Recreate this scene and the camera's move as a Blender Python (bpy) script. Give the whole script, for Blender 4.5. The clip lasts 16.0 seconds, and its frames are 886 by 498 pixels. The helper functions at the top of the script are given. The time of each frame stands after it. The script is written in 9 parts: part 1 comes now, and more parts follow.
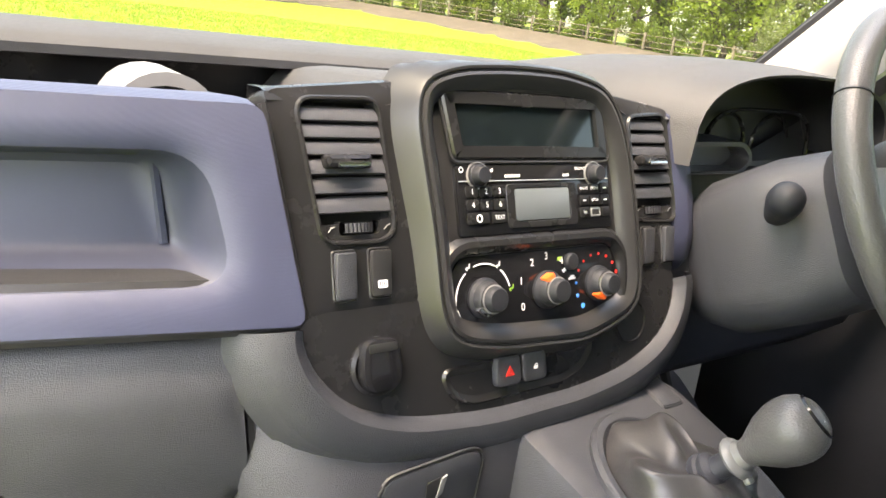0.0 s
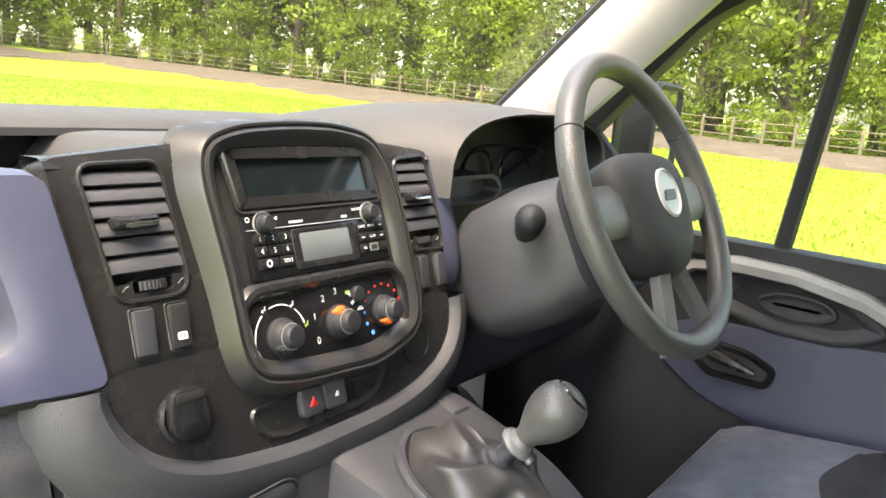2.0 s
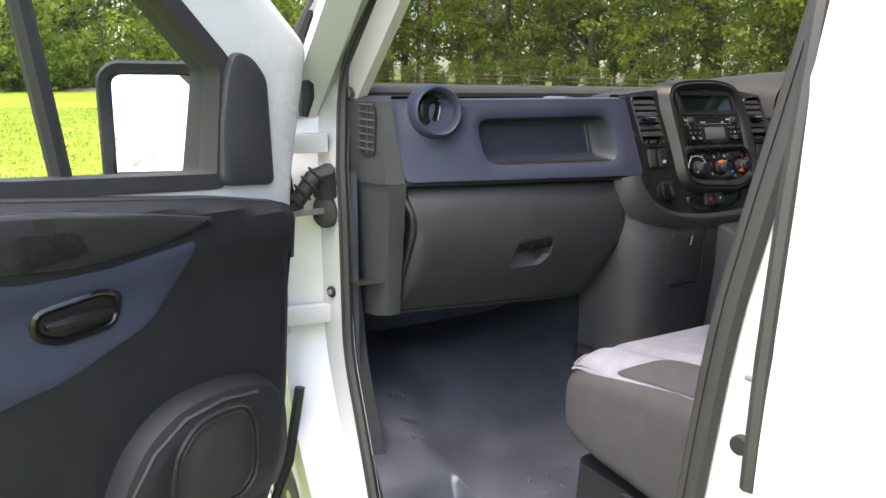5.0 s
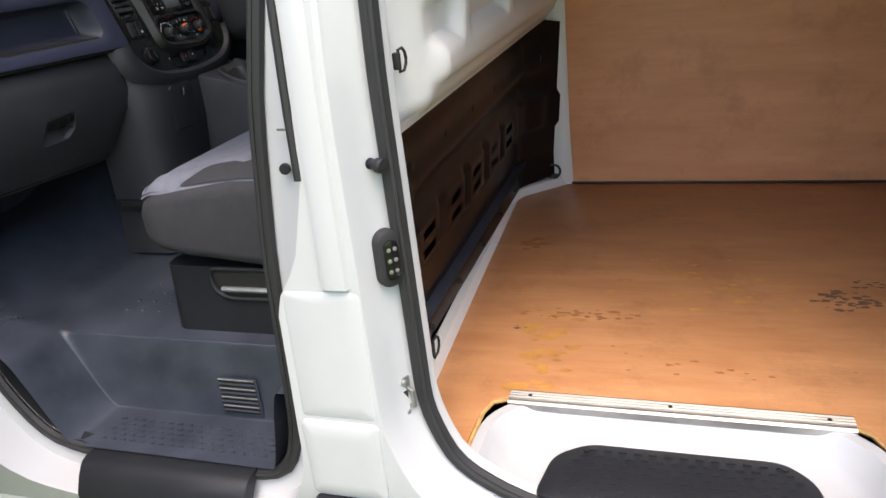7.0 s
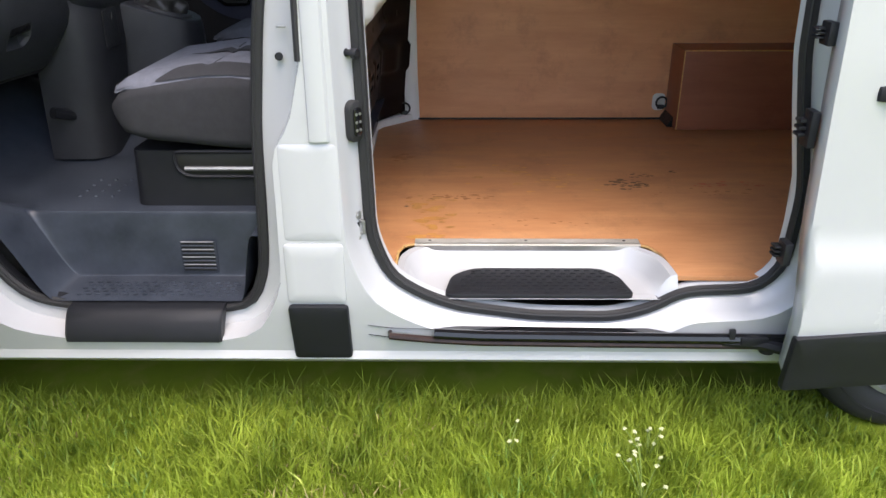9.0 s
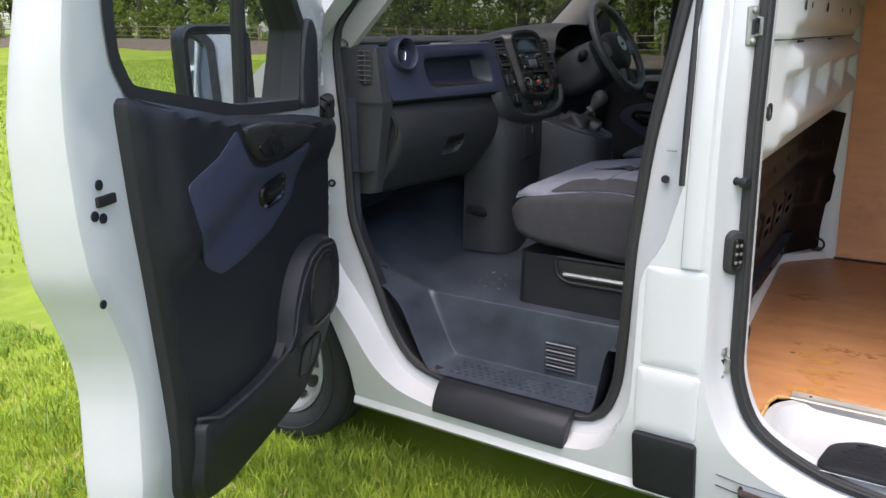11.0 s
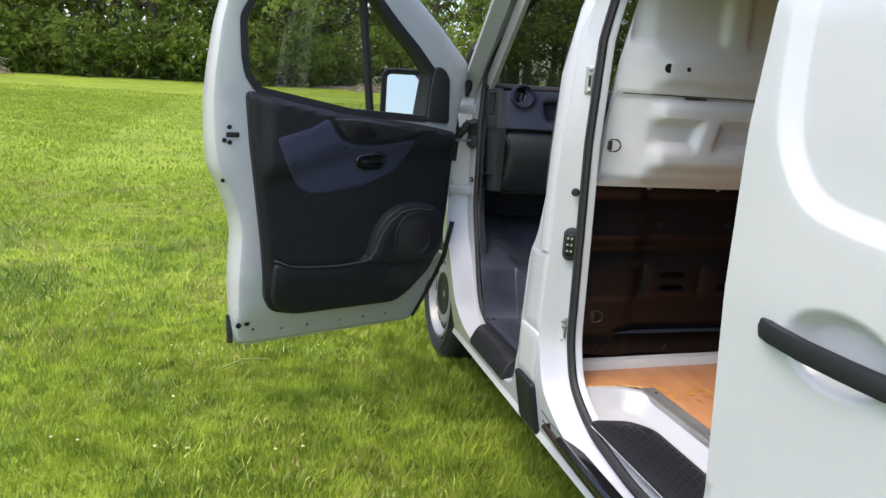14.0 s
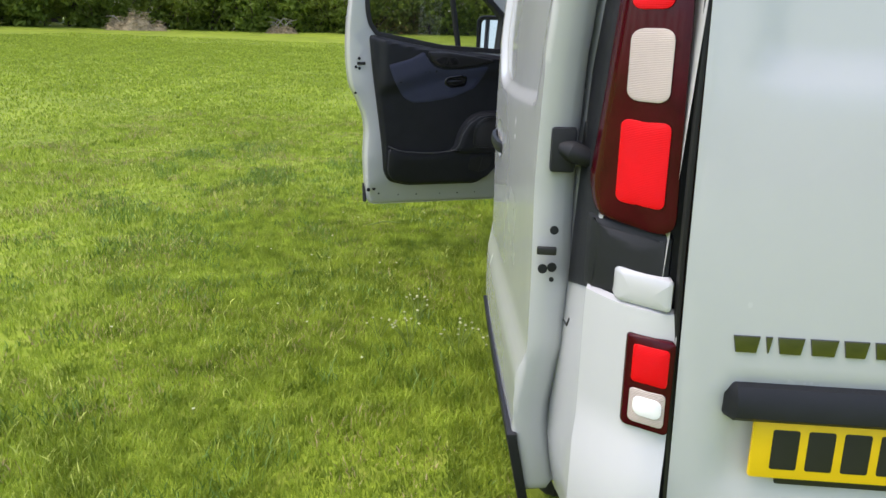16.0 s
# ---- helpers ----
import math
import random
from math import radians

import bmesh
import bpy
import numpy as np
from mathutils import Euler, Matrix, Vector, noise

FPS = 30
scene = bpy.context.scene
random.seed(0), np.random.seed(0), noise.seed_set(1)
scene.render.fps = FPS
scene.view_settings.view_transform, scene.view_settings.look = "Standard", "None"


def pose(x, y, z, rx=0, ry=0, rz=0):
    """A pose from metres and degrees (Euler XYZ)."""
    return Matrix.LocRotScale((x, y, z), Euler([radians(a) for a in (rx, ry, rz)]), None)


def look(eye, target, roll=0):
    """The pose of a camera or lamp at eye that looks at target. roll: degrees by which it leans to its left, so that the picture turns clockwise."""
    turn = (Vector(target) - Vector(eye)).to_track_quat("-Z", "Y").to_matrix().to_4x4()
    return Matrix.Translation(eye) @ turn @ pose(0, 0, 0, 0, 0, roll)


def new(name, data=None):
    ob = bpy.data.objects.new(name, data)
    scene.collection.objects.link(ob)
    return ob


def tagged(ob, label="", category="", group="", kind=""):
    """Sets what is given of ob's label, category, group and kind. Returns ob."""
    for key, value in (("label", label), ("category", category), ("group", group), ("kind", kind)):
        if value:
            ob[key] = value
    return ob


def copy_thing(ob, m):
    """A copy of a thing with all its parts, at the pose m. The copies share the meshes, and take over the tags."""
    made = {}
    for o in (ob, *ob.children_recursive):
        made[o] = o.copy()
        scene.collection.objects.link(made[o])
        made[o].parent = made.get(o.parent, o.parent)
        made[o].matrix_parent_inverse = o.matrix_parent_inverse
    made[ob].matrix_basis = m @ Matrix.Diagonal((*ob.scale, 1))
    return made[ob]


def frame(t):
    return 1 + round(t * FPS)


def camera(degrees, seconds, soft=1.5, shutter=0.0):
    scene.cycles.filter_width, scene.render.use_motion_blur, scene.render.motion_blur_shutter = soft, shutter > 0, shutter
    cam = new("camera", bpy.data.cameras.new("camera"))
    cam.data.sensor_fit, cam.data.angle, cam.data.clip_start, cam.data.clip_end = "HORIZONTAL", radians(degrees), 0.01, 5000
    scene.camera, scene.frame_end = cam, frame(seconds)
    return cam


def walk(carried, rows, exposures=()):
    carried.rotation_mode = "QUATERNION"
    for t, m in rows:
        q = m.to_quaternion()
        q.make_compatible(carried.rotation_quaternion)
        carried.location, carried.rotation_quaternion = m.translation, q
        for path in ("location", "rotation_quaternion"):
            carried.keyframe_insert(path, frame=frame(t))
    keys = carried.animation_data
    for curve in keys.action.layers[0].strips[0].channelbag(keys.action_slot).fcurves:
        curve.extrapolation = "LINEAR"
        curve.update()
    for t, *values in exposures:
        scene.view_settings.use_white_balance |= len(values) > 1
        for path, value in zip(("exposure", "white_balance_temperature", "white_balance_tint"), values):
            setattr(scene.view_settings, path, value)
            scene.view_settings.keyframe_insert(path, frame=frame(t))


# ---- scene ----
cam = camera(61.3, 16.0)
PATH = [
    (0, (-0.478, -1.067, 1.478), (0.66, 0.471, 0.895), 7.3),
    (0.5, (-0.467, -1.083, 1.478), (0.716, 0.426, 0.906), 7.3),
    (1, (-0.476, -1.105, 1.481), (0.78, 0.353, 0.94), 6.9),
    (1.5, (-0.493, -1.114, 1.482), (0.927, 0.211, 1.005), 6.1),
    (2, (-0.529, -1.113, 1.489), (1.038, 0.059, 1.076), 4.9),
    (2.5, (-0.638, -1.128, 1.467), (0.967, 0.006, 1.096), 3.5),
    (3, (-0.799, -1.142, 1.458), (0.72, 0.106, 1.09), 2.8),
    (3.5, (-1.044, -1.164, 1.435), (0.29, 0.272, 1.041), 2.1),
    (4, (-1.27, -1.309, 1.438), (-0.199, 0.333, 1.043), 1.0),
    (4.2, (-1.337, -1.402, 1.434), (-0.351, 0.291, 1.03), 0.9),
    (6.3, (-1.662, -2.094, 1.41), (-0.437, -0.647, 0.773), -6.5),
    (6.5, (-1.738, -2.071, 1.416), (-0.319, -0.835, 0.738), -7.2),
    (7, (-1.979, -1.995, 1.429), (-0.234, -1.399, 0.655), -6.2),
    (7.5, (-2.268, -1.993, 1.413), (-0.454, -1.816, 0.589), -3.6),
    (8, (-2.469, -1.911, 1.41), (-0.665, -1.938, 0.547), -2.3),
    (8.5, (-2.621, -1.789, 1.4), (-0.825, -1.873, 0.526), -1.1),
    (9, (-2.707, -1.776, 1.412), (-0.889, -1.744, 0.579), -0.3),
    (9.5, (-2.752, -1.779, 1.429), (-0.918, -1.496, 0.683), -0.5),
    (10, (-2.784, -1.762, 1.449), (-0.979, -1.219, 0.781), -0.8),
    (10.2, (-2.79, -1.759, 1.456), (-1.009, -1.119, 0.81), -1.1),
    (12.3, (-2.257, -2.481, 1.355), (-1.118, -0.893, 0.931), 1.9),
    (12.5, (-2.216, -2.619, 1.362), (-1.154, -0.977, 0.943), 2.3),
    (13, (-2.165, -2.953, 1.36), (-1.292, -1.201, 0.948), 3.0),
    (13.5, (-2.036, -3.324, 1.377), (-1.346, -1.491, 0.971), 3.4),
    (14, (-1.876, -3.654, 1.372), (-1.374, -1.762, 0.963), 3.5),
    (14.5, (-1.762, -4.015, 1.376), (-1.469, -2.086, 0.937), 3.0),
    (15, (-1.533, -4.394, 1.367), (-1.443, -2.455, 0.888), 2.5),
    (15.5, (-1.328, -4.815, 1.38), (-1.397, -2.887, 0.852), 1.8),
    (16, (-1.058, -5.219, 1.367), (-1.214, -3.305, 0.807), 1.5),
]
LIGHT = [(0, 3.42, 8100), (2.5, 3.35, 8100), (3.3, 3.15, 8100), (4, 2.7, 7900), (6.5, 0.74, 6950), (7.5, 0.60, 6850), (8.5, 0.50, 6700), (10.2, 0.52, 6600), (12.5, 0.52, 6600), (13.5, 0.5, 6600), (14.3, 0.12, 6550), (16, 0.05, 6700)]
walk(cam, [(t, look(eye, target, roll)) for t, eye, target, roll in PATH], [(t, s, k, 13) for t, s, k in LIGHT])

# ---- light and sky ----
world = bpy.data.worlds.new("world")
scene.world = world
world.use_nodes = True
wt = world.node_tree
sky = wt.nodes.new("ShaderNodeTexSky")
sky.sky_type, sky.sun_disc = "NISHITA", False
sky.sun_elevation, sky.sun_rotation = radians(66), radians(248)
sky.air_density, sky.dust_density, sky.ozone_density = 1.0, 3.0, 1.0
wt.links.new(sky.outputs[0], wt.nodes["Background"].inputs[0])
wt.nodes["Background"].inputs[1].default_value = 0.37
sun = new("sun", bpy.data.lights.new("sun", "SUN"))
sun.data.energy, sun.data.angle, sun.data.color = 0.95, radians(36), (1.0, 0.97, 0.93)
sun.matrix_world = look((-15, -6, 36), (0, 0, 0))


# ---- mesh tools ----
def mesh_part(name, verts, faces, material, parent=None, label="", sharp=38):
    me = bpy.data.meshes.new(name)
    me.from_pydata([tuple(v) for v in verts], [], faces)
    me.update()
    if sharp:
        me.polygons.foreach_set("use_smooth", [True] * len(me.polygons))
        me.set_sharp_from_angle(angle=radians(sharp))
    for m in material if isinstance(material, (list, tuple)) else [material]:
        me.materials.append(m)
    ob = new(name, me)
    if parent is not None:
        ob.parent = parent
    return tagged(ob, label)


class Geo:
    """A heap of vertices and faces that several pieces of one part are added to."""

    def __init__(self):
        self.v, self.f = [], []

    def add(self, verts, faces):
        n = len(self.v)
        self.v += [Vector(p) for p in verts]
        self.f += [[i + n for i in f] for f in faces]
        return self

    def out(self, name, material, parent=None, label="", sharp=38):
        bm = bmesh.new()
        for p in self.v:
            bm.verts.new(p)
        bm.verts.ensure_lookup_table()
        for f in self.f:
            try:
                bm.faces.new([bm.verts[i] for i in f])
            except ValueError:
                pass
        bmesh.ops.remove_doubles(bm, verts=bm.verts, dist=1e-5)
        bmesh.ops.recalc_face_normals(bm, faces=bm.faces)
        me = bpy.data.meshes.new(name)
        bm.to_mesh(me)
        bm.free()
        if sharp:
            me.polygons.foreach_set("use_smooth", [True] * len(me.polygons))
            me.set_sharp_from_angle(angle=radians(sharp))
        me.materials.append(material)
        ob = new(name, me)
        if parent is not None:
            ob.parent = parent
        return tagged(ob, label)


def loft(loops, closed=True, caps=(True, True)):
    """Skin between loops of equal length."""
    n = len(loops[0])
    v = [Vector(p) for l in loops for p in l]
    f = []
    for k in range(len(loops) - 1):
        for i in range(n if closed else n - 1):
            j = (i + 1) % n
            f.append([k * n + i, k * n + j, (k + 1) * n + j, (k + 1) * n + i])
    if caps[0]:
        f.append(list(range(n))[::-1])
    if caps[1]:
        f.append(list(range((len(loops) - 1) * n, len(loops) * n)))
    return v, f


def rrect(u0, v0, u1, v1, r=0.01, n=5):
    out = []
    r = min(r, abs(u1 - u0) / 2 - 1e-4, abs(v1 - v0) / 2 - 1e-4)
    for cu, cv, a0 in ((u1 - r, v1 - r, 0), (u0 + r, v1 - r, 90), (u0 + r, v0 + r, 180), (u1 - r, v0 + r, 270)):
        for i in range(n + 1):
            a = radians(a0 + 90 * i / n)
            out.append((cu + r * math.cos(a), cv + r * math.sin(a)))
    return out


def soft_poly(pts, r=0.03, n=4):
    """Rounds each corner of a closed polygon with a radius of about r."""
    out = []
    k = len(pts)
    for i in range(k):
        p, a, b = Vector(pts[i]), Vector(pts[i - 1]), Vector(pts[(i + 1) % k])
        da, db = (a - p), (b - p)
        ra, rb = min(r, da.length * 0.45), min(r, db.length * 0.45)
        s, e = p + da.normalized() * ra, p + db.normalized() * rb
        for j in range(n + 1):
            t = j / n
            out.append(tuple(s * (1 - t) ** 2 + p * 2 * t * (1 - t) + e * t * t))
    return out


def dense(poly, s=0.01):
    """The same outline with points every s along its edges."""
    out = []
    for i in range(len(poly)):
        a, b = Vector(poly[i]), Vector(poly[(i + 1) % len(poly)])
        n = max(1, int((b - a).length / s))
        out += [tuple(a.lerp(b, k / n)) for k in range(n)]
    return out


def ccw(poly):
    a = sum(poly[i - 1][0] * poly[i][1] - poly[i][0] * poly[i - 1][1] for i in range(len(poly)))
    return list(poly) if a > 0 else list(poly)[::-1]


def offset(poly, d):
    """The polygon moved outwards by d (inwards: minus)."""
    poly = ccw(poly)
    out = []
    k = len(poly)
    for i in range(k):
        p, a, b = Vector(poly[i]), Vector(poly[i - 1]), Vector(poly[(i + 1) % k])
        e1, e2 = (p - a), (b - p)
        if e1.length < 1e-9:
            e1 = e2
        if e2.length < 1e-9:
            e2 = e1
        n1, n2 = Vector((e1.y, -e1.x)).normalized(), Vector((e2.y, -e2.x)).normalized()
        m = n1 + n2
        m = m.normalized() if m.length > 1e-6 else n1
        c = max(0.5, m.dot(n1))
        out.append(tuple(p + m * (d / c)))
    return out


def inside(p, poly):
    x, y = p
    hit = False
    for i in range(len(poly)):
        x1, y1 = poly[i - 1]
        x2, y2 = poly[i]
        if (y1 > y) != (y2 > y) and x < (x2 - x1) * (y - y1) / (y2 - y1) + x1:
            hit = not hit
    return hit


def edge_gap(p, poly):
    """Distance from p to the polygon's edge."""
    best = 1e9
    q = Vector(p)
    for i in range(len(poly)):
        a, b = Vector(poly[i - 1]), Vector(poly[i])
        d = b - a
        t = max(0, min(1, (q - a).dot(d) / max(d.length_squared, 1e-12)))
        best = min(best, (a + d * t - q).length)
    return best


def fill(outer, holes, fn, step=0.0):
    """A sheet over a 2D outline with holes, laid into space by fn(u, v)."""
    from mathutils import geometry
    pts, edges = [], []
    for loop in [outer, *holes]:
        n = len(pts)
        pts += [Vector(p) for p in loop]
        edges += [(n + i, n + (i + 1) % len(loop)) for i in range(len(loop))]
    if step:
        us, vs = [p[0] for p in outer], [p[1] for p in outer]
        for i in range(int((max(us) - min(us)) / step) + 1):
            for j in range(int((max(vs) - min(vs)) / step) + 1):
                q = (min(us) + (i + 0.5 + 0.25 * (j % 2)) * step, min(vs) + (j + 0.5) * step)
                if inside(q, outer) and edge_gap(q, outer) > step * 0.35 and not any(inside(q, h) or edge_gap(q, h) < step * 0.35 for h in holes):
                    pts.append(Vector(q))
    vs, _, fs, *_ = geometry.delaunay_2d_cdt(pts, edges, [], 0, 1e-6)
    keep = []
    for f in fs:
        c = (sum(vs[i][0] for i in f) / len(f), sum(vs[i][1] for i in f) / len(f))
        if inside(c, outer) and not any(inside(c, h) for h in holes):
            keep.append(list(f))
    return [Vector(fn(p[0], p[1])) for p in vs], keep


def plate(poly, fn, t, b=0.003, w0=0.0, step=0.0, back=True):
    """A slab with the outline poly, from w0 to w0 + t along fn(u, v, w), with a rounded front edge."""
    poly = ccw(poly)
    loops = [(poly, w0), (poly, w0 + t - b), (offset(poly, -b * 0.3), w0 + t - b * 0.3), (offset(poly, -b), w0 + t)]
    g = Geo()
    g.add(*loft([[fn(u, v, w) for u, v in l] for l, w in loops], caps=(False, False)))
    g.add(*fill(loops[-1][0], [], lambda u, v: fn(u, v, w0 + t), step))
    if back:
        g.add(*fill(poly, [], lambda u, v: fn(u, v, w0), step))
    return g


def rim(outer, inner, fn, t, b=0.003, w0=0.0):
    """A frame between two outlines of equal count."""
    o, i = ccw(outer), ccw(inner)
    l = [(o, w0), (o, w0 + t - b), (offset(o, -b), w0 + t), (offset(i, b), w0 + t), (i, w0 + t - b), (i, w0)]
    return Geo().add(*loft([[fn(u, v, w) for u, v in p] for p, w in l], caps=(False, False)))


def tube(pts, r, n=8, closed=False, flat=1.0):
    pts = [Vector(p) for p in pts]
    loops = []
    k = len(pts)
    up = Vector((0, 0, 1))
    last = None
    for i, p in enumerate(pts):
        a = pts[i - 1] if (i or closed) else p
        b = pts[(i + 1) % k] if (i < k - 1 or closed) else p
        d = (b - a).normalized()
        s = d.cross(up) if abs(d.dot(up)) < 0.95 else d.cross(Vector((0, 1, 0)))
        s.normalize()
        if last is not None and s.dot(last) < 0:
            s = -s
        last = s
        q = s.cross(d)
        rr = r[i] if isinstance(r, (list, tuple)) else r
        loops.append([p + s * rr * math.cos(2 * math.pi * j / n) + q * rr * flat * math.sin(2 * math.pi * j / n) for j in range(n)])
    if closed:
        return loft(loops + [loops[0]], caps=(False, False))
    return loft(loops)


def lathe(profile, m=None, n=24, caps=(True, True)):
    """Turns (radius, height) pairs round the local z axis, and lays them by m."""
    m = m or Matrix()
    return loft([[m @ Vector((r * math.cos(2 * math.pi * j / n), r * math.sin(2 * math.pi * j / n), h)) for j in range(n)] for r, h in profile], caps=caps)


def box(c, s, b=0.004, m=None):
    """A block with bevelled edges."""
    bm = bmesh.new()
    bmesh.ops.create_cube(bm, size=1)
    for v in bm.verts:
        v.co = Vector((v.co.x * s[0], v.co.y * s[1], v.co.z * s[2]))
    if b:
        bmesh.ops.bevel(bm, geom=bm.edges[:], offset=min(b, min(s) * 0.45), segments=2, profile=0.6, affect="EDGES")
    bm.verts.index_update()
    t = (m or Matrix()) if c is None else Matrix.Translation(c) @ (m or Matrix())
    v = [t @ p.co for p in bm.verts]
    f = [[p.index for p in q.verts] for q in bm.faces]
    bm.free()
    return v, f


def axes(o, u, v):
    """fn(u, v, w) of a flat frame at o with the directions u and v; w points along u x v."""
    o, u, v = Vector(o), Vector(u).normalized(), Vector(v).normalized()
    w = u.cross(v).normalized()
    v = w.cross(u)
    return lambda a, b, c=0.0: o + u * a + v * b + w * c


def frame_matrix(o, z, x=(1, 0, 0)):
    z = Vector(z).normalized()
    x = Vector(x)
    x = (x - z * x.dot(z)).normalized()
    y = z.cross(x)
    m = Matrix((x, y, z)).transposed().to_4x4()
    m.translation = o
    return m


def empty(name, at, label, category, group="", kind=""):
    ob = new(name)
    ob.location = at
    ob.empty_display_size = 0.1
    return tagged(ob, label, category, group, kind)


class Thing:
    """An Empty at the base of a thing; its parts are built in world places and hung under it."""

    def __init__(self, name, at, label, category, group="", kind=""):
        self.ob = empty(name, at, label, category, group, kind)

    def part(self, name, geo, material, label="", under=None, sharp=38):
        if not isinstance(geo, Geo):
            geo = Geo().add(*geo)
        ob = geo.out(name, material, under or self.ob, label, sharp)
        ob.matrix_parent_inverse = Matrix.Translation(self.ob.location).inverted()
        if under is not None:
            ob.matrix_parent_inverse = Matrix()
        return ob


# ---- materials ----
def mat(name, color, rough=0.5, metal=0.0, var=0.12, scale=6.0, bump=0.0, bscale=200.0, coat=0.0, spec=0.5, rvar=0.1, tint=None, stretch=None, random_amount=0.0):
    m = bpy.data.materials.new(name)
    m.use_nodes = True
    t = m.node_tree
    b = t.nodes["Principled BSDF"]
    co = t.nodes.new("ShaderNodeTexCoord")
    src = co.outputs["Object"]
    if stretch:
        mp = t.nodes.new("ShaderNodeMapping")
        mp.inputs["Scale"].default_value = stretch
        t.links.new(src, mp.inputs[0])
        src = mp.outputs[0]
    n1 = t.nodes.new("ShaderNodeTexNoise")
    n1.inputs["Scale"].default_value, n1.inputs["Detail"].default_value, n1.inputs["Roughness"].default_value = scale, 6, 0.65
    t.links.new(src, n1.inputs["Vector"])
    ramp = t.nodes.new("ShaderNodeValToRGB")
    lo = tuple(c * (1 - var) for c in color)
    hi = tint or tuple(min(1, c * (1 + var)) for c in color)
    ramp.color_ramp.elements[0].position, ramp.color_ramp.elements[1].position = 0.3, 0.7
    ramp.color_ramp.elements[0].color, ramp.color_ramp.elements[1].color = (*lo, 1), (*hi, 1)
    t.links.new(n1.outputs["Fac"], ramp.inputs[0])
    out = ramp.outputs[0]
    if random_amount:
        oi = t.nodes.new("ShaderNodeObjectInfo")
        hs = t.nodes.new("ShaderNodeHueSaturation")
        mr = t.nodes.new("ShaderNodeMapRange")
        mr.inputs[3].default_value, mr.inputs[4].default_value = 1 - random_amount, 1 + random_amount
        t.links.new(oi.outputs["Random"], mr.inputs[0])
        t.links.new(mr.outputs[0], hs.inputs["Value"])
        t.links.new(out, hs.inputs["Color"])
        out = hs.outputs[0]
    t.links.new(out, b.inputs["Base Color"])
    mr = t.nodes.new("ShaderNodeMapRange")
    mr.inputs[3].default_value, mr.inputs[4].default_value = max(0.02, rough - rvar), min(1, rough + rvar)
    t.links.new(n1.outputs["Fac"], mr.inputs[0])
    t.links.new(mr.outputs[0], b.inputs["Roughness"])
    b.inputs["Metallic"].default_value = metal
    b.inputs["Specular IOR Level"].default_value = spec
    if coat:
        b.inputs["Coat Weight"].default_value = coat
        b.inputs["Coat Roughness"].default_value = 0.06
    if bump:
        n2 = t.nodes.new("ShaderNodeTexNoise")
        n2.inputs["Scale"].default_value, n2.inputs["Detail"].default_value = bscale, 3
        t.links.new(src, n2.inputs["Vector"])
        bp = t.nodes.new("ShaderNodeBump")
        bp.inputs["Strength"].default_value, bp.inputs["Distance"].default_value = bump, 0.002
        t.links.new(n2.outputs["Fac"], bp.inputs["Height"])
        t.links.new(bp.outputs[0], b.inputs["Normal"])
    return m


def glass_mat(name, color=(1, 1, 1), rough=0.0, dirt=0.0):
    m = mat(name, color, rough, 0, 0.0, rvar=0)
    t = m.node_tree
    b = t.nodes["Principled BSDF"]
    tr = t.nodes.new("ShaderNodeBsdfTransparent")
    tr.inputs[0].default_value = (*color, 1)
    gl = t.nodes.new("ShaderNodeBsdfGlossy")
    gl.inputs["Roughness"].default_value = 0.01
    lw = t.nodes.new("ShaderNodeLayerWeight")
    lw.inputs[0].default_value = 0.5
    pw = t.nodes.new("ShaderNodeMath")
    pw.operation = "POWER"
    pw.inputs[1].default_value = 5.0
    t.links.new(lw.outputs["Facing"], pw.inputs[0])
    fr = t.nodes.new("ShaderNodeMath")
    fr.operation = "MULTIPLY_ADD"
    fr.inputs[1].default_value, fr.inputs[2].default_value = 0.9, 0.06
    t.links.new(pw.outputs[0], fr.inputs[0])
    mx = t.nodes.new("ShaderNodeMixShader")
    t.links.new(fr.outputs[0], mx.inputs[0])
    t.links.new(tr.outputs[0], mx.inputs[1])
    t.links.new(gl.outputs[0], mx.inputs[2])
    last = mx
    if dirt:
        df = t.nodes.new("ShaderNodeBsdfDiffuse")
        df.inputs[0].default_value = (0.75, 0.76, 0.74, 1)
        nz = t.nodes.new("ShaderNodeTexNoise")
        nz.inputs["Scale"].default_value, nz.inputs["Detail"].default_value = 90, 4
        co = t.nodes.new("ShaderNodeTexCoord")
        t.links.new(co.outputs["Object"], nz.inputs["Vector"])
        mr = t.nodes.new("ShaderNodeMapRange")
        mr.inputs[1].default_value, mr.inputs[2].default_value, mr.inputs[3].default_value, mr.inputs[4].default_value = 0.55, 0.85, dirt * 0.3, dirt * 2.5
        t.links.new(nz.outputs["Fac"], mr.inputs[0])
        m2 = t.nodes.new("ShaderNodeMixShader")
        t.links.new(mr.outputs[0], m2.inputs[0])
        t.links.new(mx.outputs[0], m2.inputs[1])
        t.links.new(df.outputs[0], m2.inputs[2])
        last = m2
    t.links.new(last.outputs[0], t.nodes["Material Output"].inputs[0])
    return m


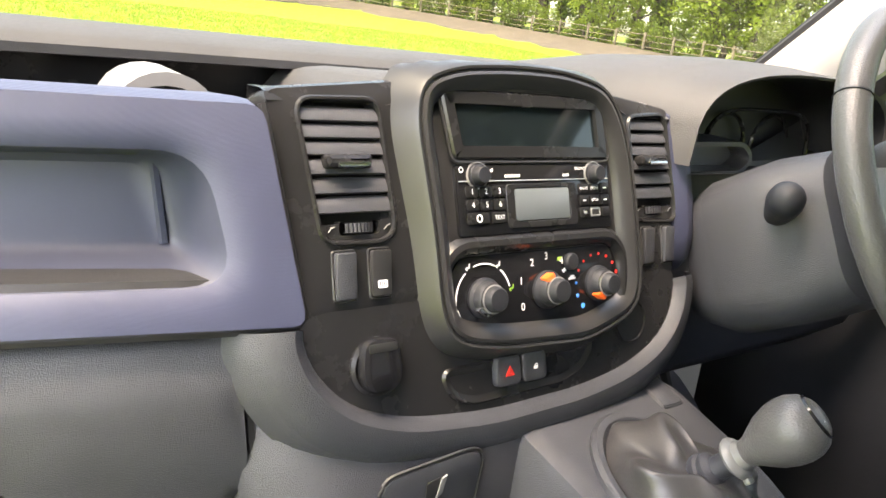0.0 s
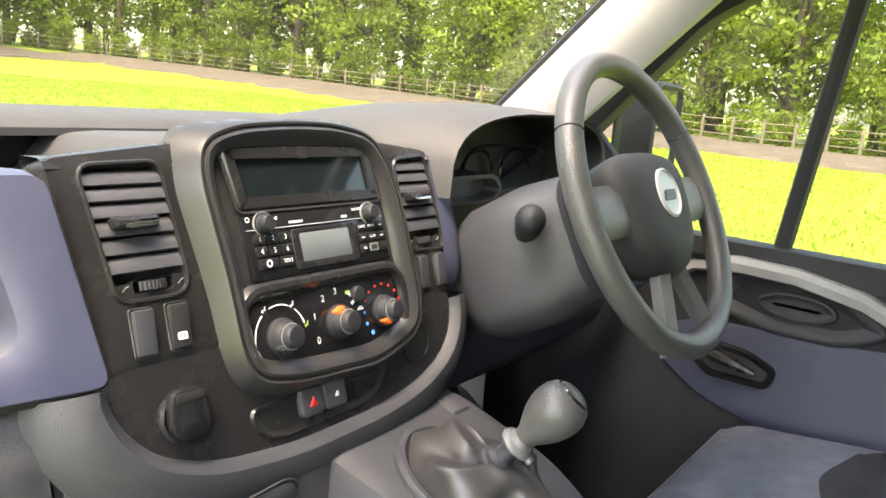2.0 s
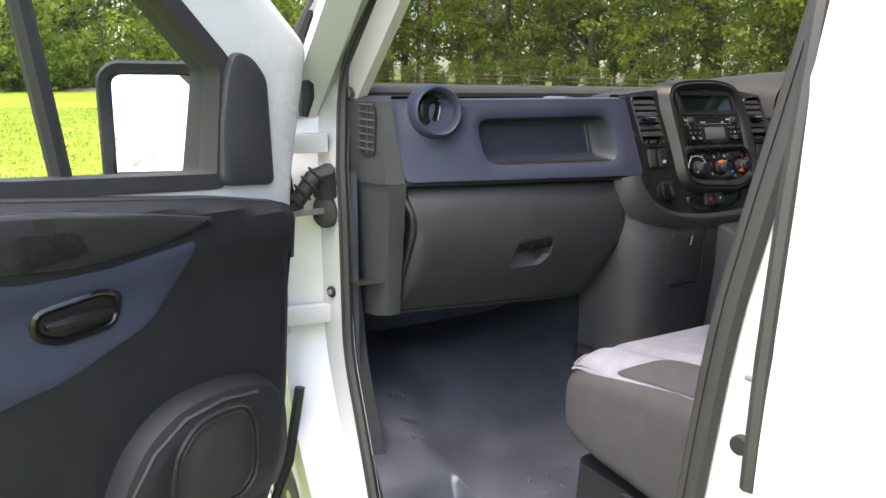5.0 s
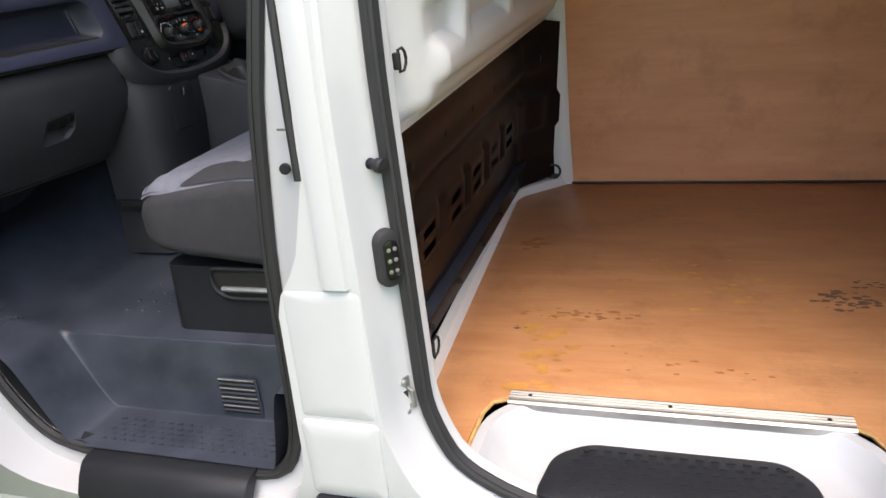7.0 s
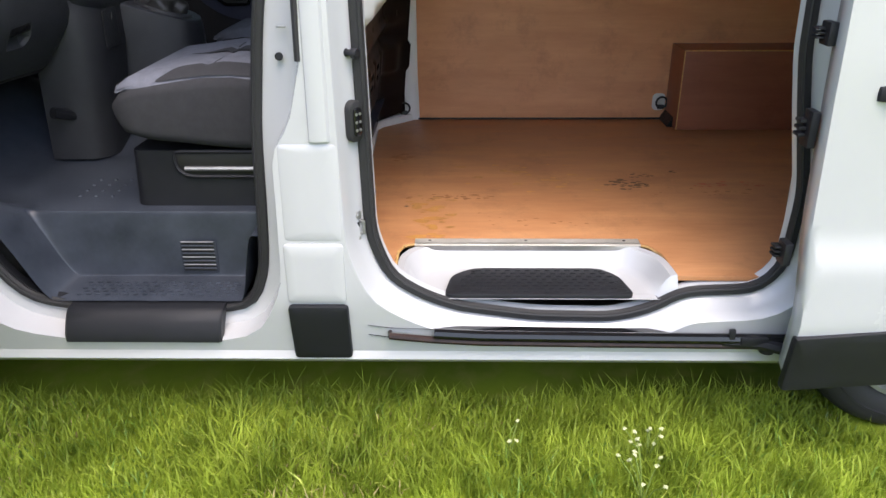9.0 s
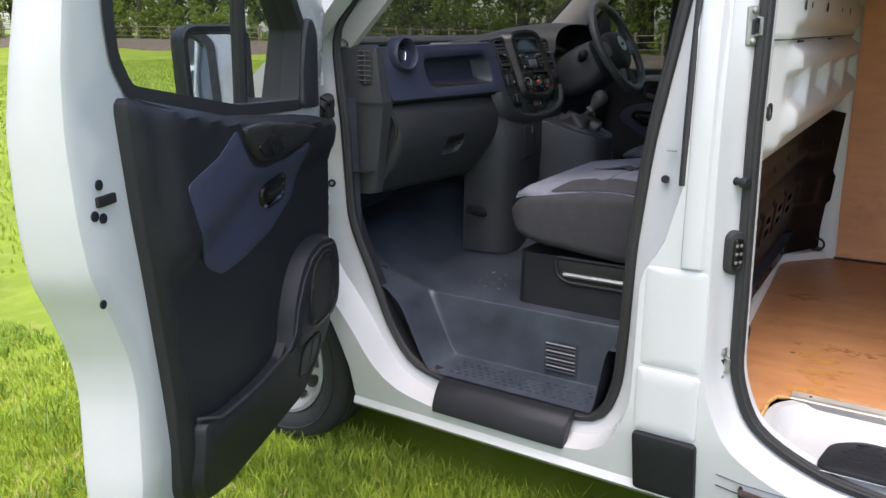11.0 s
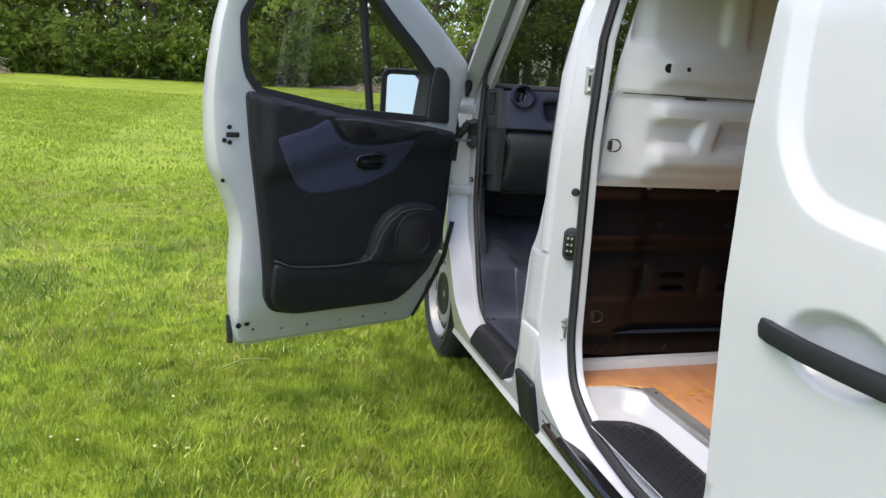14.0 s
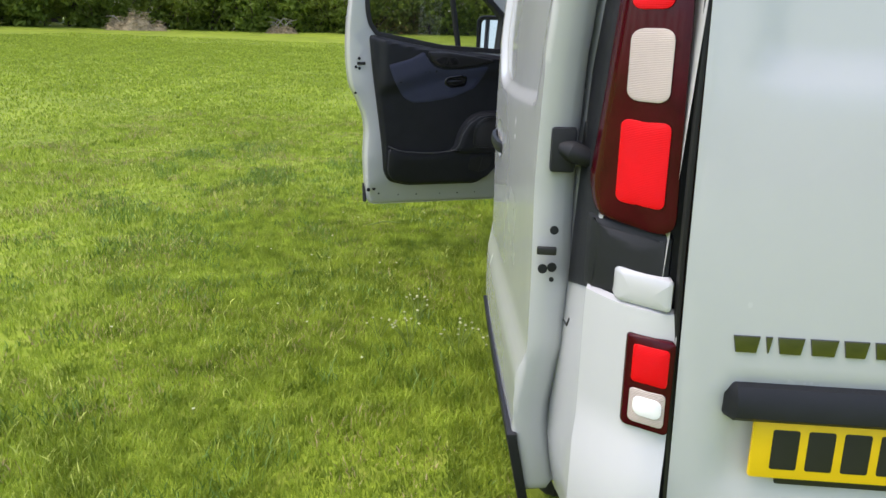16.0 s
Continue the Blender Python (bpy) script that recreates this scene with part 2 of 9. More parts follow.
def rib_mat(name, color, scale, rough=0.6, bump=0.5, axis="Z"):
    """Plastic with fine woven ribs."""
    m = mat(name, color, rough, 0, 0.08, 9.0)
    t = m.node_tree
    wv = t.nodes.new("ShaderNodeTexWave")
    wv.bands_direction = axis
    wv.inputs["Scale"].default_value, wv.inputs["Distortion"].default_value, wv.inputs["Detail"].default_value, wv.inputs["Detail Scale"].default_value = scale, 1.5, 2, 3
    co = t.nodes.new("ShaderNodeTexCoord")
    t.links.new(co.outputs["Object"], wv.inputs["Vector"])
    bp = t.nodes.new("ShaderNodeBump")
    bp.inputs["Strength"].default_value, bp.inputs["Distance"].default_value = bump, 0.001
    t.links.new(wv.outputs["Fac"], bp.inputs["Height"])
    t.links.new(bp.outputs[0], t.nodes["Principled BSDF"].inputs["Normal"])
    return m


def wood_mat(name, a, b, dark, rough=0.4, scale=1.0, axis=(1.2, 6.0, 6.0)):
    """Varnished plywood: long grain, blotches, scuffs."""
    m = mat(name, a, rough, 0, 0.1, 3.0 * scale, tint=b, stretch=axis, rvar=0.14)
    t = m.node_tree
    base = t.nodes["Principled BSDF"].inputs["Base Color"]
    src = base.links[0].from_socket
    co = t.nodes.new("ShaderNodeTexCoord")
    mp = t.nodes.new("ShaderNodeMapping")
    mp.inputs["Scale"].default_value = tuple(3.0 * k * k for k in axis)
    t.links.new(co.outputs["Object"], mp.inputs[0])
    g = t.nodes.new("ShaderNodeTexNoise")
    g.inputs["Scale"].default_value, g.inputs["Detail"].default_value, g.inputs["Distortion"].default_value = 2.0, 5, 0.6
    t.links.new(mp.outputs[0], g.inputs["Vector"])
    mr = t.nodes.new("ShaderNodeMapRange")
    mr.inputs[1].default_value, mr.inputs[2].default_value, mr.inputs[3].default_value, mr.inputs[4].default_value = 0.35, 0.75, 0.0, 0.16
    t.links.new(g.outputs["Fac"], mr.inputs[0])
    mx = t.nodes.new("ShaderNodeMix")
    mx.data_type = "RGBA"
    t.links.new(mr.outputs[0], mx.inputs[0])
    t.links.new(src, mx.inputs[6])
    mx.inputs[7].default_value = (*dark, 1)
    s = t.nodes.new("ShaderNodeTexNoise")
    s.inputs["Scale"].default_value, s.inputs["Detail"].default_value, s.inputs["Roughness"].default_value = 4.5, 8, 0.75
    t.links.new(co.outputs["Object"], s.inputs["Vector"])
    ms = t.nodes.new("ShaderNodeMapRange")
    ms.inputs[1].default_value, ms.inputs[2].default_value, ms.inputs[3].default_value, ms.inputs[4].default_value = 0.53, 0.82, 0.0, 0.6
    t.links.new(s.outputs["Fac"], ms.inputs[0])
    m2 = t.nodes.new("ShaderNodeMix")
    m2.data_type = "RGBA"
    t.links.new(ms.outputs[0], m2.inputs[0])
    t.links.new(mx.outputs[2], m2.inputs[6])
    m2.inputs[7].default_value = (dark[0] * 0.5, dark[1] * 0.5, dark[2] * 0.5, 1)
    t.links.new(m2.outputs[2], base)
    return m


WHITE = mat("white_paint", (0.50, 0.508, 0.515), 0.26, 0, 0.03, 2.0, coat=0.6, rvar=0.05)
WHITE_IN = mat("white_primer_paint", (0.66, 0.665, 0.655), 0.38, 0, 0.05, 4.0, coat=0.3)
BLACK = mat("black_plastic", (0.0125, 0.0135, 0.0165), 0.5, 0, 0.2, 12, 0.35, 900, spec=0.32)
DASH = mat("grained_grey_plastic", (0.0315, 0.033, 0.0375), 0.34, 0, 0.14, 14, 0.5, 1000, spec=0.40, rvar=0.04)
DASH_D = mat("dark_satin_plastic", (0.020, 0.020, 0.0205), 0.30, 0, 0.12, 16, 0.10, 1400, spec=0.36, rvar=0.03)
DASH_TOP = mat("matt_dash_top_plastic", (0.036, 0.036, 0.037), 0.58, 0, 0.12, 14, 0.4, 900, spec=0.32, rvar=0.04)
PANEL = mat("smooth_dark_panel", (0.0115, 0.0115, 0.012), 0.27, 0, 0.12, 20, spec=0.30, rvar=0.03)
GLOSS = mat("gloss_black", (0.008, 0.008, 0.009), 0.12, 0, 0.1, 20, rvar=0.04)
SCREEN = mat("dark_screen", (0.006, 0.009, 0.010), 0.08, 0, 0.1, 20, rvar=0.03)
LCD = mat("grey_lcd", (0.085, 0.098, 0.105), 0.2, 0, 0.05, 20, rvar=0.05)
BLUE = rib_mat("blue_grey_trim", (0.029, 0.0335, 0.061), 520, 0.44, 0.22, "Z")
NAVY = mat("navy_door_cloth", (0.03, 0.034, 0.065), 0.6, 0, 0.1, 9, 0.35, 800)
BLUE_IN = mat("blue_grey_tray", (0.024, 0.028, 0.046), 0.5, 0, 0.1, 9)
RUBBER = mat("black_rubber", (0.018, 0.018, 0.019), 0.65, 0, 0.2, 20, 0.2, 400)
FLOOR_MAT = mat("blue_grey_floor_moulding", (0.032, 0.039, 0.054), 0.36, 0, 0.3, 7, 0.3, 500, tint=(0.054, 0.064, 0.084))
LEATHER = mat("black_leatherette", (0.070, 0.068, 0.064), 0.32, 0, 0.15, 15, 0.4, 500)
FABRIC = mat("grey_seat_fabric", (0.160, 0.168, 0.20), 0.9, 0, 0.15, 30, 0.5, 1200, spec=0.15)
FABRIC_D = mat("charcoal_seat_fabric", (0.04, 0.04, 0.044), 0.85, 0, 0.15, 30, 0.5, 1200, spec=0.25)
GAITER = mat("creased_black_leather", (0.030, 0.029, 0.029), 0.36, 0, 0.15, 14, 0.12, 300, spec=0.4)
CHROME = mat("chrome", (0.75, 0.76, 0.78), 0.12, 1.0, 0.05, 20, rvar=0.05)
SILVER = mat("silver_paint", (0.60, 0.60, 0.58), 0.42, 0.35, 0.08, 20)
STEEL = mat("dull_steel", (0.35, 0.35, 0.34), 0.45, 0.8, 0.25, 30)
RIM_PAINT = mat("grey_wheel_paint", (0.30, 0.30, 0.29), 0.42, 0.3, 0.12, 12)
DARK_CHROME = mat("smoked_chrome", (0.16, 0.16, 0.165), 0.18, 1.0, 0.1, 20)
ALU = mat("ribbed_aluminium", (0.62, 0.61, 0.58), 0.38, 0.9, 0.15, 12)
LIGHT_TRIM = mat("light_grey_trim", (0.30, 0.29, 0.275), 0.5, 0, 0.06, 10, 0.3, 800)
SPOKE = mat("grey_satin_spoke_plastic", (0.115, 0.115, 0.11), 0.36, 0, 0.1, 14, 0.2, 700)
PLY = wood_mat("varnished_plywood_floor", (0.50, 0.215, 0.088), (0.60, 0.30, 0.135), (0.32, 0.135, 0.062), 0.42, 1.0, (5.0, 1.0, 5.0))
PLY_WALL = wood_mat("reddish_plywood_wall", (0.66, 0.30, 0.145), (0.74, 0.37, 0.19), (0.50, 0.20, 0.09), 0.5, 0.7, (5.0, 0.8, 4.0))
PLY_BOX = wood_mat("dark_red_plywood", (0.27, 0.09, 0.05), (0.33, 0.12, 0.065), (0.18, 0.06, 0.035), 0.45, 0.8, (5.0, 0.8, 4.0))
PLY_EDGE = mat("plywood_edge", (0.55, 0.33, 0.12), 0.7, 0, 0.3, 60)
BOARD = mat("black_brown_hardboard", (0.0085, 0.0068, 0.0072), 0.33, 0, 0.2, 8, 0.10, 60, spec=0.26)
RED = rib_mat("red_lens", (0.70, 0.0015, 0.006), 110, 0.30, 0.35)
RED.node_tree.nodes["Principled BSDF"].inputs["Specular IOR Level"].default_value = 0.2
RED_D = mat("dark_red_lens", (0.045, 0.001, 0.005), 0.12, 0, 0.3, 12, spec=0.22, rvar=0.03)
CLEAR = rib_mat("clear_lens", (0.50, 0.42, 0.38), 110, 0.14, 0.6)
YELLOW = mat("yellow_plate", (0.85, 0.55, 0.01), 0.35, 0, 0.03, 20)
INK = mat("black_ink", (0.012, 0.012, 0.012), 0.5)
PRINT = mat("white_print", (0.8, 0.8, 0.8), 0.5)
ORANGE = mat("orange_pointer", (0.75, 0.11, 0.02), 0.45)
REDP = mat("red_print", (0.6, 0.02, 0.015), 0.5)
BLUEP = mat("blue_print", (0.03, 0.22, 0.7), 0.5)
GREENP = mat("green_print", (0.35, 0.6, 0.08), 0.5)
MIRROR = mat("mirror_glass", (0.9, 0.91, 0.92), 0.02, 1.0, 0.0, rvar=0.01)
GLASS = glass_mat("window_glass", (0.70, 0.73, 0.70), dirt=0.02)
SCREEN_GLASS = glass_mat("windscreen_glass", (0.29, 0.305, 0.27), dirt=0.04)
RUST = mat("greasy_rail", (0.03, 0.016, 0.013), 0.35, 0.4, 0.5, 40)


# ---- the van's body ----
def table(pairs):
    xs, ys = [p[0] for p in pairs], [p[1] for p in pairs]
    return lambda z: float(np.interp(z, xs, ys))


SIDE = table([(0.2, 0.90), (0.26, 0.925), (0.36, 0.945), (0.46, 0.962), (0.62, 0.962), (0.9, 0.950), (1.15, 0.945), (1.45, 0.928), (1.6, 0.90), (1.75, 0.85), (1.85, 0.79), (1.93, 0.69), (1.97, 0.55)])


def taper(y):
    """How far the flank draws in towards nose and tail."""
    return 0.11 * max(0.0, (-y - 3.2) / 0.8) ** 2 + 0.10 * max(0.0, (y + 0.1) / 1.0) ** 2


def flank(y, z, inn=0.0):
    return Vector((-(SIDE(z) - taper(y) - inn), y, z))


def flank_r(y, z, inn=0.0):
    p = flank(y, z, inn)
    p.x = -p.x
    return p


van = Thing("van", (0, -1.6, 0), "white panel van with open side doors parked on grass", "van")

CAB = soft_poly([(-0.30, 1.44), (-0.335, 1.2), (-0.345, 0.86), (-0.43, 0.67), (-0.49, 0.52), (-0.57, 0.415), (-0.72, 0.385), (-1.05, 0.38), (-1.20, 0.39), (-1.245, 0.50),
                 (-1.255, 0.66), (-1.265, 0.9), (-1.295, 1.16), (-1.335, 1.38), (-1.375, 1.62), (-1.36, 1.76), (-1.22, 1.815), (-0.85, 1.79), (-0.60, 1.71), (-0.42, 1.59)], 0.06, 3)
LOAD = soft_poly([(-1.545, 1.2), (-1.55, 0.9), (-1.555, 0.62), (-1.60, 0.50), (-1.68, 0.445), (-1.78, 0.405), (-2.0, 0.375), (-2.22, 0.372), (-2.32, 0.40), (-2.40, 0.452), (-2.60, 0.462),
                  (-2.66, 0.53), (-2.67, 0.74), (-2.63, 0.95), (-2.605, 1.1), (-2.60, 1.6), (-2.58, 1.72), (-2.5, 1.77), (-1.65, 1.77), (-1.56, 1.72), (-1.545, 1.6)], 0.05, 3)
CAB, LOAD = ccw(CAB), ccw(LOAD)


def cab_x(y, z):
    """The door jamb steps inwards towards the windscreen pillar."""
    k = max(0.0, min(1.0, (y + 0.75) / 0.4))
    return 0.850 - 0.004 * k - 0.10 * max(0.0, (z - 1.25)) - 0.1 * max(0.0, z - 1.55)


def load_x(y, z):
    return 0.872 - 0.06 * max(0.0, z - 1.3) - 0.12 * max(0.0, z - 1.55)


def jamb_loops(loop, xf, ds):
    out = []
    for d, dx in ds:
        out.append([Vector((-(xf(y, z) + dx), y, z)) for y, z in offset(loop, d)])
    return out


def hinge_side(y, z):
    """1 on the hinge pillar, 0 elsewhere."""
    return max(0.0, min(1.0, (y + 0.58) / 0.2)) * max(0.0, min(1.0, (z - 0.50) / 0.2)) * max(0.0, min(1.0, (1.62 - z) / 0.15))


REAR_EDGE = table([(0.42, 0.0), (0.50, 0.012), (0.86, 0.0), (0.92, 0.035), (1.03, 0.072), (1.2, 0.052), (1.38, 0.014), (1.5, 0.0)])


def rear_step(y, z):
    """How far the pillar's outer skin stands back behind the cab door's jamb."""
    return REAR_EDGE(z) * max(0.0, min(1.0, (-y - 1.05) / 0.12))


HOLE_CAB = [(y + 0.075 * hinge_side(y, z) - rear_step(y, z), z) for y, z in offset(CAB, 0.062)]
HOLE_LOAD = offset(LOAD, 0.062)


def arch(cy, r, z0, a0=0, a1=180, n=14):
    return [(cy + r * math.cos(radians(a0 + (a1 - a0) * i / n)), 0.34 + r * math.sin(radians(a0 + (a1 - a0) * i / n))) for i in range(n + 1)]


OUT = [(-3.84, 1.0), (-3.84, 0.62), (-3.83, 0.36), (-3.49, 0.27)] + arch(-3.098, 0.385, 0.27, 172, 8) + [(-2.70, 0.25), (-0.385, 0.262)] + arch(0.0, 0.385, 0.27, 172, 8) + [
    (0.42, 0.27), (0.85, 0.30), (0.93, 0.5), (0.92, 0.8), (0.75, 1.02), (0.45, 1.12), (0.02, 1.28), (-0.20, 1.44), (-0.46, 1.70), (-0.72, 1.87), (-1.1, 1.93), (-3.7, 1.93), (-3.79, 1.80)]
OUT = ccw(OUT)

# left flank, with both openings cut through
van.part("left_side_panel", Geo().add(*fill(OUT, [HOLE_CAB, HOLE_LOAD], lambda y, z: flank(y, z), 0.06)), WHITE, "white painted steel side")
g = Geo()
lc = jamb_loops(CAB, cab_x, [(-0.004, -0.006), (0.0, 0.0), (0.03, 0.004)])
lc += [[Vector((-(cab_x(y, z) + 0.012 + 0.006 * hinge_side(y, z)), y + 0.06 * hinge_side(y, z), z)) for y, z in offset(CAB, 0.044)], [Vector((-(cab_x(y, z) + 0.014 + 0.25 * rear_step(y, z)), y + 0.065 * hinge_side(y, z) - 0.90 * rear_step(y, z), z)) for y, z in offset(CAB, 0.052)], [Vector((-(0.4 * (cab_x(y, z) + 0.012) + 0.6 * SIDE(z)), y + 0.075 * hinge_side(y, z) - 0.98 * rear_step(y, z), z)) for y, z in offset(CAB, 0.057)], [flank(y, z) for y, z in HOLE_CAB]]
van.part("cab_door_jamb", Geo().add(*loft(lc, caps=(False, False))), WHITE, "white pressed steel door frame")
ll = jamb_loops(LOAD, load_x, [(-0.012, -0.025), (-0.01, -0.012), (0.0, 0.0), (0.018, 0.003), (0.024, 0.008), (0.048, 0.046)])
ll += [[flank(y, z, 0.006) for y, z in offset(LOAD, 0.058)], [flank(y, z) for y, z in HOLE_LOAD]]
van.part("load_door_jamb", Geo().add(*loft(ll, caps=(False, False))), WHITE, "white pressed steel door frame")


def seal(name, loop, xf, r):
    pts = [Vector((-(xf(y, z) + 0.006), y, z)) for y, z in loop]
    ob = van.part(name, Geo().add(*tube(pts, r, 8, True, 1.3)), RUBBER, "black rubber door seal")
    van.part("seal_lip", Geo().add(*tube([Vector((-(xf(y, z) + 0.017), y, z)) for y, z in offset(loop, -r * 0.5)], r * 0.42, 6, True)), RUBBER, under=ob)
    return ob


# dark moulding that meets the cab door's seal from inside
inner = [[Vector((-(cab_x(y, z) + dx * (0.15 + 0.85 * max(0.0, min(1.0, (1.2 - z) / 0.3)))), y, z)) for y, z in offset(CAB, d)] for d, dx in ((0.004, -0.002), (-0.006, -0.006), (-0.009, -0.03))]
van.part("door_edge_trim", Geo().add(*loft(inner, caps=(False, False))), BLACK, "dark moulded edge inside the door seal")
seal("cab_door_seal", offset(CAB, 0.004), cab_x, 0.0115)
seal("load_door_seal", offset(LOAD, 0.004), load_x, 0.013)

# right flank with the driver's window cut out
WIN_R = soft_poly([(-0.30, 1.245), (-0.36, 1.40), (-0.62, 1.66), (-0.80, 1.75), (-1.32, 1.76), (-1.36, 1.245)], 0.04, 3)
van.part("right_side_panel", Geo().add(*fill(OUT, [ccw(WIN_R)], lambda y, z: flank_r(y, z), 0.12)), WHITE, "white painted steel side")
van.part("right_inner_panel", Geo().add(*fill([(-1.5, 0.45), (-0.2, 0.45), (-0.2, 1.4), (-0.46, 1.68), (-0.72, 1.84), (-1.5, 1.88)], [ccw(WIN_R)], lambda y, z: flank_r(y, z, 0.045), 0.12)), BLACK)
dw = van.part("driver_window", Geo().add(*fill(offset(WIN_R, 0.015), [], lambda y, z: flank_r(y, z, 0.012))), SCREEN_GLASS, "clear driver's door window")
dw.visible_shadow = False
wl = [[flank_r(y, z, k) for y, z in offset(WIN_R, d)] for d, k in ((0.02, 0.0), (-0.015, 0.0), (-0.02, 0.02), (-0.015, 0.05), (0.03, 0.052))]
van.part("driver_window_frame", Geo().add(*loft(wl, caps=(False, False))), RUBBER)
van.part("quarter_bar", tube([flank_r(-0.80, 1.255, 0.02), flank_r(-0.878, 1.765, 0.02)], 0.016, 8, flat=1.0), RUBBER, "black upright bar between door window and quarter light")

# roof, tail, nose and cab shell
roof = []
for y in (-3.93, -3.0, -2.0, -1.1, -0.72):
    zt = 1.955 if y < -0.75 else 1.90
    roof.append([Vector((x, y, zt - 0.05 * abs(x / 0.75) ** 4)) for x in np.linspace(-0.72, 0.72, 15)])
g = Geo().add(*loft(roof, False, (False, False)))
roof2 = [[p + Vector((0, 0, -0.035)) for p in l] for l in roof]
g.add(*loft(roof2, False, (False, False)))
van.part("roof", g, WHITE_IN, "white steel roof")
van.part("headlining", Geo().add(*loft([[p + Vector((0, 0, -0.09)) for p in l] for l in [[Vector((x, y, 1.945 - 0.04 * abs(x / 0.75) ** 4 - max(0, y + 0.95) * 0.25)) for x in np.linspace(-0.76, 0.76, 9)] for y in (-1.55, -1.1, -0.72)]], False, (False, False))), LIGHT_TRIM)
bon = [[Vector((x, y, z - 0.05 * abs(x / 0.8) ** 3)) for x in np.linspace(-0.80, 0.80, 15)] for y, z in ((0.05, 1.22), (0.3, 1.16), (0.6, 1.07), (0.85, 0.93), (0.93, 0.7), (0.92, 0.35))]
van.part("bonnet", Geo().add(*loft(bon, False, (False, False))), WHITE)

# windscreen between the two front pillars
def screen_pt(s, h):
    """s across from -1 to 1, h from base 0 to top 1."""
    w = 0.765 - 0.09 * h + (0.05 + 0.09 * h if s < 0 else 0.0) * abs(s) ** 3
    return Vector((s * w, 0.02 - 0.60 * h - 0.13 * s * s, 1.30 + 0.54 * h))


ws = van.part("windscreen", Geo().add(*loft([[screen_pt(s, h) for s in np.linspace(-1, 1, 17)] for h in np.linspace(0, 1, 7)], False, (False, False))), SCREEN_GLASS, "slightly dusty windscreen")
ws.visible_shadow = False
for sgn in (-1, 1):
    pil = []
    for h in (-0.05, 0.1, 0.25, 0.4, 0.6, 0.8, 1.0):
        p = screen_pt(sgn, h)
        pil.append([p + Vector((sgn * dx * (1.0 if sgn > 0 else 0.4), dy * (1.0 if sgn > 0 else 0.6), dz)) for dx, dy, dz in ((-0.035, 0.0, -0.005), (-0.05, -0.02, -0.02), (-0.045, -0.07, -0.05), (-0.01, -0.105, -0.07), (0.03, -0.10, -0.065), (0.045, -0.03, -0.02), (0.0, 0.0, 0.0))])
    van.part("pillar_trim", Geo().add(*loft(pil)), LIGHT_TRIM, "light grey windscreen pillar trim")
    van.part("windscreen_band", tube([screen_pt(sgn, h) + Vector((-sgn * (0.028 if sgn > 0 else 0.012), 0.004, 0.0)) for h in np.linspace(0, 1, 7)], 0.010 if sgn > 0 else 0.005, 6), RUBBER)
    out = []
    for h in np.linspace(-0.1, 1.0, 8):
        p = screen_pt(sgn, h)
        out.append([p + Vector((sgn * dx, dy, dz)) for dx, dy, dz in ((0.0, 0.012, 0.006), (0.05, 0.03, 0.01), (0.10, 0.045, 0.0), (0.105, 0.015, -0.02), (0.04, -0.005, -0.015))])
    van.part("windscreen_pillar", Geo().add(*loft(out)), WHITE)

# sill: step cover, bottom lip, rail slot
lip = [[flank(y, z, k) for z, k in ((0.285, 0.0), (0.262, -0.012), (0.247, -0.006), (0.238, 0.02), (0.245, 0.10), (0.20, 0.16))] for y in np.linspace(-2.72, -0.38, 24)]
van.part("sill", Geo().add(*loft(lip, False, (False, False))), WHITE, "white sill with rolled lower lip")
cover = []
for y in (-1.132, -1.126, -0.95, -0.80, -0.703, -0.697):
    e = 0.006 if y in (-1.132, -0.697) else 0.0
    cover.append([Vector((x + e, y, z)) for x, z in ((-0.860, 0.400), (-0.893, 0.401), (-0.908, 0.397), (-0.918, 0.388), (-0.930, 0.372), (-0.947, 0.338), (-0.9475, 0.320), (-0.934, 0.314))])
van.part("sill_cover", Geo().add(*loft(cover, False)), BLACK, "black plastic scuff plate on the sill")
slot = [(-1.54, 0.362), (-1.60, 0.352), (-1.80, 0.345), (-2.2, 0.34), (-2.70, 0.335)]
van.part("rail_slot", Geo().add(*loft([[flank(y, z + 0.018, 0.0) + Vector((-0.004, 0, 0)), flank(y, z + 0.012, 0.03), flank(y, z - 0.012, 0.03), flank(y, z - 0.016, -0.0) + Vector((-0.004, 0, 0))] for y, z in slot], False, (False, False))), GLOSS)
rp = [Vector((-0.962, -1.60, 0.352)), Vector((-0.957, -1.72, 0.337)), Vector((-0.957, -1.85, 0.330)), Vector((-0.957, -2.2, 0.326)), Vector((-0.957, -2.70, 0.322))]
van.part("lower_rail", tube([rp[0] + Vector((0.03, 0, 0)), *rp], 0.010, 8), RUST, "greasy steel guide rail")
van.part("rail_cap", tube([p + Vector((-0.004, 0, 0.024)) for p in rp[1:]], 0.0145, 8), GLOSS, "black sliding door rail")
for y in (-1.70, -1.95, -2.3):
    van.part("sill_plug", lathe([(0.012, 0), (0.011, 0.004), (0.004, 0.006)], frame_matrix(flank(y, 0.375), (-1, 0, 0)), 12), WHITE)

# pillar covers between the two openings
def pillar_cover(name, z0, z1, y0, y1, proud, material, label):
    poly = rrect(y0, z0, y1, z1, 0.012, 3)
    return van.part(name, plate(poly, lambda y, z, w: flank(y, z) + Vector((-w, 0, 0)), proud, 0.006, -0.02, 0.05), material, label)


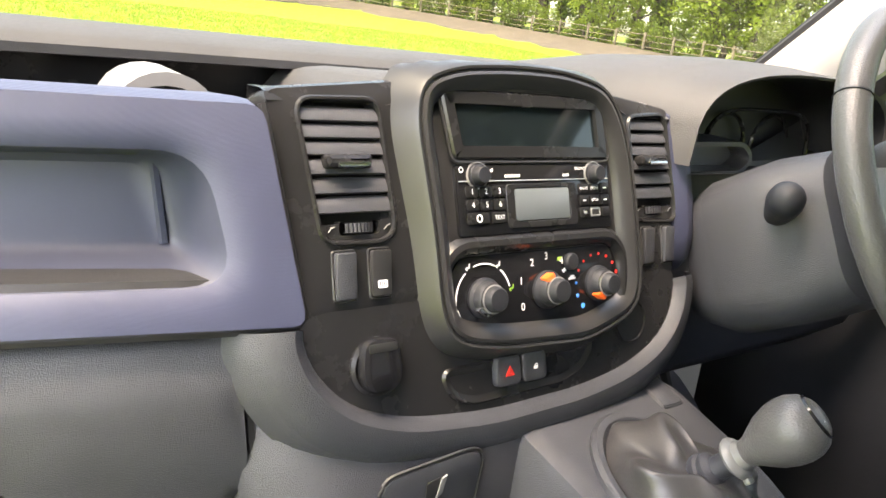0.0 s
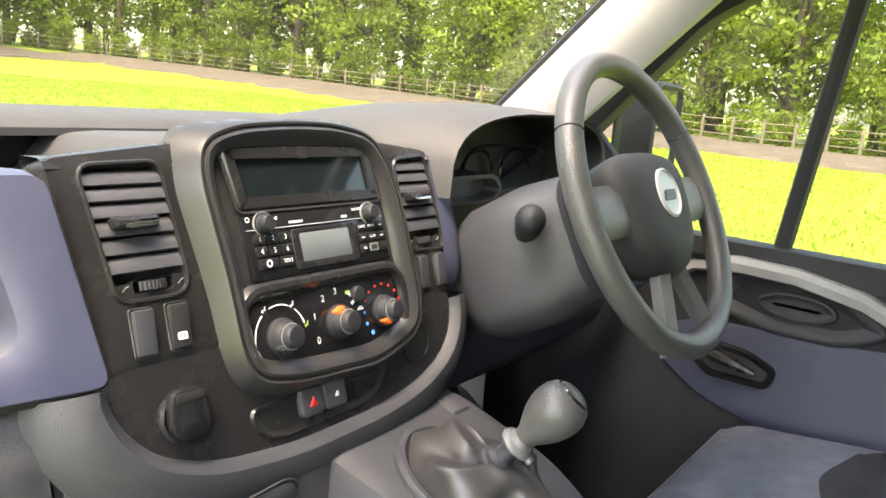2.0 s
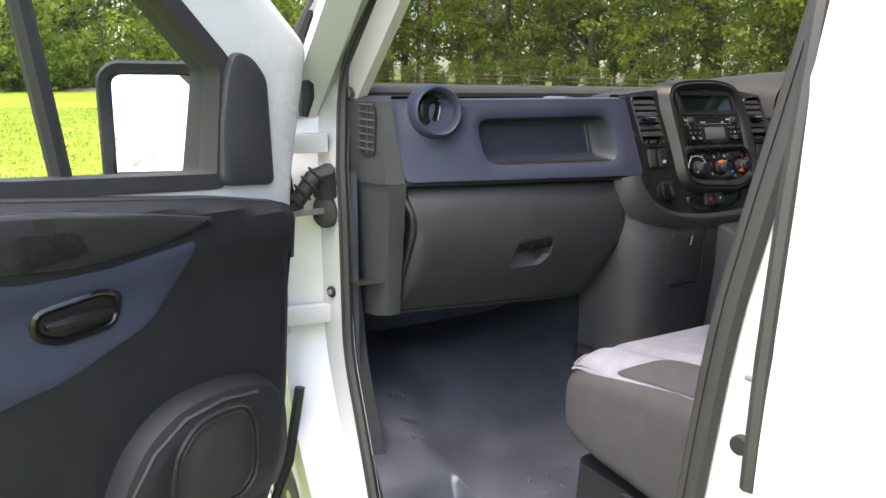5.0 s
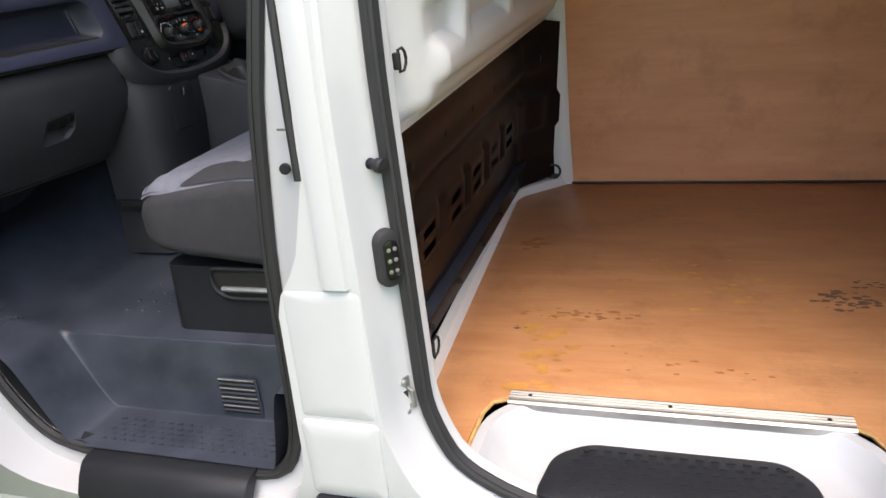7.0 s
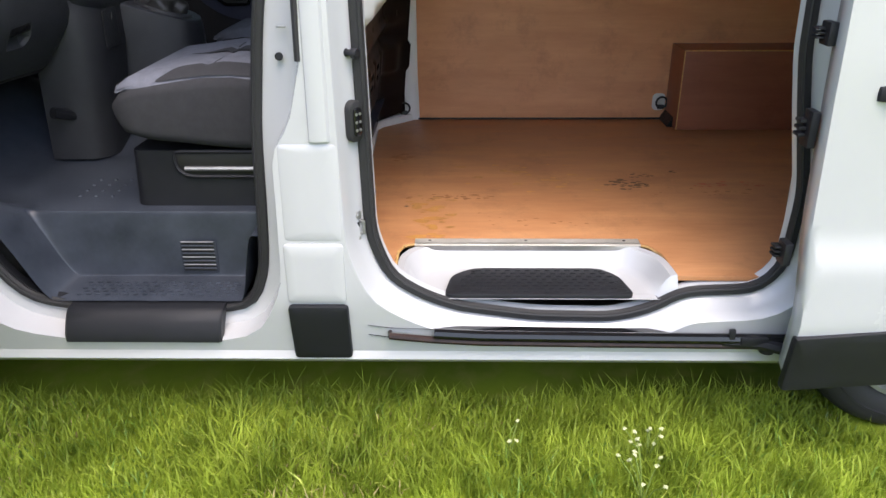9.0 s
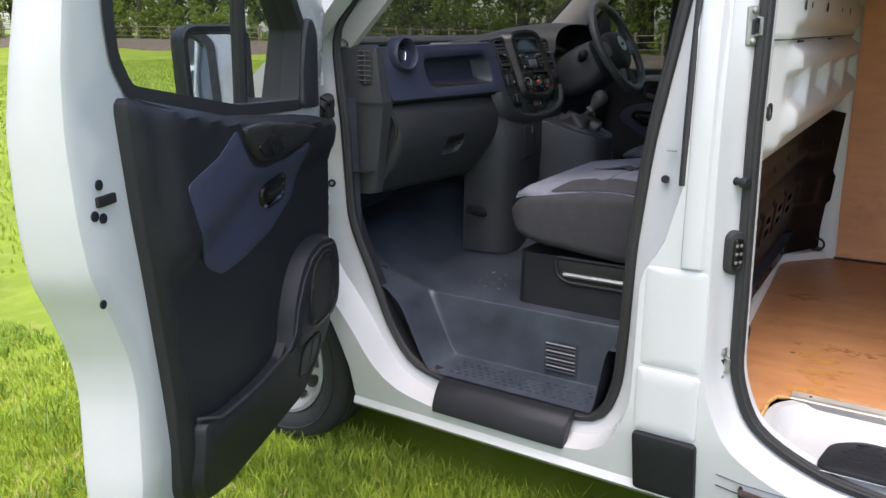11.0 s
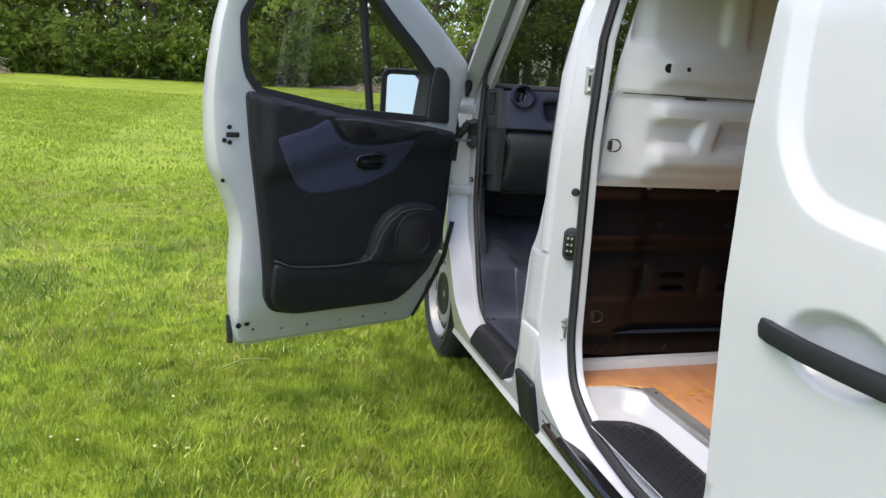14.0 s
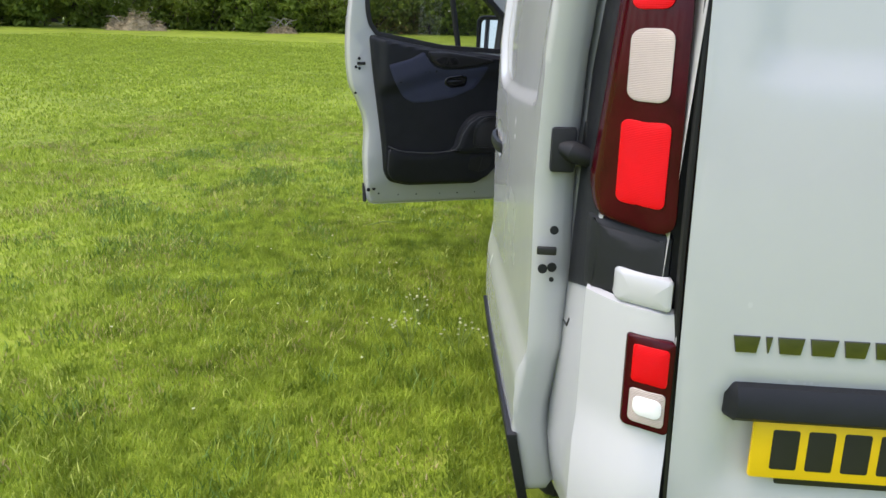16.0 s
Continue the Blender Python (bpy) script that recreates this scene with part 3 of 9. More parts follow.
pillar_cover("pillar_flap", 0.632, 0.888, -1.487, -1.338, 0.022, WHITE, "white flap on the door pillar")
pillar_cover("pillar_flap", 0.455, 0.626, -1.489, -1.333, 0.026, WHITE, "white lower pillar cover")
pillar_cover("pillar_corner_block", 0.268, 0.449, -1.492, -1.332, 0.038, BLACK, "black plastic block at the foot of the pillar")
van.part("pillar_ridge", Geo().add(*loft([[flank(y, z) + Vector((-dx, 0, 0)) for y, dx in ((-1.418, -0.002), (-1.423, 0.007), (-1.432, 0.010), (-1.452, 0.010), (-1.466, 0.008), (-1.480, -0.01))] for z in (0.895, 1.0, 1.2, 1.45, 1.65, 1.78)], False, (False, False))), WHITE)
van.part("pillar_gap_seal", tube([Vector((-0.942, -1.408, 1.085)), Vector((-0.940, -1.409, 1.20)), Vector((-0.932, -1.410, 1.34)), Vector((-0.915, -1.411, 1.5)), Vector((-0.86, -1.414, 1.72))], 0.0085, 8), RUBBER, "narrow black rubber strip")


def disc(name, at, n, r, material, t=0.004, label="", hole=None, under=None):
    ob = van.part(name, lathe([(r, -0.004), (r, t * 0.6), (r * 0.85, t), (0.0005, t)], frame_matrix(at, n), 14), material, label, under)
    if hole:
        van.part("socket", lathe([(r * 0.45, 0), (r * 0.45, t + 0.0008), (0.0005, t + 0.0008)], frame_matrix(at, n), 10), INK, under=ob)
    return ob


disc("grommet", (-0.880, -1.350, 1.085), (-1, -0.2, 0.05), 0.010, BLACK)
van.part("pillar_slot", box((-0.882, -1.362, 1.155), (0.006, 0.024, 0.005), 0.002), STEEL)
disc("pillar_plug", (-0.858, -0.272, 0.978), (-0.9, -0.42, 0), 0.013, BLACK, 0.006)
disc("plug_pin", (-0.863, -0.2745, 0.978), (-0.9, -0.42, 0), 0.006, STEEL, 0.005)
b = van.part("guide_pin", lathe([(0.015, 0), (0.015, 0.005), (0.008, 0.007), (0.008, 0.022), (0.0125, 0.024), (0.0125, 0.036), (0.010, 0.039), (0.0005, 0.039)], frame_matrix((-0.888, -1.510, 1.096), (-0.5, -0.86, 0)), 16), BLACK, "dark steel locating pin")
van.part("pin_socket", lathe([(0.005, 0), (0.005, 0.0398), (0.0005, 0.0398)], frame_matrix((-0.888, -1.510, 1.096), (-0.5, -0.86, 0)), 8), INK, under=b)
fn = axes((-0.893, -1.520, 0.93), (0.78, -0.62, 0), (0, 0, 1))
cb = van.part("contact_block", plate(rrect(-0.024, -0.052, 0.024, 0.052, 0.022, 6), fn, 0.022, 0.006, -0.004), RUBBER, "black oval electrical contact block")
van.part("contact_face", plate(rrect(-0.013, -0.036, 0.013, 0.036, 0.011, 5), fn, 0.004, 0.001, 0.0185), GLOSS, under=cb)
for i in range(3):
    for j in (-1, 1):
        van.part("contact", lathe([(0.004, 0), (0.004, 0.002), (0.0005, 0.003)], Matrix.Translation(fn(j * 0.006, (i - 1) * 0.020, 0.022)) @ frame_matrix((0, 0, 0), (-0.62, -0.78, 0)), 10), STEEL, under=cb)
for z, h in ((0.645, 0.088), (1.435, 0.084)):
    fn = axes((-0.892 + 0.012 * (z > 1), -1.513, z), (0.78, -0.62, 0), (0, 0, 1))
    st = van.part("striker_plate", plate(rrect(-0.014, -h / 2, 0.016, h / 2, 0.005, 3), fn, 0.010, 0.002, -0.002), STEEL, "dull steel door striker plate")
    van.part("striker_slot", plate(rrect(-0.003, -0.018, 0.008, 0.014, 0.002, 2), fn, 0.001, 0.0004, 0.008), RUBBER, under=st)
    van.part("striker_bar", tube([fn(0.010, -0.020, 0.008), fn(0.012, -0.018, 0.020), fn(0.012, 0.016, 0.020), fn(0.010, 0.018, 0.008)], 0.0042, 8), STEEL, under=st)
    for dz in (-1, 1):
        van.part("screw", lathe([(0.007, 0), (0.007, 0.004), (0.003, 0.006)], Matrix.Translation(fn(0.002, dz * 0.032, 0.008)) @ frame_matrix((0, 0, 0), (-0.62, -0.78, 0)), 8), STEEL, under=st)

# hinges and check strap at the front pillar
for z in (1.305, 0.925):
    van.part("hinge", Geo().add(*box((-0.905, -0.240, z), (0.105, 0.030, 0.042), 0.005, Matrix.Rotation(radians(-8), 4, "Z"))).add(*lathe([(0.012, -0.04), (0.012, 0.04)], Matrix.Translation((-0.955, -0.226, z)), 12)), WHITE, "white painted door hinge")
ck = van.part("cable_boot", tube([Vector((-0.862, -0.265, 1.20)), Vector((-0.875, -0.285, 1.245)), Vector((-0.90, -0.285, 1.235)), Vector((-0.945, -0.265, 1.165))], [0.032, 0.024, 0.019, 0.017], 10), RUBBER, "black corrugated cable boot")
for k in range(4):
    van.part("boot_ring", lathe([(0.022, -0.003), (0.025, 0), (0.022, 0.003)], frame_matrix((-0.892 - 0.015 * k, -0.285 + 0.004 * k, 1.24 - 0.018 * k), (-0.75, 0.2, -0.8)), 12), RUBBER, under=ck)
van.part("check_strap", box((-0.93, -0.290, 1.162), (0.13, 0.006, 0.013), 0.002, Matrix.Rotation(radians(10), 4, "Z")), STEEL, "steel door check strap")
TEAR = ccw(soft_poly([(-0.030, -0.022), (-0.012, -0.042), (0.016, -0.040), (0.030, -0.014), (0.022, 0.016), (-0.006, 0.040), (-0.028, 0.016)], 0.016, 4))
van.part("check_plate", plate(TEAR, axes((-0.866, -0.272, 1.165), (0.75, -0.66, 0), (0, 0, 1)), 0.016, 0.007), RUBBER, "teardrop rubber boot of the check strap")
van.part("wing_seal", tube([Vector((-0.905, -0.252, 1.36)), Vector((-0.898, -0.252, 1.40)), Vector((-0.902, -0.255, 1.46)), Vector((-0.91, -0.262, 1.53)), Vector((-0.895, -0.31, 1.60))], [0.010, 0.018, 0.02, 0.016, 0.008], 8), RUBBER, "black rubber seal on the wing edge")

# added black tube paints the shade in the gap between hinge and door
van.part("hinge_gap_shade", tube([Vector((-0.945, -0.238, 1.265)), Vector((-0.94, -0.24, 1.18)), Vector((-0.942, -0.238, 1.06))], [0.010, 0.016, 0.010], 8), RUBBER, "black strip standing in for the shade in the hinge gap")


# ---- wheels ----
def wheel(x, y, side, label):
    m = frame_matrix((x, y, 0.345), (side, 0, 0), (0, 1, 0))
    ob = Geo().add(*lathe([(0.225, -0.11), (0.30, -0.115), (0.325, -0.10), (0.338, -0.08), (0.338, 0.08), (0.325, 0.10), (0.30, 0.112), (0.262, 0.112), (0.232, 0.098), (0.225, 0.085)], m, 48, (False, False)))
    w = van.part("wheel", ob, RUBBER, label)
    for k in range(4):
        van.part("tread_band", lathe([(0.3385, -0.066 + k * 0.036), (0.342, -0.064 + k * 0.036), (0.342, -0.042 + k * 0.036), (0.3385, -0.040 + k * 0.036)], m, 48, (False, False)), RUBBER, under=w)
    van.part("tyre_ring", lathe([(0.290, 0.112), (0.288, 0.1165), (0.284, 0.1165), (0.282, 0.112)], m, 48, (False, False)), RUBBER, under=w)
    rg = lathe([(0.228, 0.085), (0.228, 0.103), (0.215, 0.106), (0.208, 0.096), (0.200, 0.070), (0.192, 0.062), (0.16, 0.075), (0.125, 0.084), (0.112, 0.080), (0.095, 0.055), (0.03, 0.055), (0.028, 0.02), (0.0005, 0.02)], m, 48, (False, False))
    van.part("rim", rg, RIM_PAINT, "silver steel wheel rim", w)
    for k in range(12):
        a = 2 * math.pi * k / 12
        q = m @ Matrix.Translation((0.172 * math.cos(a), 0.172 * math.sin(a), 0.0725)) @ Matrix.Rotation(a, 4, "Z") @ Matrix.Rotation(radians(20), 4, "Y")
        van.part("rim_hole", lathe([(0.024, -0.004), (0.0235, 0.0035), (0.021, 0.0015), (0.0005, 0.0015)], q @ Matrix.Diagonal((0.8, 1.25, 1, 1)), 12), INK, under=w)
    van.part("hub_cap", lathe([(0.112, 0.076), (0.110, 0.085), (0.098, 0.086), (0.060, 0.070), (0.045, 0.072), (0.02, 0.076), (0.0005, 0.076)], m, 32), BLACK, "dark hub cover", under=w)
    van.part("hub_badge", lathe([(0.020, 0.072), (0.020, 0.076), (0.0005, 0.0765)], m, 16), STEEL, under=w)
    for k in range(5):
        a = 2 * math.pi * k / 5
        van.part("wheel_bolt", lathe([(0.011, 0.05), (0.011, 0.068), (0.008, 0.071), (0.0005, 0.071)], m @ Matrix.Translation((0.079 * math.cos(a), 0.079 * math.sin(a), 0)), 6), STEEL, under=w)


wheel(-0.81, 0.0, -1, "front wheel with silver steel rim and black tyre")
wheel(0.81, 0.0, 1, "front wheel with silver steel rim and black tyre")
wheel(-0.81, -3.098, -1, "rear wheel with silver steel rim and black tyre")
wheel(0.81, -3.098, 1, "rear wheel with silver steel rim and black tyre")
for y in (0.0, -3.098):
    for s in (-1, 1):
        van.part("wheel_arch_liner", Geo().add(*loft([[Vector((s * x, a, b)) for a, b in arch(y, 0.383, 0, 180, 0)] for x in (0.935, 0.66)], False, (False, True))), BLACK)
van.part("underbody", box((0, -1.6, 0.30), (1.55, 4.9, 0.05), 0.01), BLACK)

# ---- load space ----
van.part("load_floor_pan", Geo().add(*fill([(-0.85, -1.40), (-0.85, -1.60), (-0.60, -1.60), (-0.60, -2.40), (-0.85, -2.40), (-0.85, -3.95), (0.86, -3.95), (0.86, -1.40)], [], lambda x, y: (x, y, 0.470))), WHITE_IN)
van.part("inner_right_wall", Geo().add(*fill([(-3.95, 0.45), (-1.40, 0.45), (-1.40, 1.9), (-3.95, 1.9)], [], lambda y, z: (0.86 - 0.10 * max(0, z - 1.2), y, z), 0.3)), WHITE_IN)
van.part("inner_left_wall", Geo().add(*fill([(-3.95, 0.45), (-2.68, 0.45), (-2.68, 1.9), (-3.95, 1.9)], [], lambda y, z: (-0.80 + 0.10 * max(0, z - 1.2), y, z), 0.3)), WHITE_IN)
# step well in white steel
well = ccw(soft_poly([(-0.905, -1.63), (-0.72, -1.635), (-0.655, -1.70), (-0.655, -2.28), (-0.73, -2.36), (-0.905, -2.375)], 0.05, 4))
wl = [([(x, y) for x, y in offset(well, 0.02)], 0.486), (well, 0.484), (offset(well, -0.012), 0.470), (offset(well, -0.03), 0.440), (offset(well, -0.045), 0.427), (offset(well, -0.055), 0.425)]
g = Geo().add(*loft([[Vector((max(x, -0.885), y, z if x > -0.86 else min(z, 0.4252))) for x, y in l] for l, z in wl], caps=(False, False)))
g.add(*fill(wl[-1][0], [], lambda x, y: (max(x, -0.885), y, 0.425)))
van.part("step_well", g, WHITE, "white painted entry step")
matp = ccw(soft_poly([(-0.882, -1.745), (-0.76, -1.765), (-0.712, -1.83), (-0.712, -2.20), (-0.76, -2.25), (-0.882, -2.275)], 0.03, 4))
sm = van.part("step_tread", plate(matp, lambda x, y, w: Vector((x, y, 0.426 + w)), 0.012, 0.004), BLACK, "black moulded step tread")
for i in range(8):
    for j in range(15):
        x, y = -0.865 + i * 0.019, -1.80 - j * 0.029 - (0.0145 if i % 2 else 0)
        if inside((x, y), offset(matp, -0.014)):
            van.part("tread_stud", box((x, y, 0.438), (0.004, 0.016, 0.004), 0.001), BLACK, under=sm)
for y in (-1.83, -2.20):
    van.part("tread_fixing", lathe([(0.007, 0), (0.007, 0.0035), (0.0005, 0.0035)], Matrix.Translation((-0.735, y, 0.4375)), 10), INK, under=sm)

# bulkhead: board below, pressed white steel above
def bulk_y(x, z):
    return -1.425 - 0.045 * max(0.0, (z - 0.62) / 0.5) - 0.02 * max(0.0, min(1.0, (-x - 0.6) / 0.05)) - 0.85 * max(0.0, x - 0.655)


SLOTS = [(cx - 0.055, cx + 0.035, z0, z0 + 0.022) for cx in (-0.47, -0.24, -0.02, 0.20, 0.42) for z0 in (0.80, 0.755)]


def board_pt(x, z):
    y = bulk_y(x, z)
    for zc, d in ((1.065, 0.016), (0.955, -0.020), (0.895, 0.016), (0.60, 0.012)):
        y += d * math.exp(-((z - zc) / 0.022) ** 2) * min(1.0, max(0.0, (0.76 - x) / 0.08))
    if 0.72 < z < 0.86:
        y -= 0.014 * min(1, (z - 0.72) / 0.02, (0.86 - z) / 0.02) * max(0.0, min(1.0, (abs((x + 0.03) % 0.225 - 0.1125) - 0.012) / 0.012))
    return Vector((x, y, z))


bxs = sorted(set([round(x, 4) for x in np.linspace(-0.865, 0.788, 84)] + [round(s[k], 4) for s in SLOTS for k in (0, 1)]))
bzs = sorted(set([round(z, 4) for z in np.linspace(0.53, 1.125, 72)] + [round(s[k], 4) for s in SLOTS for k in (2, 3)]))
foot = table([(-0.865, 0.545), (-0.70, 0.525), (0.62, 0.515), (0.788, 0.530)])
head = table([(-0.865, 1.10), (-0.70, 1.135), (0.66, 1.135), (0.788, 1.10)])
bv = [board_pt(x, max(foot(x), min(head(x), z))) for z in [0.50] + bzs + [1.14] for x in bxs]
nz = [0.50] + bzs + [1.14]
bf = []
for j in range(len(nz) - 1):
    for i in range(len(bxs) - 1):
        mx_, mz_ = (bxs[i] + bxs[i + 1]) / 2, (nz[j] + nz[j + 1]) / 2
        if not any(s[0] < mx_ < s[1] and s[2] < mz_ < s[3] for s in SLOTS):
            k = j * len(bxs) + i
            bf.append([k, k + 1, k + 1 + len(bxs), k + len(bxs)])
bh = van.part("bulkhead_board", Geo().add(bv, bf), BOARD, "dark brown-black pressed bulkhead board with slots")
van.part("slot_backing", Geo().add(*fill([(-0.58, 0.64), (0.60, 0.64), (0.60, 0.94), (-0.58, 0.94)], [], lambda x, z: (x, bulk_y(x, z) + 0.040, z))), INK, under=bh)
for x in (-0.62, -0.36, -0.10, 0.16, 0.42, 0.66):
    van.part("board_rivet", lathe([(0.010, 0), (0.009, 0.004), (0.004, 0.006)], frame_matrix(board_pt(x, 1.112) + Vector((0, -0.001, 0)), (0, -1, 0)), 10), STEEL, under=bh)
    van.part("board_clip", lathe([(0.008, 0), (0.007, 0.006), (0.003, 0.008)], frame_matrix(board_pt(x - 0.1, 0.545) + Vector((0, -0.001, 0)), (0, -1, 0)), 10), INK, under=bh)
    van.part("board_hole", lathe([(0.013, 0), (0.013, 0.001), (0.0005, 0.001)], frame_matrix(board_pt(x + 0.06, 0.985) + Vector((0, -0.002, 0)), (0, -1, 0)), 12), INK, under=bh)


def ramp(v, a, b):
    return min(1.0, max(0.0, (v - a) / (b - a)))


def wallsteel(x, z):
    """Pressed steel: three lying ribs with stiles between, a lap joint and flat bays above it."""
    y = -1.535 - 0.03 * ramp(z, 1.125, 1.15)
    rib = max(ramp(z, 1.165, 1.195) * ramp(-z, -1.265, -1.235), ramp(z, 1.315, 1.335) * ramp(-z, -1.395, -1.370))
    stile = max(ramp(0.045 - abs(x - cx - 0.25 * (z - 1.29)), 0.0, 0.018) for cx in (-0.50, -0.08, 0.34))
    band = ramp(z, 1.165, 1.195) * ramp(-z, -1.395, -1.370)
    end = ramp(x, -0.70, -0.655)
    y -= 0.030 * max(rib, stile * band) * end
    y -= 0.010 * ramp(z, 1.4035, 1.4055)
    y -= 0.018 * ramp(z, 1.425, 1.45) * ramp(-z, -1.535, -1.505) * end
    bay = max(ramp(0.16 - abs(x - cx), 0.0, 0.025) for cx in (-0.62, -0.24, 0.14, 0.52))
    y += 0.020 * bay * ramp(z, 1.545, 1.57)
    y += 0.05 * max(0.0, (-x - 0.70) / 0.12)
    return Vector((x, y, z))


ub = van.part("bulkhead_panel", Geo().add(*fill([(-0.83, 1.115), (0.84, 1.115), (0.82, 1.5), (0.74, 1.88), (-0.72, 1.88), (-0.80, 1.5)], [], wallsteel, 0.012)), WHITE_IN, "white pressed steel bulkhead with embossed ribs")
van.part("bulkhead_ledge", Geo().add(*loft([[Vector((x, y, z)) for x in np.linspace(-0.83, 0.83, 8)] for y, z in ((-1.47, 1.125), (-1.535, 1.118), (-1.545, 1.14))], False, (False, False))), WHITE_IN, under=ub)
for x, z, r in ((-0.665, 1.483, 0.014), (-0.60, 1.483, 0.007), (-0.30, 1.483, 0.012), (0.05, 1.483, 0.007), (0.30, 1.483, 0.012)):
    van.part("panel_hole", lathe([(r, 0), (r, 0.001), (0.0005, 0.001)], frame_matrix(wallsteel(x, z) + Vector((0, -0.0015, 0)), (0, -1, 0)), 14), INK, under=ub)
van.part("lap_joint", tube([wallsteel(x, 1.404) + Vector((0, -0.004, 0)) for x in np.linspace(-0.78, 0.80, 20)], 0.0018, 5), INK, under=ub)
for x in (-0.55, 0.05):
    van.part("panel_slot", box(wallsteel(x, 1.398) + Vector((0, -0.005, 0)), (0.075, 0.006, 0.005), 0.001), INK, under=ub)
for z in (0.70, 1.245):
    D_LOOP = [(0.0, 0.018), (0.020, 0.018), (0.031, 0.010), (0.034, 0.0), (0.031, -0.010), (0.020, -0.018), (0.0, -0.018)]
    lp = van.part("lashing_loop", tube([Vector((-0.812 + u, -1.556, z + v)) for u, v in D_LOOP], 0.0028, 6, True), RUBBER, "black wire lashing loop")
    van.part("loop_clip", box((-0.812, -1.552, z), (0.012, 0.012, 0.028), 0.003), RUBBER, under=lp)
van.part("floor_edge_strip", Geo().add(*loft([[Vector((x, y + d, z)) for x, y in ((-0.84, -1.47), (0.60, -1.405), (0.66, -1.43), (0.81, -1.585), (0.86, -1.60))] for d, z in ((-0.016, 0.486), (-0.012, 0.500), (-0.004, 0.514), (0.02, 0.518))], False, (False, False))), WHITE_IN)
van.part("corner_post", Geo().add(*loft([[Vector((0.806, -1.606, z)), Vector((0.797, -1.598, z)), Vector((0.788, -1.575, z)), Vector((0.790, -1.555, z)), Vector((0.80, -1.50, z))] for z in (0.486, 0.8, 1.2, 1.75)], False, (False, False))), WHITE_IN)

# ---- tail ----
van.part("rear_quarter_moulding", Geo().add(*fill(ccw([(-3.690, 0.862), (-3.78, 0.885), (-3.84, 0.90), (-3.822, 1.2), (-3.79, 1.85), (-3.70, 1.85), (-3.695, 1.3), (-3.688, 0.98)]), [], lambda y, z: flank(y, z) + Vector((-0.003, 0, 0)), 0.05)), BLACK, "black plastic surround beside the tail lamp")

van.part("upper_rail_slot", plate(ccw([(-2.8, 1.135), (-3.712, 1.135), (-3.712, 1.20), (-2.8, 1.20)]), lambda y, z, w: flank(y, z) + Vector((-w, 0, 0)), 0.004, 0.001, 0.0, 0.1), INK, "black slot of the sliding door rail")
van.part("body_seam", tube([flank(y, 0.77) + Vector((-0.0005, 0, 0)) for y in (-3.45, -3.55, -3.65, -3.712)] + [flank(-3.722, 0.79)], 0.0025, 5), INK)


def tail_fn(u, v, w):
    """u across from the flank inwards, v height, w rearwards; the corner is rounded."""
    x = -0.883 + 0.25 * max(0.0, v - 1.5) ** 1.5 + u
    y = -3.82 - 0.12 * (1 - (1 - min(u, 0.14) / 0.14) ** 2) + 0.05 * (v - 1.07)
    return Vector((x, y - w, v))


lampo = ccw(soft_poly([(-0.012, 1.10), (-0.002, 1.045), (0.10, 1.035), (0.122, 1.05), (0.116, 1.40), (0.105, 1.72), (0.04, 1.76), (0.02, 1.5)], 0.02, 3))
tl = van.part("tail_lamp", plate(lampo, tail_fn, 0.05, 0.012, -0.03, 0.02), RED_D, "tall dark red tail lamp")
van.part("red_lens", plate(rrect(0.024, 1.082, 0.097, 1.228, 0.012, 4), tail_fn, 0.004, 0.002, 0.0195, 0.02), RED, "bright red brake lens", tl)
van.part("clear_lens", plate(rrect(0.028, 1.26, 0.090, 1.38, 0.018, 4), tail_fn, 0.004, 0.002, 0.0195, 0.02), CLEAR, "clear indicator lens", tl)
van.part("red_lens", plate(rrect(0.026, 1.41, 0.084, 1.62, 0.015, 4), tail_fn, 0.004, 0.002, 0.0195, 0.02), RED, "dark upper lens", tl)
van.part("lamp_foot", plate(ccw(soft_poly([(-0.010, 0.895), (0.122, 0.895), (0.122, 1.040), (-0.010, 1.042)], 0.012, 4)), tail_fn, 0.040, 0.016, -0.03, 0.012), BLACK, "rounded black plastic foot under the lamp")
van.part("corner_cap", plate(rrect(0.034, 0.903, 0.126, 0.964, 0.010, 4), tail_fn, 0.047, 0.010, -0.02, 0.03), WHITE, "white bumper corner cap")
bp = [[tail_fn(u, z, 0) + Vector((-k * 0.3, -k, 0)) for u in (-0.004, 0.006, 0.02, 0.035, 0.055, 0.08, 0.11, 0.145)] for z, k in ((0.905, 0.0), (0.90, 0.018), (0.86, 0.022), (0.70, 0.024), (0.645, 0.026), (0.60, 0.05), (0.45, 0.055), (0.35, 0.03))]
van.part("rear_bumper_corner", Geo().add(*loft(bp, False, (False, False))), WHITE, "white rear bumper corner")
fl = van.part("bumper_lamp", plate(rrect(0.058, 0.682, 0.136, 0.856, 0.008, 3), tail_fn, 0.016, 0.004, 0.024, 0.02), RED_D, "dark bumper lamp unit")
van.part("red_lens", plate(rrect(0.068, 0.772, 0.126, 0.842, 0.006, 3), tail_fn, 0.004, 0.0015, 0.039, 0.02), RED, under=fl)
van.part("clear_lens", plate(rrect(0.068, 0.696, 0.126, 0.760, 0.008, 3), tail_fn, 0.004, 0.0015, 0.039, 0.02), CLEAR, "clear reversing lens", fl)
van.part("lens_reflector", plate(rrect(0.074, 0.712, 0.120, 0.748, 0.012, 3), tail_fn, 0.003, 0.001, 0.0425, 0.02), PRINT, "bright bulb reflector", fl)


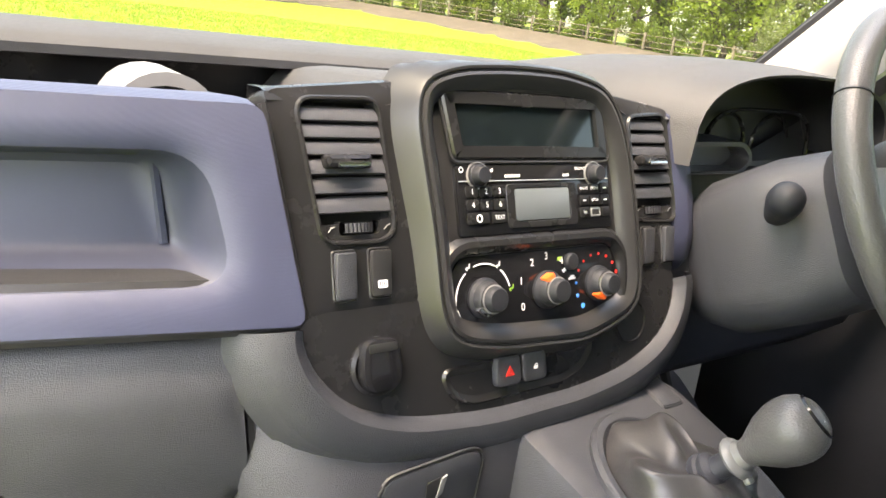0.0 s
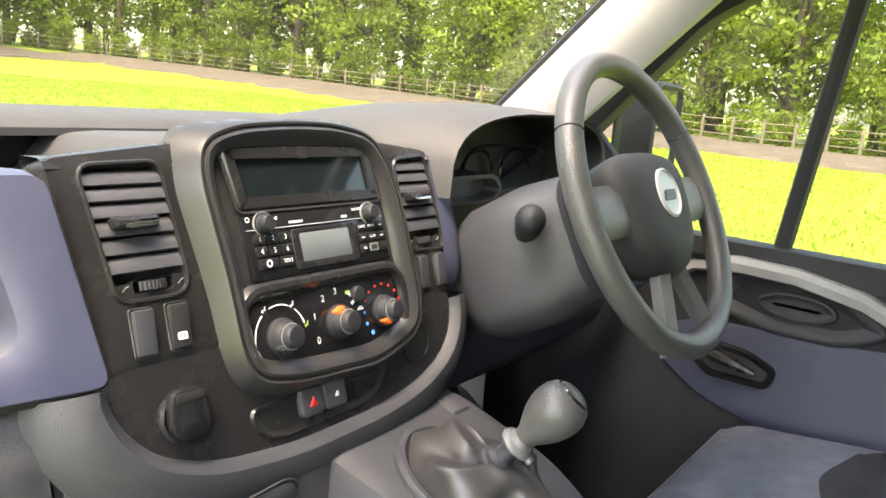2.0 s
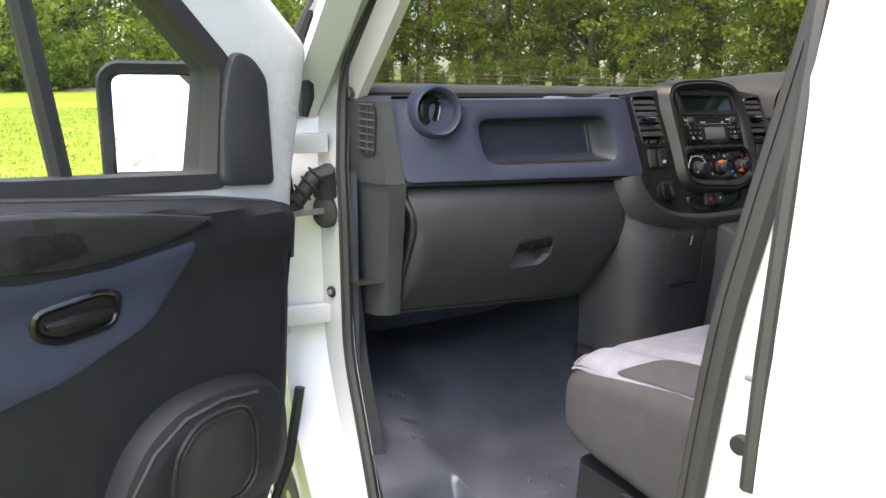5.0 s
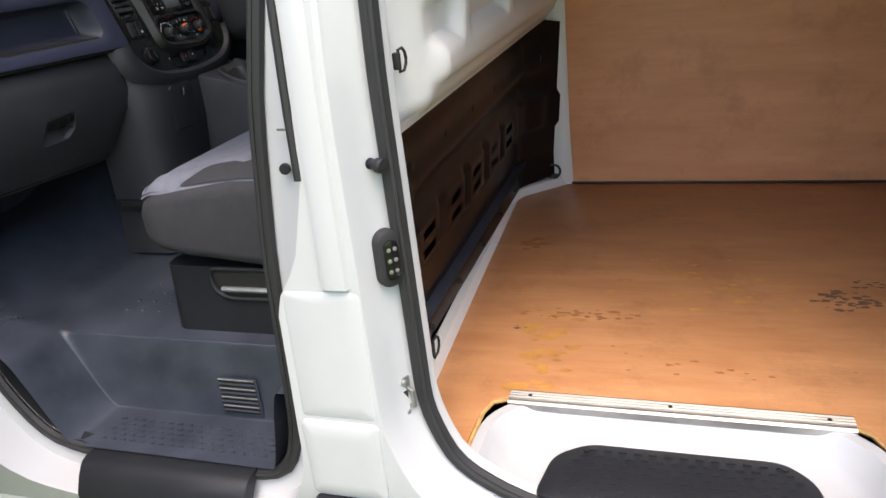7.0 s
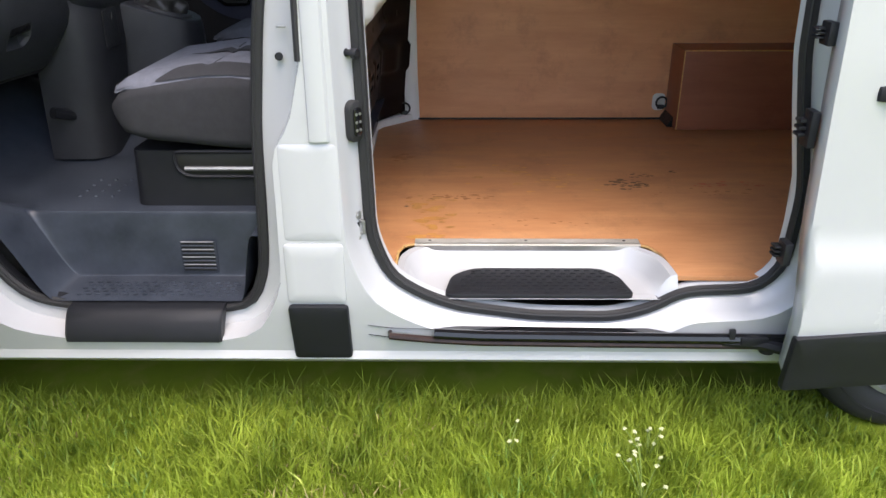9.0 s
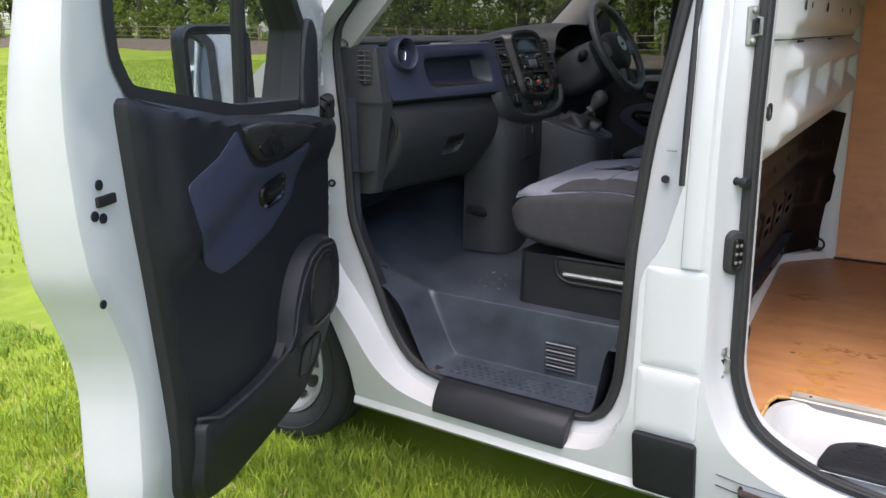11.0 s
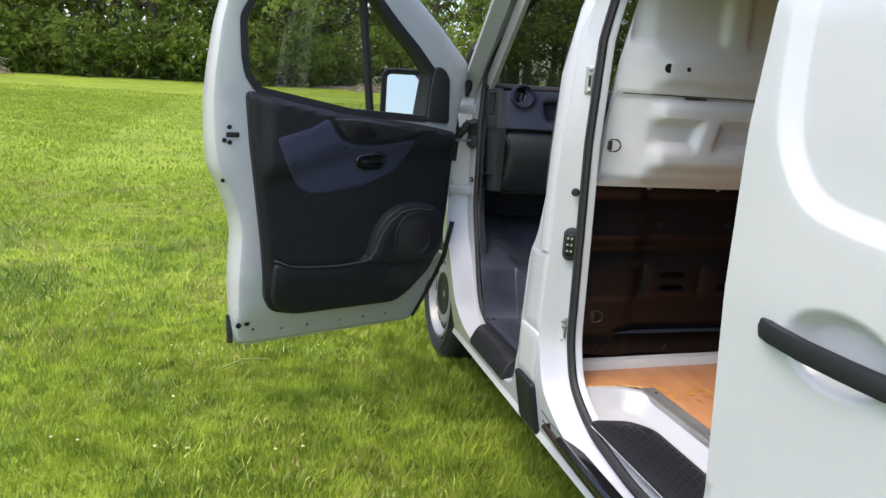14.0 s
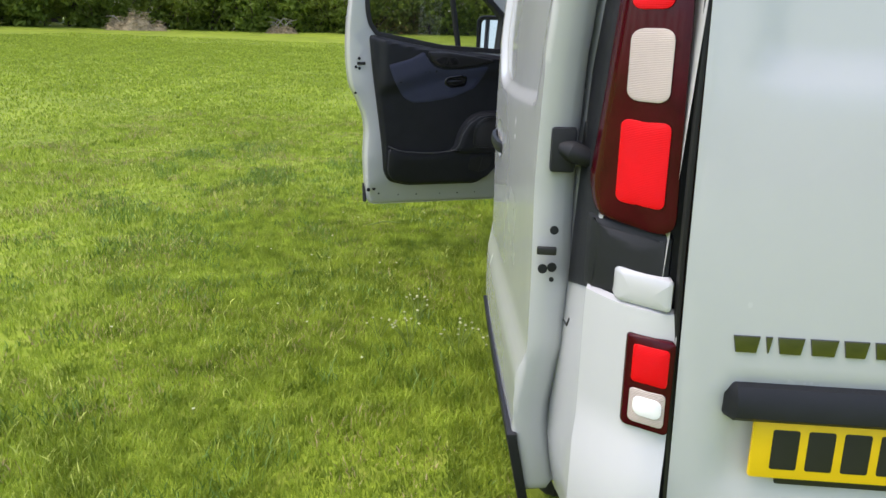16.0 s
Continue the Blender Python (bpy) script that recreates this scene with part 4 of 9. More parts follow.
van.part("lamp_channel", Geo().add(*loft([[tail_fn(u, z, -0.014) for u in (0.08, 0.12, 0.17)] for z in (0.36, 0.7, 1.0, 1.3, 1.6, 1.86)], False, (False, False))), BLACK, "dark channel between lamp and rear door")


def rear_pt(x, z):
    y = -3.965 + 0.045 * (z - 1.0) - 0.02 * math.exp(-((z - 0.95) / 0.35) ** 2)
    a = min(1, max(0, ((z - 1.30) - 0.5 * max(0, -(x + 0.62))) / 0.025)) * min(1, max(0, (x + 0.66) / 0.025))
    y += 0.014 * max(0, a)
    c = min(1, max(0, (0.79 - z) / 0.02)) * min(1, max(0, (z - 0.55) / 0.08)) * min(1, max(0, (x + 0.655) / 0.02))
    y += 0.02 * max(0, c)
    return Vector((x, y, z))


rd = van.part("rear_door", Geo().add(*fill(ccw([(-0.728, 0.36), (0.728, 0.36), (0.745, 1.0), (0.747, 1.5), (0.73, 1.88), (-0.73, 1.88), (-0.747, 1.5), (-0.745, 1.0)]), [], rear_pt, 0.03)), WHITE, "white closed rear doors with pressed window recess")
van.part("door_gap", tube([Vector((-0.731, -3.995, 0.36)), Vector((-0.748, -3.958, 1.0)), Vector((-0.750, -3.935, 1.5)), Vector((-0.735, -3.92, 1.88))], 0.007, 6), INK, under=rd)
hb = [[Vector((x, -3.975 - dy, z)) for dy, z in ((0.0, 0.796), (0.03, 0.790), (0.045, 0.769), (0.045, 0.738), (0.03, 0.726), (0.0, 0.726))] for x in (-0.655, -0.64, -0.3, 0.1, 0.30, 0.31)]
hb[0] = [p + Vector((0.0, 0.03 if p.y < -3.985 else 0, -0.01 if p.z > 0.79 else 0)) for p in hb[0]]
van.part("plate_lamp_bar", Geo().add(*loft(hb)), BLACK, "black number plate lamp bar", rd)
pf = axes((-0.60, -3.995, 0.614), (1, 0, 0), (0, 0.05, 1))
van.part("number_plate", plate(rrect(0, 0, 0.52, 0.111, 0.006, 3), pf, 0.006, 0.001), YELLOW, "yellow rear number plate with black characters", rd)
van.part("plate_backing", plate(rrect(0.05, -0.014, 0.50, 0.02, 0.004, 2), pf, 0.004, 0.001, -0.004), INK, under=rd)
for i in range(7):
    x = 0.035 + i * 0.061 + (0.03 if i > 3 else 0)
    van.part("plate_character_bar", plate(rrect(x, 0.018, x + 0.046, 0.094, 0.004, 2), pf, 0.0012, 0.0004, 0.006), INK, under=rd)
for i, wdt in enumerate((0.045, 0.012, 0.045, 0.047, 0.042, 0.047)):
    x = -0.655 + sum((0.045, 0.012, 0.045, 0.047, 0.042, 0.047)[:i]) + 0.0085 * i
    van.part("badge_bar", plate(ccw([(x + 0.006, 0.850), (x + wdt - 0.004, 0.850), (x + wdt, 0.880), (x, 0.880)]), lambda u, v, w: rear_pt(u, v) + Vector((0, -w, 0)), 0.004, 0.0015), DARK_CHROME, "smoked chrome model badge", rd)


# ---- open front door ----
HINGE = Vector((-1.0, -0.224, 0))
D_U, D_N = Vector((-0.930, -0.367, 0)), Vector((0.367, -0.930, 0))
D_IN = table([(0.28, -0.005), (0.34, 0.005), (0.42, 0.055), (0.60, 0.09), (1.0, 0.112), (1.34, 0.125), (1.6, 0.16), (1.9, 0.24)])
D_OUT = table([(0.28, -0.045), (0.40, -0.05), (0.9, -0.02), (1.3, 0.02), (1.6, 0.085), (1.9, 0.19)])


def door_pt(u, z, w=0.0):
    return HINGE + D_U * u + D_N * w + Vector((0, 0, z))


def d_in(u, z, w=0.0):
    return door_pt(u, z, D_IN(z) + w)


front_door = Thing("front_door", (-1.5, -0.45, 0.3), "open white passenger door with black and blue inner trim", "van door")
SHELL = ccw(soft_poly([(0.115, 0.29), (0.95, 0.285), (0.99, 0.30), (1.012, 0.42), (1.022, 0.60), (1.014, 0.776), (1.028, 0.86), (1.073, 0.967), (1.112, 1.04), (1.128, 1.147), (1.134, 1.274), (1.130, 1.40), (1.115, 1.56), (1.07, 1.80), (0.98, 1.845), (0.55, 1.84), (0.36, 1.79),
                       (0.14, 1.64), (-0.030, 1.50), (0.000, 1.24), (0.012, 1.02), (0.018, 0.80), (0.040, 0.62), (0.080, 0.47)], 0.03, 3))
WIN = ccw(soft_poly([(0.175, 1.250), (0.168, 1.455), (0.275, 1.552), (0.385, 1.635), (0.52, 1.745), (0.95, 1.775), (1.035, 1.60), (1.022, 1.46), (1.006, 1.395), (0.962, 1.338), (0.553, 1.268)], 0.02, 3))
g = Geo()
dl = [[door_pt(u, z, D_OUT(z)) for u, z in SHELL], [door_pt(u, z, D_OUT(z) + 0.012) for u, z in offset(SHELL, 0.006)], [d_in(u, z, -0.03) for u, z in offset(SHELL, 0.0)], [d_in(u, z, -0.008) for u, z in offset(SHELL, -0.008)], [d_in(u, z) for u, z in offset(SHELL, -0.022)]]
g.add(*loft(dl, caps=(False, False)))
g.add(*fill(SHELL, [WIN], lambda u, z: door_pt(u, z, D_OUT(z)), 0.07))
g.add(*fill(offset(SHELL, -0.022), [WIN], lambda u, z: d_in(u, z), 0.07))
front_door.part("door_shell", g, WHITE, "white painted steel door shell")
fr = [[d_in(u, z, 0.004) for u, z in offset(WIN, 0.012)], [d_in(u, z, 0.004) for u, z in offset(WIN, -0.016)], [d_in(u, z, -0.03) for u, z in offset(WIN, -0.018)], [door_pt(u, z, D_OUT(z) - 0.002) for u, z in offset(WIN, -0.012)], [door_pt(u, z, D_OUT(z) - 0.004) for u, z in offset(WIN, 0.014)]]
front_door.part("window_channel", Geo().add(*loft(fr, caps=(False, False))), RUBBER, "black rubber window channel")
gl = front_door.part("window_pane", Geo().add(*fill(offset(WIN, 0.0), [], lambda u, z: door_pt(u, z, 0.5 * (D_IN(z) + D_OUT(z))))), GLASS, "closed clear side window")
gl.visible_shadow = False
front_door.part("quarter_bar", tube([door_pt(0.44, 1.25, 0.075), door_pt(0.545, 1.75, 0.155)], 0.017, 8), RUBBER, "black bar between window and quarter light")
# mirror sail inside the front corner of the window
sail = ccw(soft_poly([(0.066, 1.236), (0.186, 1.244), (0.184, 1.36), (0.176, 1.45), (0.162, 1.482), (0.124, 1.474), (0.088, 1.435)], 0.02, 4))
front_door.part("mirror_sail", plate(sail, d_in, 0.018, 0.008), DASH, "dark grey triangular mirror cover")

# trim panel: one moulded sheet with pocket, armrest swell and speaker ring
TRIM = ccw(soft_poly([(1.01, 1.338), (0.99, 1.136), (0.934, 0.741), (0.911, 0.509), (0.874, 0.446), (0.76, 0.417), (0.297, 0.416), (0.229, 0.462), (0.131, 0.564), (0.065, 0.70), (0.05, 0.79), (0.045, 1.0), (0.04, 1.20), (0.21, 1.228), (0.666, 1.27)], 0.03, 3))


def ease(t):
    t = max(0.0, min(1.0, t))
    return t * t * (3 - 2 * t)


def trim_w(u, z):
    w = 0.018 + 0.020 * ease((z - 0.42) / 0.05)
    # shoulder under the window
    w += 0.026 * ease((z - 1.075 + 0.10 * ease((u - 0.55) / 0.4)) / 0.08) * ease((0.97 - u) / 0.06)
    edge = min(edge_gap((u, z), TRIM) / 0.02, 1.0)
    return w * (0.55 + 0.45 * ease(edge * 0.9 + 0.1))


front_door.part("trim_panel", Geo().add(*fill(TRIM, [], lambda u, z: d_in(u, z, trim_w(u, z)), 0.016)), BLACK, "black moulded door trim")
POCK = ccw(soft_poly([(0.893, 0.668), (0.778, 0.641), (0.615, 0.633), (0.503, 0.643), (0.455, 0.69), (0.36, 0.70), (0.14, 0.70), (0.075, 0.72), (0.14, 0.575), (0.235, 0.475), (0.30, 0.432), (0.76, 0.432), (0.865, 0.46), (0.898, 0.52)], 0.03, 4))
front_door.part("map_pocket", plate(POCK, d_in, 0.066, 0.016, 0.0, 0.04, False), BLACK, "black moulded map pocket")
SWELL = ccw(soft_poly([(0.487, 0.634), (0.470, 0.68), (0.452, 0.76), (0.408, 0.836), (0.335, 0.886), (0.228, 0.896), (0.130, 0.875), (0.085, 0.82), (0.080, 0.70), (0.12, 0.625), (0.30, 0.622), (0.42, 0.622)], 0.04, 4))
front_door.part("speaker_swell", plate(SWELL, d_in, 0.090, 0.040, 0.0, 0.03, False), BLACK, "raised speaker housing in the door trim")
front_door.part("trim_edge", Geo().add(*loft([[d_in(u, z, -0.004) for u, z in offset(TRIM, 0.002)], [d_in(u, z, trim_w(u, z) + 0.002) for u, z in offset(TRIM, -0.001)]], caps=(False, False))), RUBBER)
INS = ccw(soft_poly([(0.905, 1.165), (0.771, 1.202), (0.69, 1.247), (0.667, 1.207), (0.628, 1.158), (0.565, 1.142), (0.432, 1.144), (0.275, 1.167), (0.309, 1.09), (0.358, 1.03), (0.50, 0.973), (0.65, 0.947), (0.745, 0.942), (0.804, 0.974), (0.863, 1.064)], 0.02, 4))
front_door.part("blue_insert", plate(INS, lambda u, z, w: d_in(u, z, trim_w(u, z) + w), 0.004, 0.002, -0.002, 0.03, False), NAVY, "navy blue textured door insert")
HB = ccw(soft_poly([(0.545, 1.097), (0.441, 1.114), (0.402, 1.097), (0.414, 1.043), (0.509, 1.032), (0.552, 1.055)], 0.02, 4))
hd = front_door.part("handle_bezel", rim(HB, offset(HB, -0.014), lambda u, z, w: d_in(u, z, trim_w(u, z) + w), 0.014, 0.005, -0.004), GLOSS, "black inner door handle in an oval bezel")
front_door.part("handle_recess", Geo().add(*fill(offset(HB, -0.014), [], lambda u, z: d_in(u, z, trim_w(u, z) + 0.0035))), INK, under=hd)
front_door.part("pull_lever", tube([d_in(u, 1.072 + 0.02 * (0.48 - u), trim_w(u, 1.07) + 0.012) for u in (0.425, 0.45, 0.48, 0.505, 0.53)], [0.006, 0.011, 0.013, 0.011, 0.006], 8), PANEL, under=hd)
ARM = ccw(soft_poly([(0.67, 1.246), (0.531, 1.245), (0.346, 1.220), (0.235, 1.200), (0.346, 1.168), (0.487, 1.153), (0.605, 1.163), (0.645, 1.20)], 0.02, 4))
ar = front_door.part("pull_grip", plate(ARM, lambda u, z, w: d_in(u, z, trim_w(u, z) + w), 0.016, 0.008, -0.004, 0.03, False), DASH_D, "dark door pull with a scooped cup")
front_door.part("grip_cup", plate(ccw(soft_poly([(0.619, 1.198), (0.574, 1.216), (0.487, 1.211), (0.469, 1.177), (0.574, 1.164)], 0.012, 4)), lambda u, z, w: d_in(u, z, trim_w(u, z) + w), 0.003, 0.001, 0.0125, 0, False), PANEL, under=ar)
SPK = ccw(soft_poly([(0.362, 0.735), (0.348, 0.805), (0.308, 0.846), (0.25, 0.856), (0.20, 0.848), (0.178, 0.80), (0.178, 0.70), (0.212, 0.662), (0.352, 0.666)], 0.026, 4))
sp = front_door.part("speaker_grille", plate(SPK, lambda u, z, w: d_in(u, z, 0.088 + w), 0.003, 0.001), RUBBER, "rounded speaker grille with a raised rim")
front_door.part("speaker_ring", Geo().add(*tube([d_in(u, z, 0.092) for u, z in SPK], 0.0035, 6, True)).add(*tube([d_in(u, z, 0.092) for u, z in offset(SPK, -0.011)], 0.0022, 6, True)), DASH_D, under=sp)
BS = ccw(soft_poly([(0.372, 0.525), (0.368, 0.60), (0.33, 0.612), (0.228, 0.608), (0.222, 0.558), (0.245, 0.520), (0.30, 0.500)], 0.018, 3))
front_door.part("bottle_slot", plate(BS, lambda u, z, w: d_in(u, z, 0.0655 + w), 0.0015, 0.0005, 0.0, 0.03, False), INK, "dark bottle opening")
front_door.part("slot_rim", tube([d_in(u, z, 0.067) for u, z in BS], 0.0035, 6, True), BLACK)
front_door.part("slot_web", tube([d_in(0.305, 0.515, 0.067), d_in(0.292, 0.56, 0.067), d_in(0.286, 0.608, 0.067)], 0.003, 6), DASH_D)
# raised lip in a paler plastic than the pocket itself
front_door.part("pocket_lip", Geo().add(*tube([d_in(u, z, w) for u, z, w in ((0.893, 0.676, 0.046), (0.868, 0.668, 0.060), (0.835, 0.652, 0.066), (0.778, 0.644, 0.066), (0.70, 0.638, 0.066), (0.615, 0.635, 0.066), (0.50, 0.643, 0.068), (0.47, 0.652, 0.072), (0.445, 0.69, 0.080), (0.425, 0.755, 0.082), (0.385, 0.815, 0.083), (0.325, 0.857, 0.084), (0.25, 0.868, 0.084), (0.17, 0.858, 0.083))], 0.0042, 6)), DASH, "paler raised edge of the map pocket")
# latch, bump stops and plugs on the shut face
for u, z, r in ((1.069, 1.199, 0.009), (1.088, 1.150, 0.009), (1.067, 1.142, 0.009), (1.092, 0.998, 0.008), (1.0, 0.39, 0.012), (0.966, 0.397, 0.012), (0.93, 0.36, 0.006)):
    front_door.part("shut_face_plug", lathe([(r, 0), (r, 0.003), (0.0005, 0.004)], frame_matrix(d_in(u, z, 0.0), D_N), 12), BLACK)
for u, r in ((0.80, 0.004), (0.68, 0.005), (0.52, 0.004), (0.40, 0.005), (0.28, 0.004)):
    front_door.part("drain_hole", lathe([(r, 0), (r, 0.003), (0.0005, 0.003)], frame_matrix(d_in(u, 0.345, 0.001), D_N), 8), INK)
front_door.part("latch_slot", box(None, (0.05, 0.012, 0.018), 0.003, Matrix.Translation(d_in(1.056, 1.171, 0.0)) @ Matrix.Rotation(math.atan2(D_U.y, D_U.x), 4, "Z")), INK, "black door latch slot")
front_door.part("lower_seal", tube([door_pt(1.012, 0.30, -0.03), door_pt(1.015, 0.42, -0.035)], 0.012, 6), RUBBER)
front_door.part("front_edge_seal", tube([d_in(u, z, -0.012) for u, z in ((0.115, 0.31), (0.07, 0.46), (0.012, 0.61), (-0.02, 0.78))], 0.012, 6), RUBBER, "black rubber seal along the arch cut-out")
# door mirror
mc = Vector((-1.185, -0.165, 1.333))
mn = Vector((-0.22, -0.97, 0.10)).normalized()
mf = axes(mc, Vector((-mn.y, mn.x, 0)), (0, 0, 1))
mx = Vector((-mn.y, mn.x, 0))
mo = rrect(-0.095, -0.125, 0.095, 0.125, 0.035, 5)
sgnw = 1 if (mf(0, 0, 1) - mc).dot(mn) > 0 else -1
mfn = lambda u, v, w: mf(u, v, w * sgnw)
lo = [(offset(mo, -0.05), -0.115), (offset(mo, -0.01), -0.10), (offset(mo, 0.010), -0.06), (offset(mo, 0.012), 0.0), (offset(mo, 0.006), 0.010), (offset(mo, -0.008), 0.006), (offset(mo, -0.012), -0.006), (offset(mo, -0.013), -0.038)]
mr = front_door.part("mirror_housing", Geo().add(*loft([[mfn(u, v, w) for u, v in l] for l, w in lo])), BLACK, "black door mirror housing")
front_door.part("mirror_face", Geo().add(*fill(offset(mo, -0.015), [], lambda u, v: mfn(u, v, -0.012 - 0.095 * v))), MIRROR, "door mirror glass reflecting the sky", mr)
front_door.part("mirror_arm", tube([mc + Vector((0.07, -0.02, -0.10)), mc + Vector((0.13, -0.03, -0.10)), mc + Vector((0.20, -0.05, -0.09))], [0.035, 0.03, 0.035], 10), BLACK, under=mr)

# ---- open sliding door ----
sliding_door = Thing("sliding_door", (-1.05, -3.15, 0.3), "white sliding side door slid fully back along the flank", "van door")
S_OUT = table([(0.28, 1.055), (0.36, 1.072), (0.46, 1.094), (0.62, 1.096), (0.70, 1.078), (0.9, 1.080), (1.1, 1.084), (1.35, 1.078), (1.55, 1.06), (1.7, 1.02), (1.82, 0.95), (1.93, 0.85)])
SD = ccw(soft_poly([(-2.632, 0.285), (-2.622, 0.50), (-2.605, 0.75), (-2.592, 1.05), (-2.588, 1.33), (-2.592, 1.55), (-2.612, 1.78), (-2.68, 1.85), (-3.70, 1.85), (-3.745, 1.75), (-3.735, 1.45), (-3.72, 1.30), (-3.71, 1.18), (-3.70, 1.05), (-3.705, 0.85), (-3.70, 0.70), (-3.66, 0.52), (-3.63, 0.30)], 0.03, 3))
REC = ccw(soft_poly([(-2.622, 1.80), (-2.628, 1.47), (-2.650, 1.32), (-2.722, 1.226), (-2.87, 1.200), (-3.20, 1.200), (-3.63, 1.216), (-3.672, 1.30), (-3.70, 1.80)], 0.06, 5))


def slide_pt(y, z, w=0.0):
    x = S_OUT(z) + 0.016 - 0.106 * max(0.0, (-y - 2.585) / 1.15) ** 1.15
    e = edge_gap((y, z), REC)
    if inside((y, z), REC):
        x -= 0.020 * ease(e / 0.034)
    cup = math.hypot((y + 2.83) / 0.085, (z - 1.045) / 0.05)
    x -= 0.028 * ease((1.2 - cup) / 0.42)
    return Vector((-(x + w), y, z))


CUP = ccw([(-2.83 + 0.1105 * math.cos(a), 1.045 + 0.065 * math.sin(a)) for a in np.linspace(0, 2 * math.pi, 41)[:-1]])
g = Geo().add(*fill(SD, [CUP, REC], slide_pt, 0.022))
g.add(*loft([[slide_pt(y, z) for y, z in offset(REC, -d)] for d in (0.0, 0.004, 0.008, 0.012, 0.016, 0.020, 0.024, 0.028, 0.032, 0.036)], caps=(False, False)))
g.add(*fill(offset(REC, -0.036), [], slide_pt, 0.04))
g.add(*fill(CUP, [], slide_pt, 0.006))
sl = [[slide_pt(y, z) for y, z in SD], [slide_pt(y, z, -0.012) for y, z in offset(SD, 0.004)], [slide_pt(y, z, -0.06) for y, z in offset(SD, -0.002)], [slide_pt(y, z, -0.085) for y, z in offset(SD, -0.03)]]
g.add(*loft(sl, caps=(False, False)))
g.add(*fill(offset(SD, -0.03), [], lambda y, z: slide_pt(y, z, -0.085), 0.12))
sliding_door.part("door_skin", g, WHITE, "white painted door skin with pressed window recess", sharp=65)
MO = ccw(soft_poly([(-2.622, 0.262), (-2.616, 0.44), (-3.668, 0.475), (-3.64, 0.272)], 0.012, 2))
sliding_door.part("side_moulding", plate(MO, lambda y, z, w: slide_pt(y, z, w), 0.024, 0.006, -0.010, 0.06), BLACK, "black plastic rubbing strip")
hy = [(-2.680, 1.043, -0.022), (-2.688, 1.044, -0.002), (-2.72, 1.043, 0.008), (-2.79, 1.040, 0.014), (-2.86, 1.037, 0.012), (-2.92, 1.034, 0.006), (-2.948, 1.032, -0.004), (-2.956, 1.032, -0.024)]
hl = []
for y, z, w in hy:
    p = Vector((-(S_OUT(1.05) + 0.016 - 0.106 * max(0.0, (-y - 2.585) / 1.15) ** 1.15 + w), y, z))
    hl.append([p + Vector((dx, 0, dz)) for dx, dz in ((-0.007, 0.012), (-0.011, 0.0), (-0.007, -0.018), (0.004, -0.021), (0.009, -0.004), (0.004, 0.014))])
sliding_door.part("pull_handle", Geo().add(*loft(hl)), BLACK, "black pull handle")
sliding_door.part("keyhole_cap", lathe([(0.011, 0), (0.010, 0.003), (0.0005, 0.004)], frame_matrix(slide_pt(-2.90, 1.088, 0.0), (-1, 0, 0)), 12), BLACK)
for z, k in ((0.95, 1.0), (1.16, 0.6), (0.64, 0.7)):
    lk = sliding_door.part("latch_block", Geo().add(*box((-1.035, -2.582, z), (0.045, 0.02, 0.085 * k), 0.005)), BLACK, "black door latch block")
    for q in range(3):
        sliding_door.part("latch_rib", box((-1.022, -2.568, z + (q - 1) * 0.016 * k), (0.03, 0.022, 0.008 * k), 0.002), BLACK, under=lk)
hr = sliding_door.part("roller_bracket", Geo().add(*box((-0.945, -3.70, 1.145), (0.05, 0.05, 0.09), 0.008)), BLACK, "black upper roller bracket")
sliding_door.part("roller_arm", tube([Vector((-0.945, -3.715, 1.15)), Vector((-0.925, -3.735, 1.145)), Vector((-0.90, -3.74, 1.135)), Vector((-0.87, -3.73, 1.13))], [0.016, 0.022, 0.02, 0.016], 10), BLACK, under=hr)
for y, z, r in ((-3.675, 0.985, 0.009), (-3.655, 0.90, 0.010), (-3.668, 0.90, 0.010), (-3.66, 0.875, 0.005)):
    p = Vector((-(S_OUT(z) - 0.128 + (0.02 if r > 0.0095 and y < -3.66 else 0)), y - 0.062, z))
    sliding_door.part("edge_plug", lathe([(r, 0), (r, 0.004), (0.0005, 0.005)], frame_matrix(p, (0.1, -1, 0)), 12), BLACK)
sliding_door.part("edge_latch", box((-(S_OUT(0.94) - 0.115), -3.735, 0.94), (0.04, 0.014, 0.016), 0.003), INK)
ag = Geo().add(*tube([Vector((-0.957, -2.50, 0.335)), Vector((-0.965, -2.60, 0.335)), Vector((-0.99, -2.68, 0.325)), Vector((-1.03, -2.76, 0.30))], [0.012, 0.018, 0.016, 0.018], 8)).add(*box((-0.965, -2.58, 0.345), (0.03, 0.075, 0.026), 0.006)).add(*box((-0.968, -2.52, 0.36), (0.012, 0.016, 0.04), 0.003)).add(*lathe([(0.02, -0.012), (0.02, 0.012)], Matrix.Translation((-0.965, -2.62, 0.322)), 12))
sliding_door.part("lower_arm", ag, BLACK, "black steel lower guide arm with rollers")

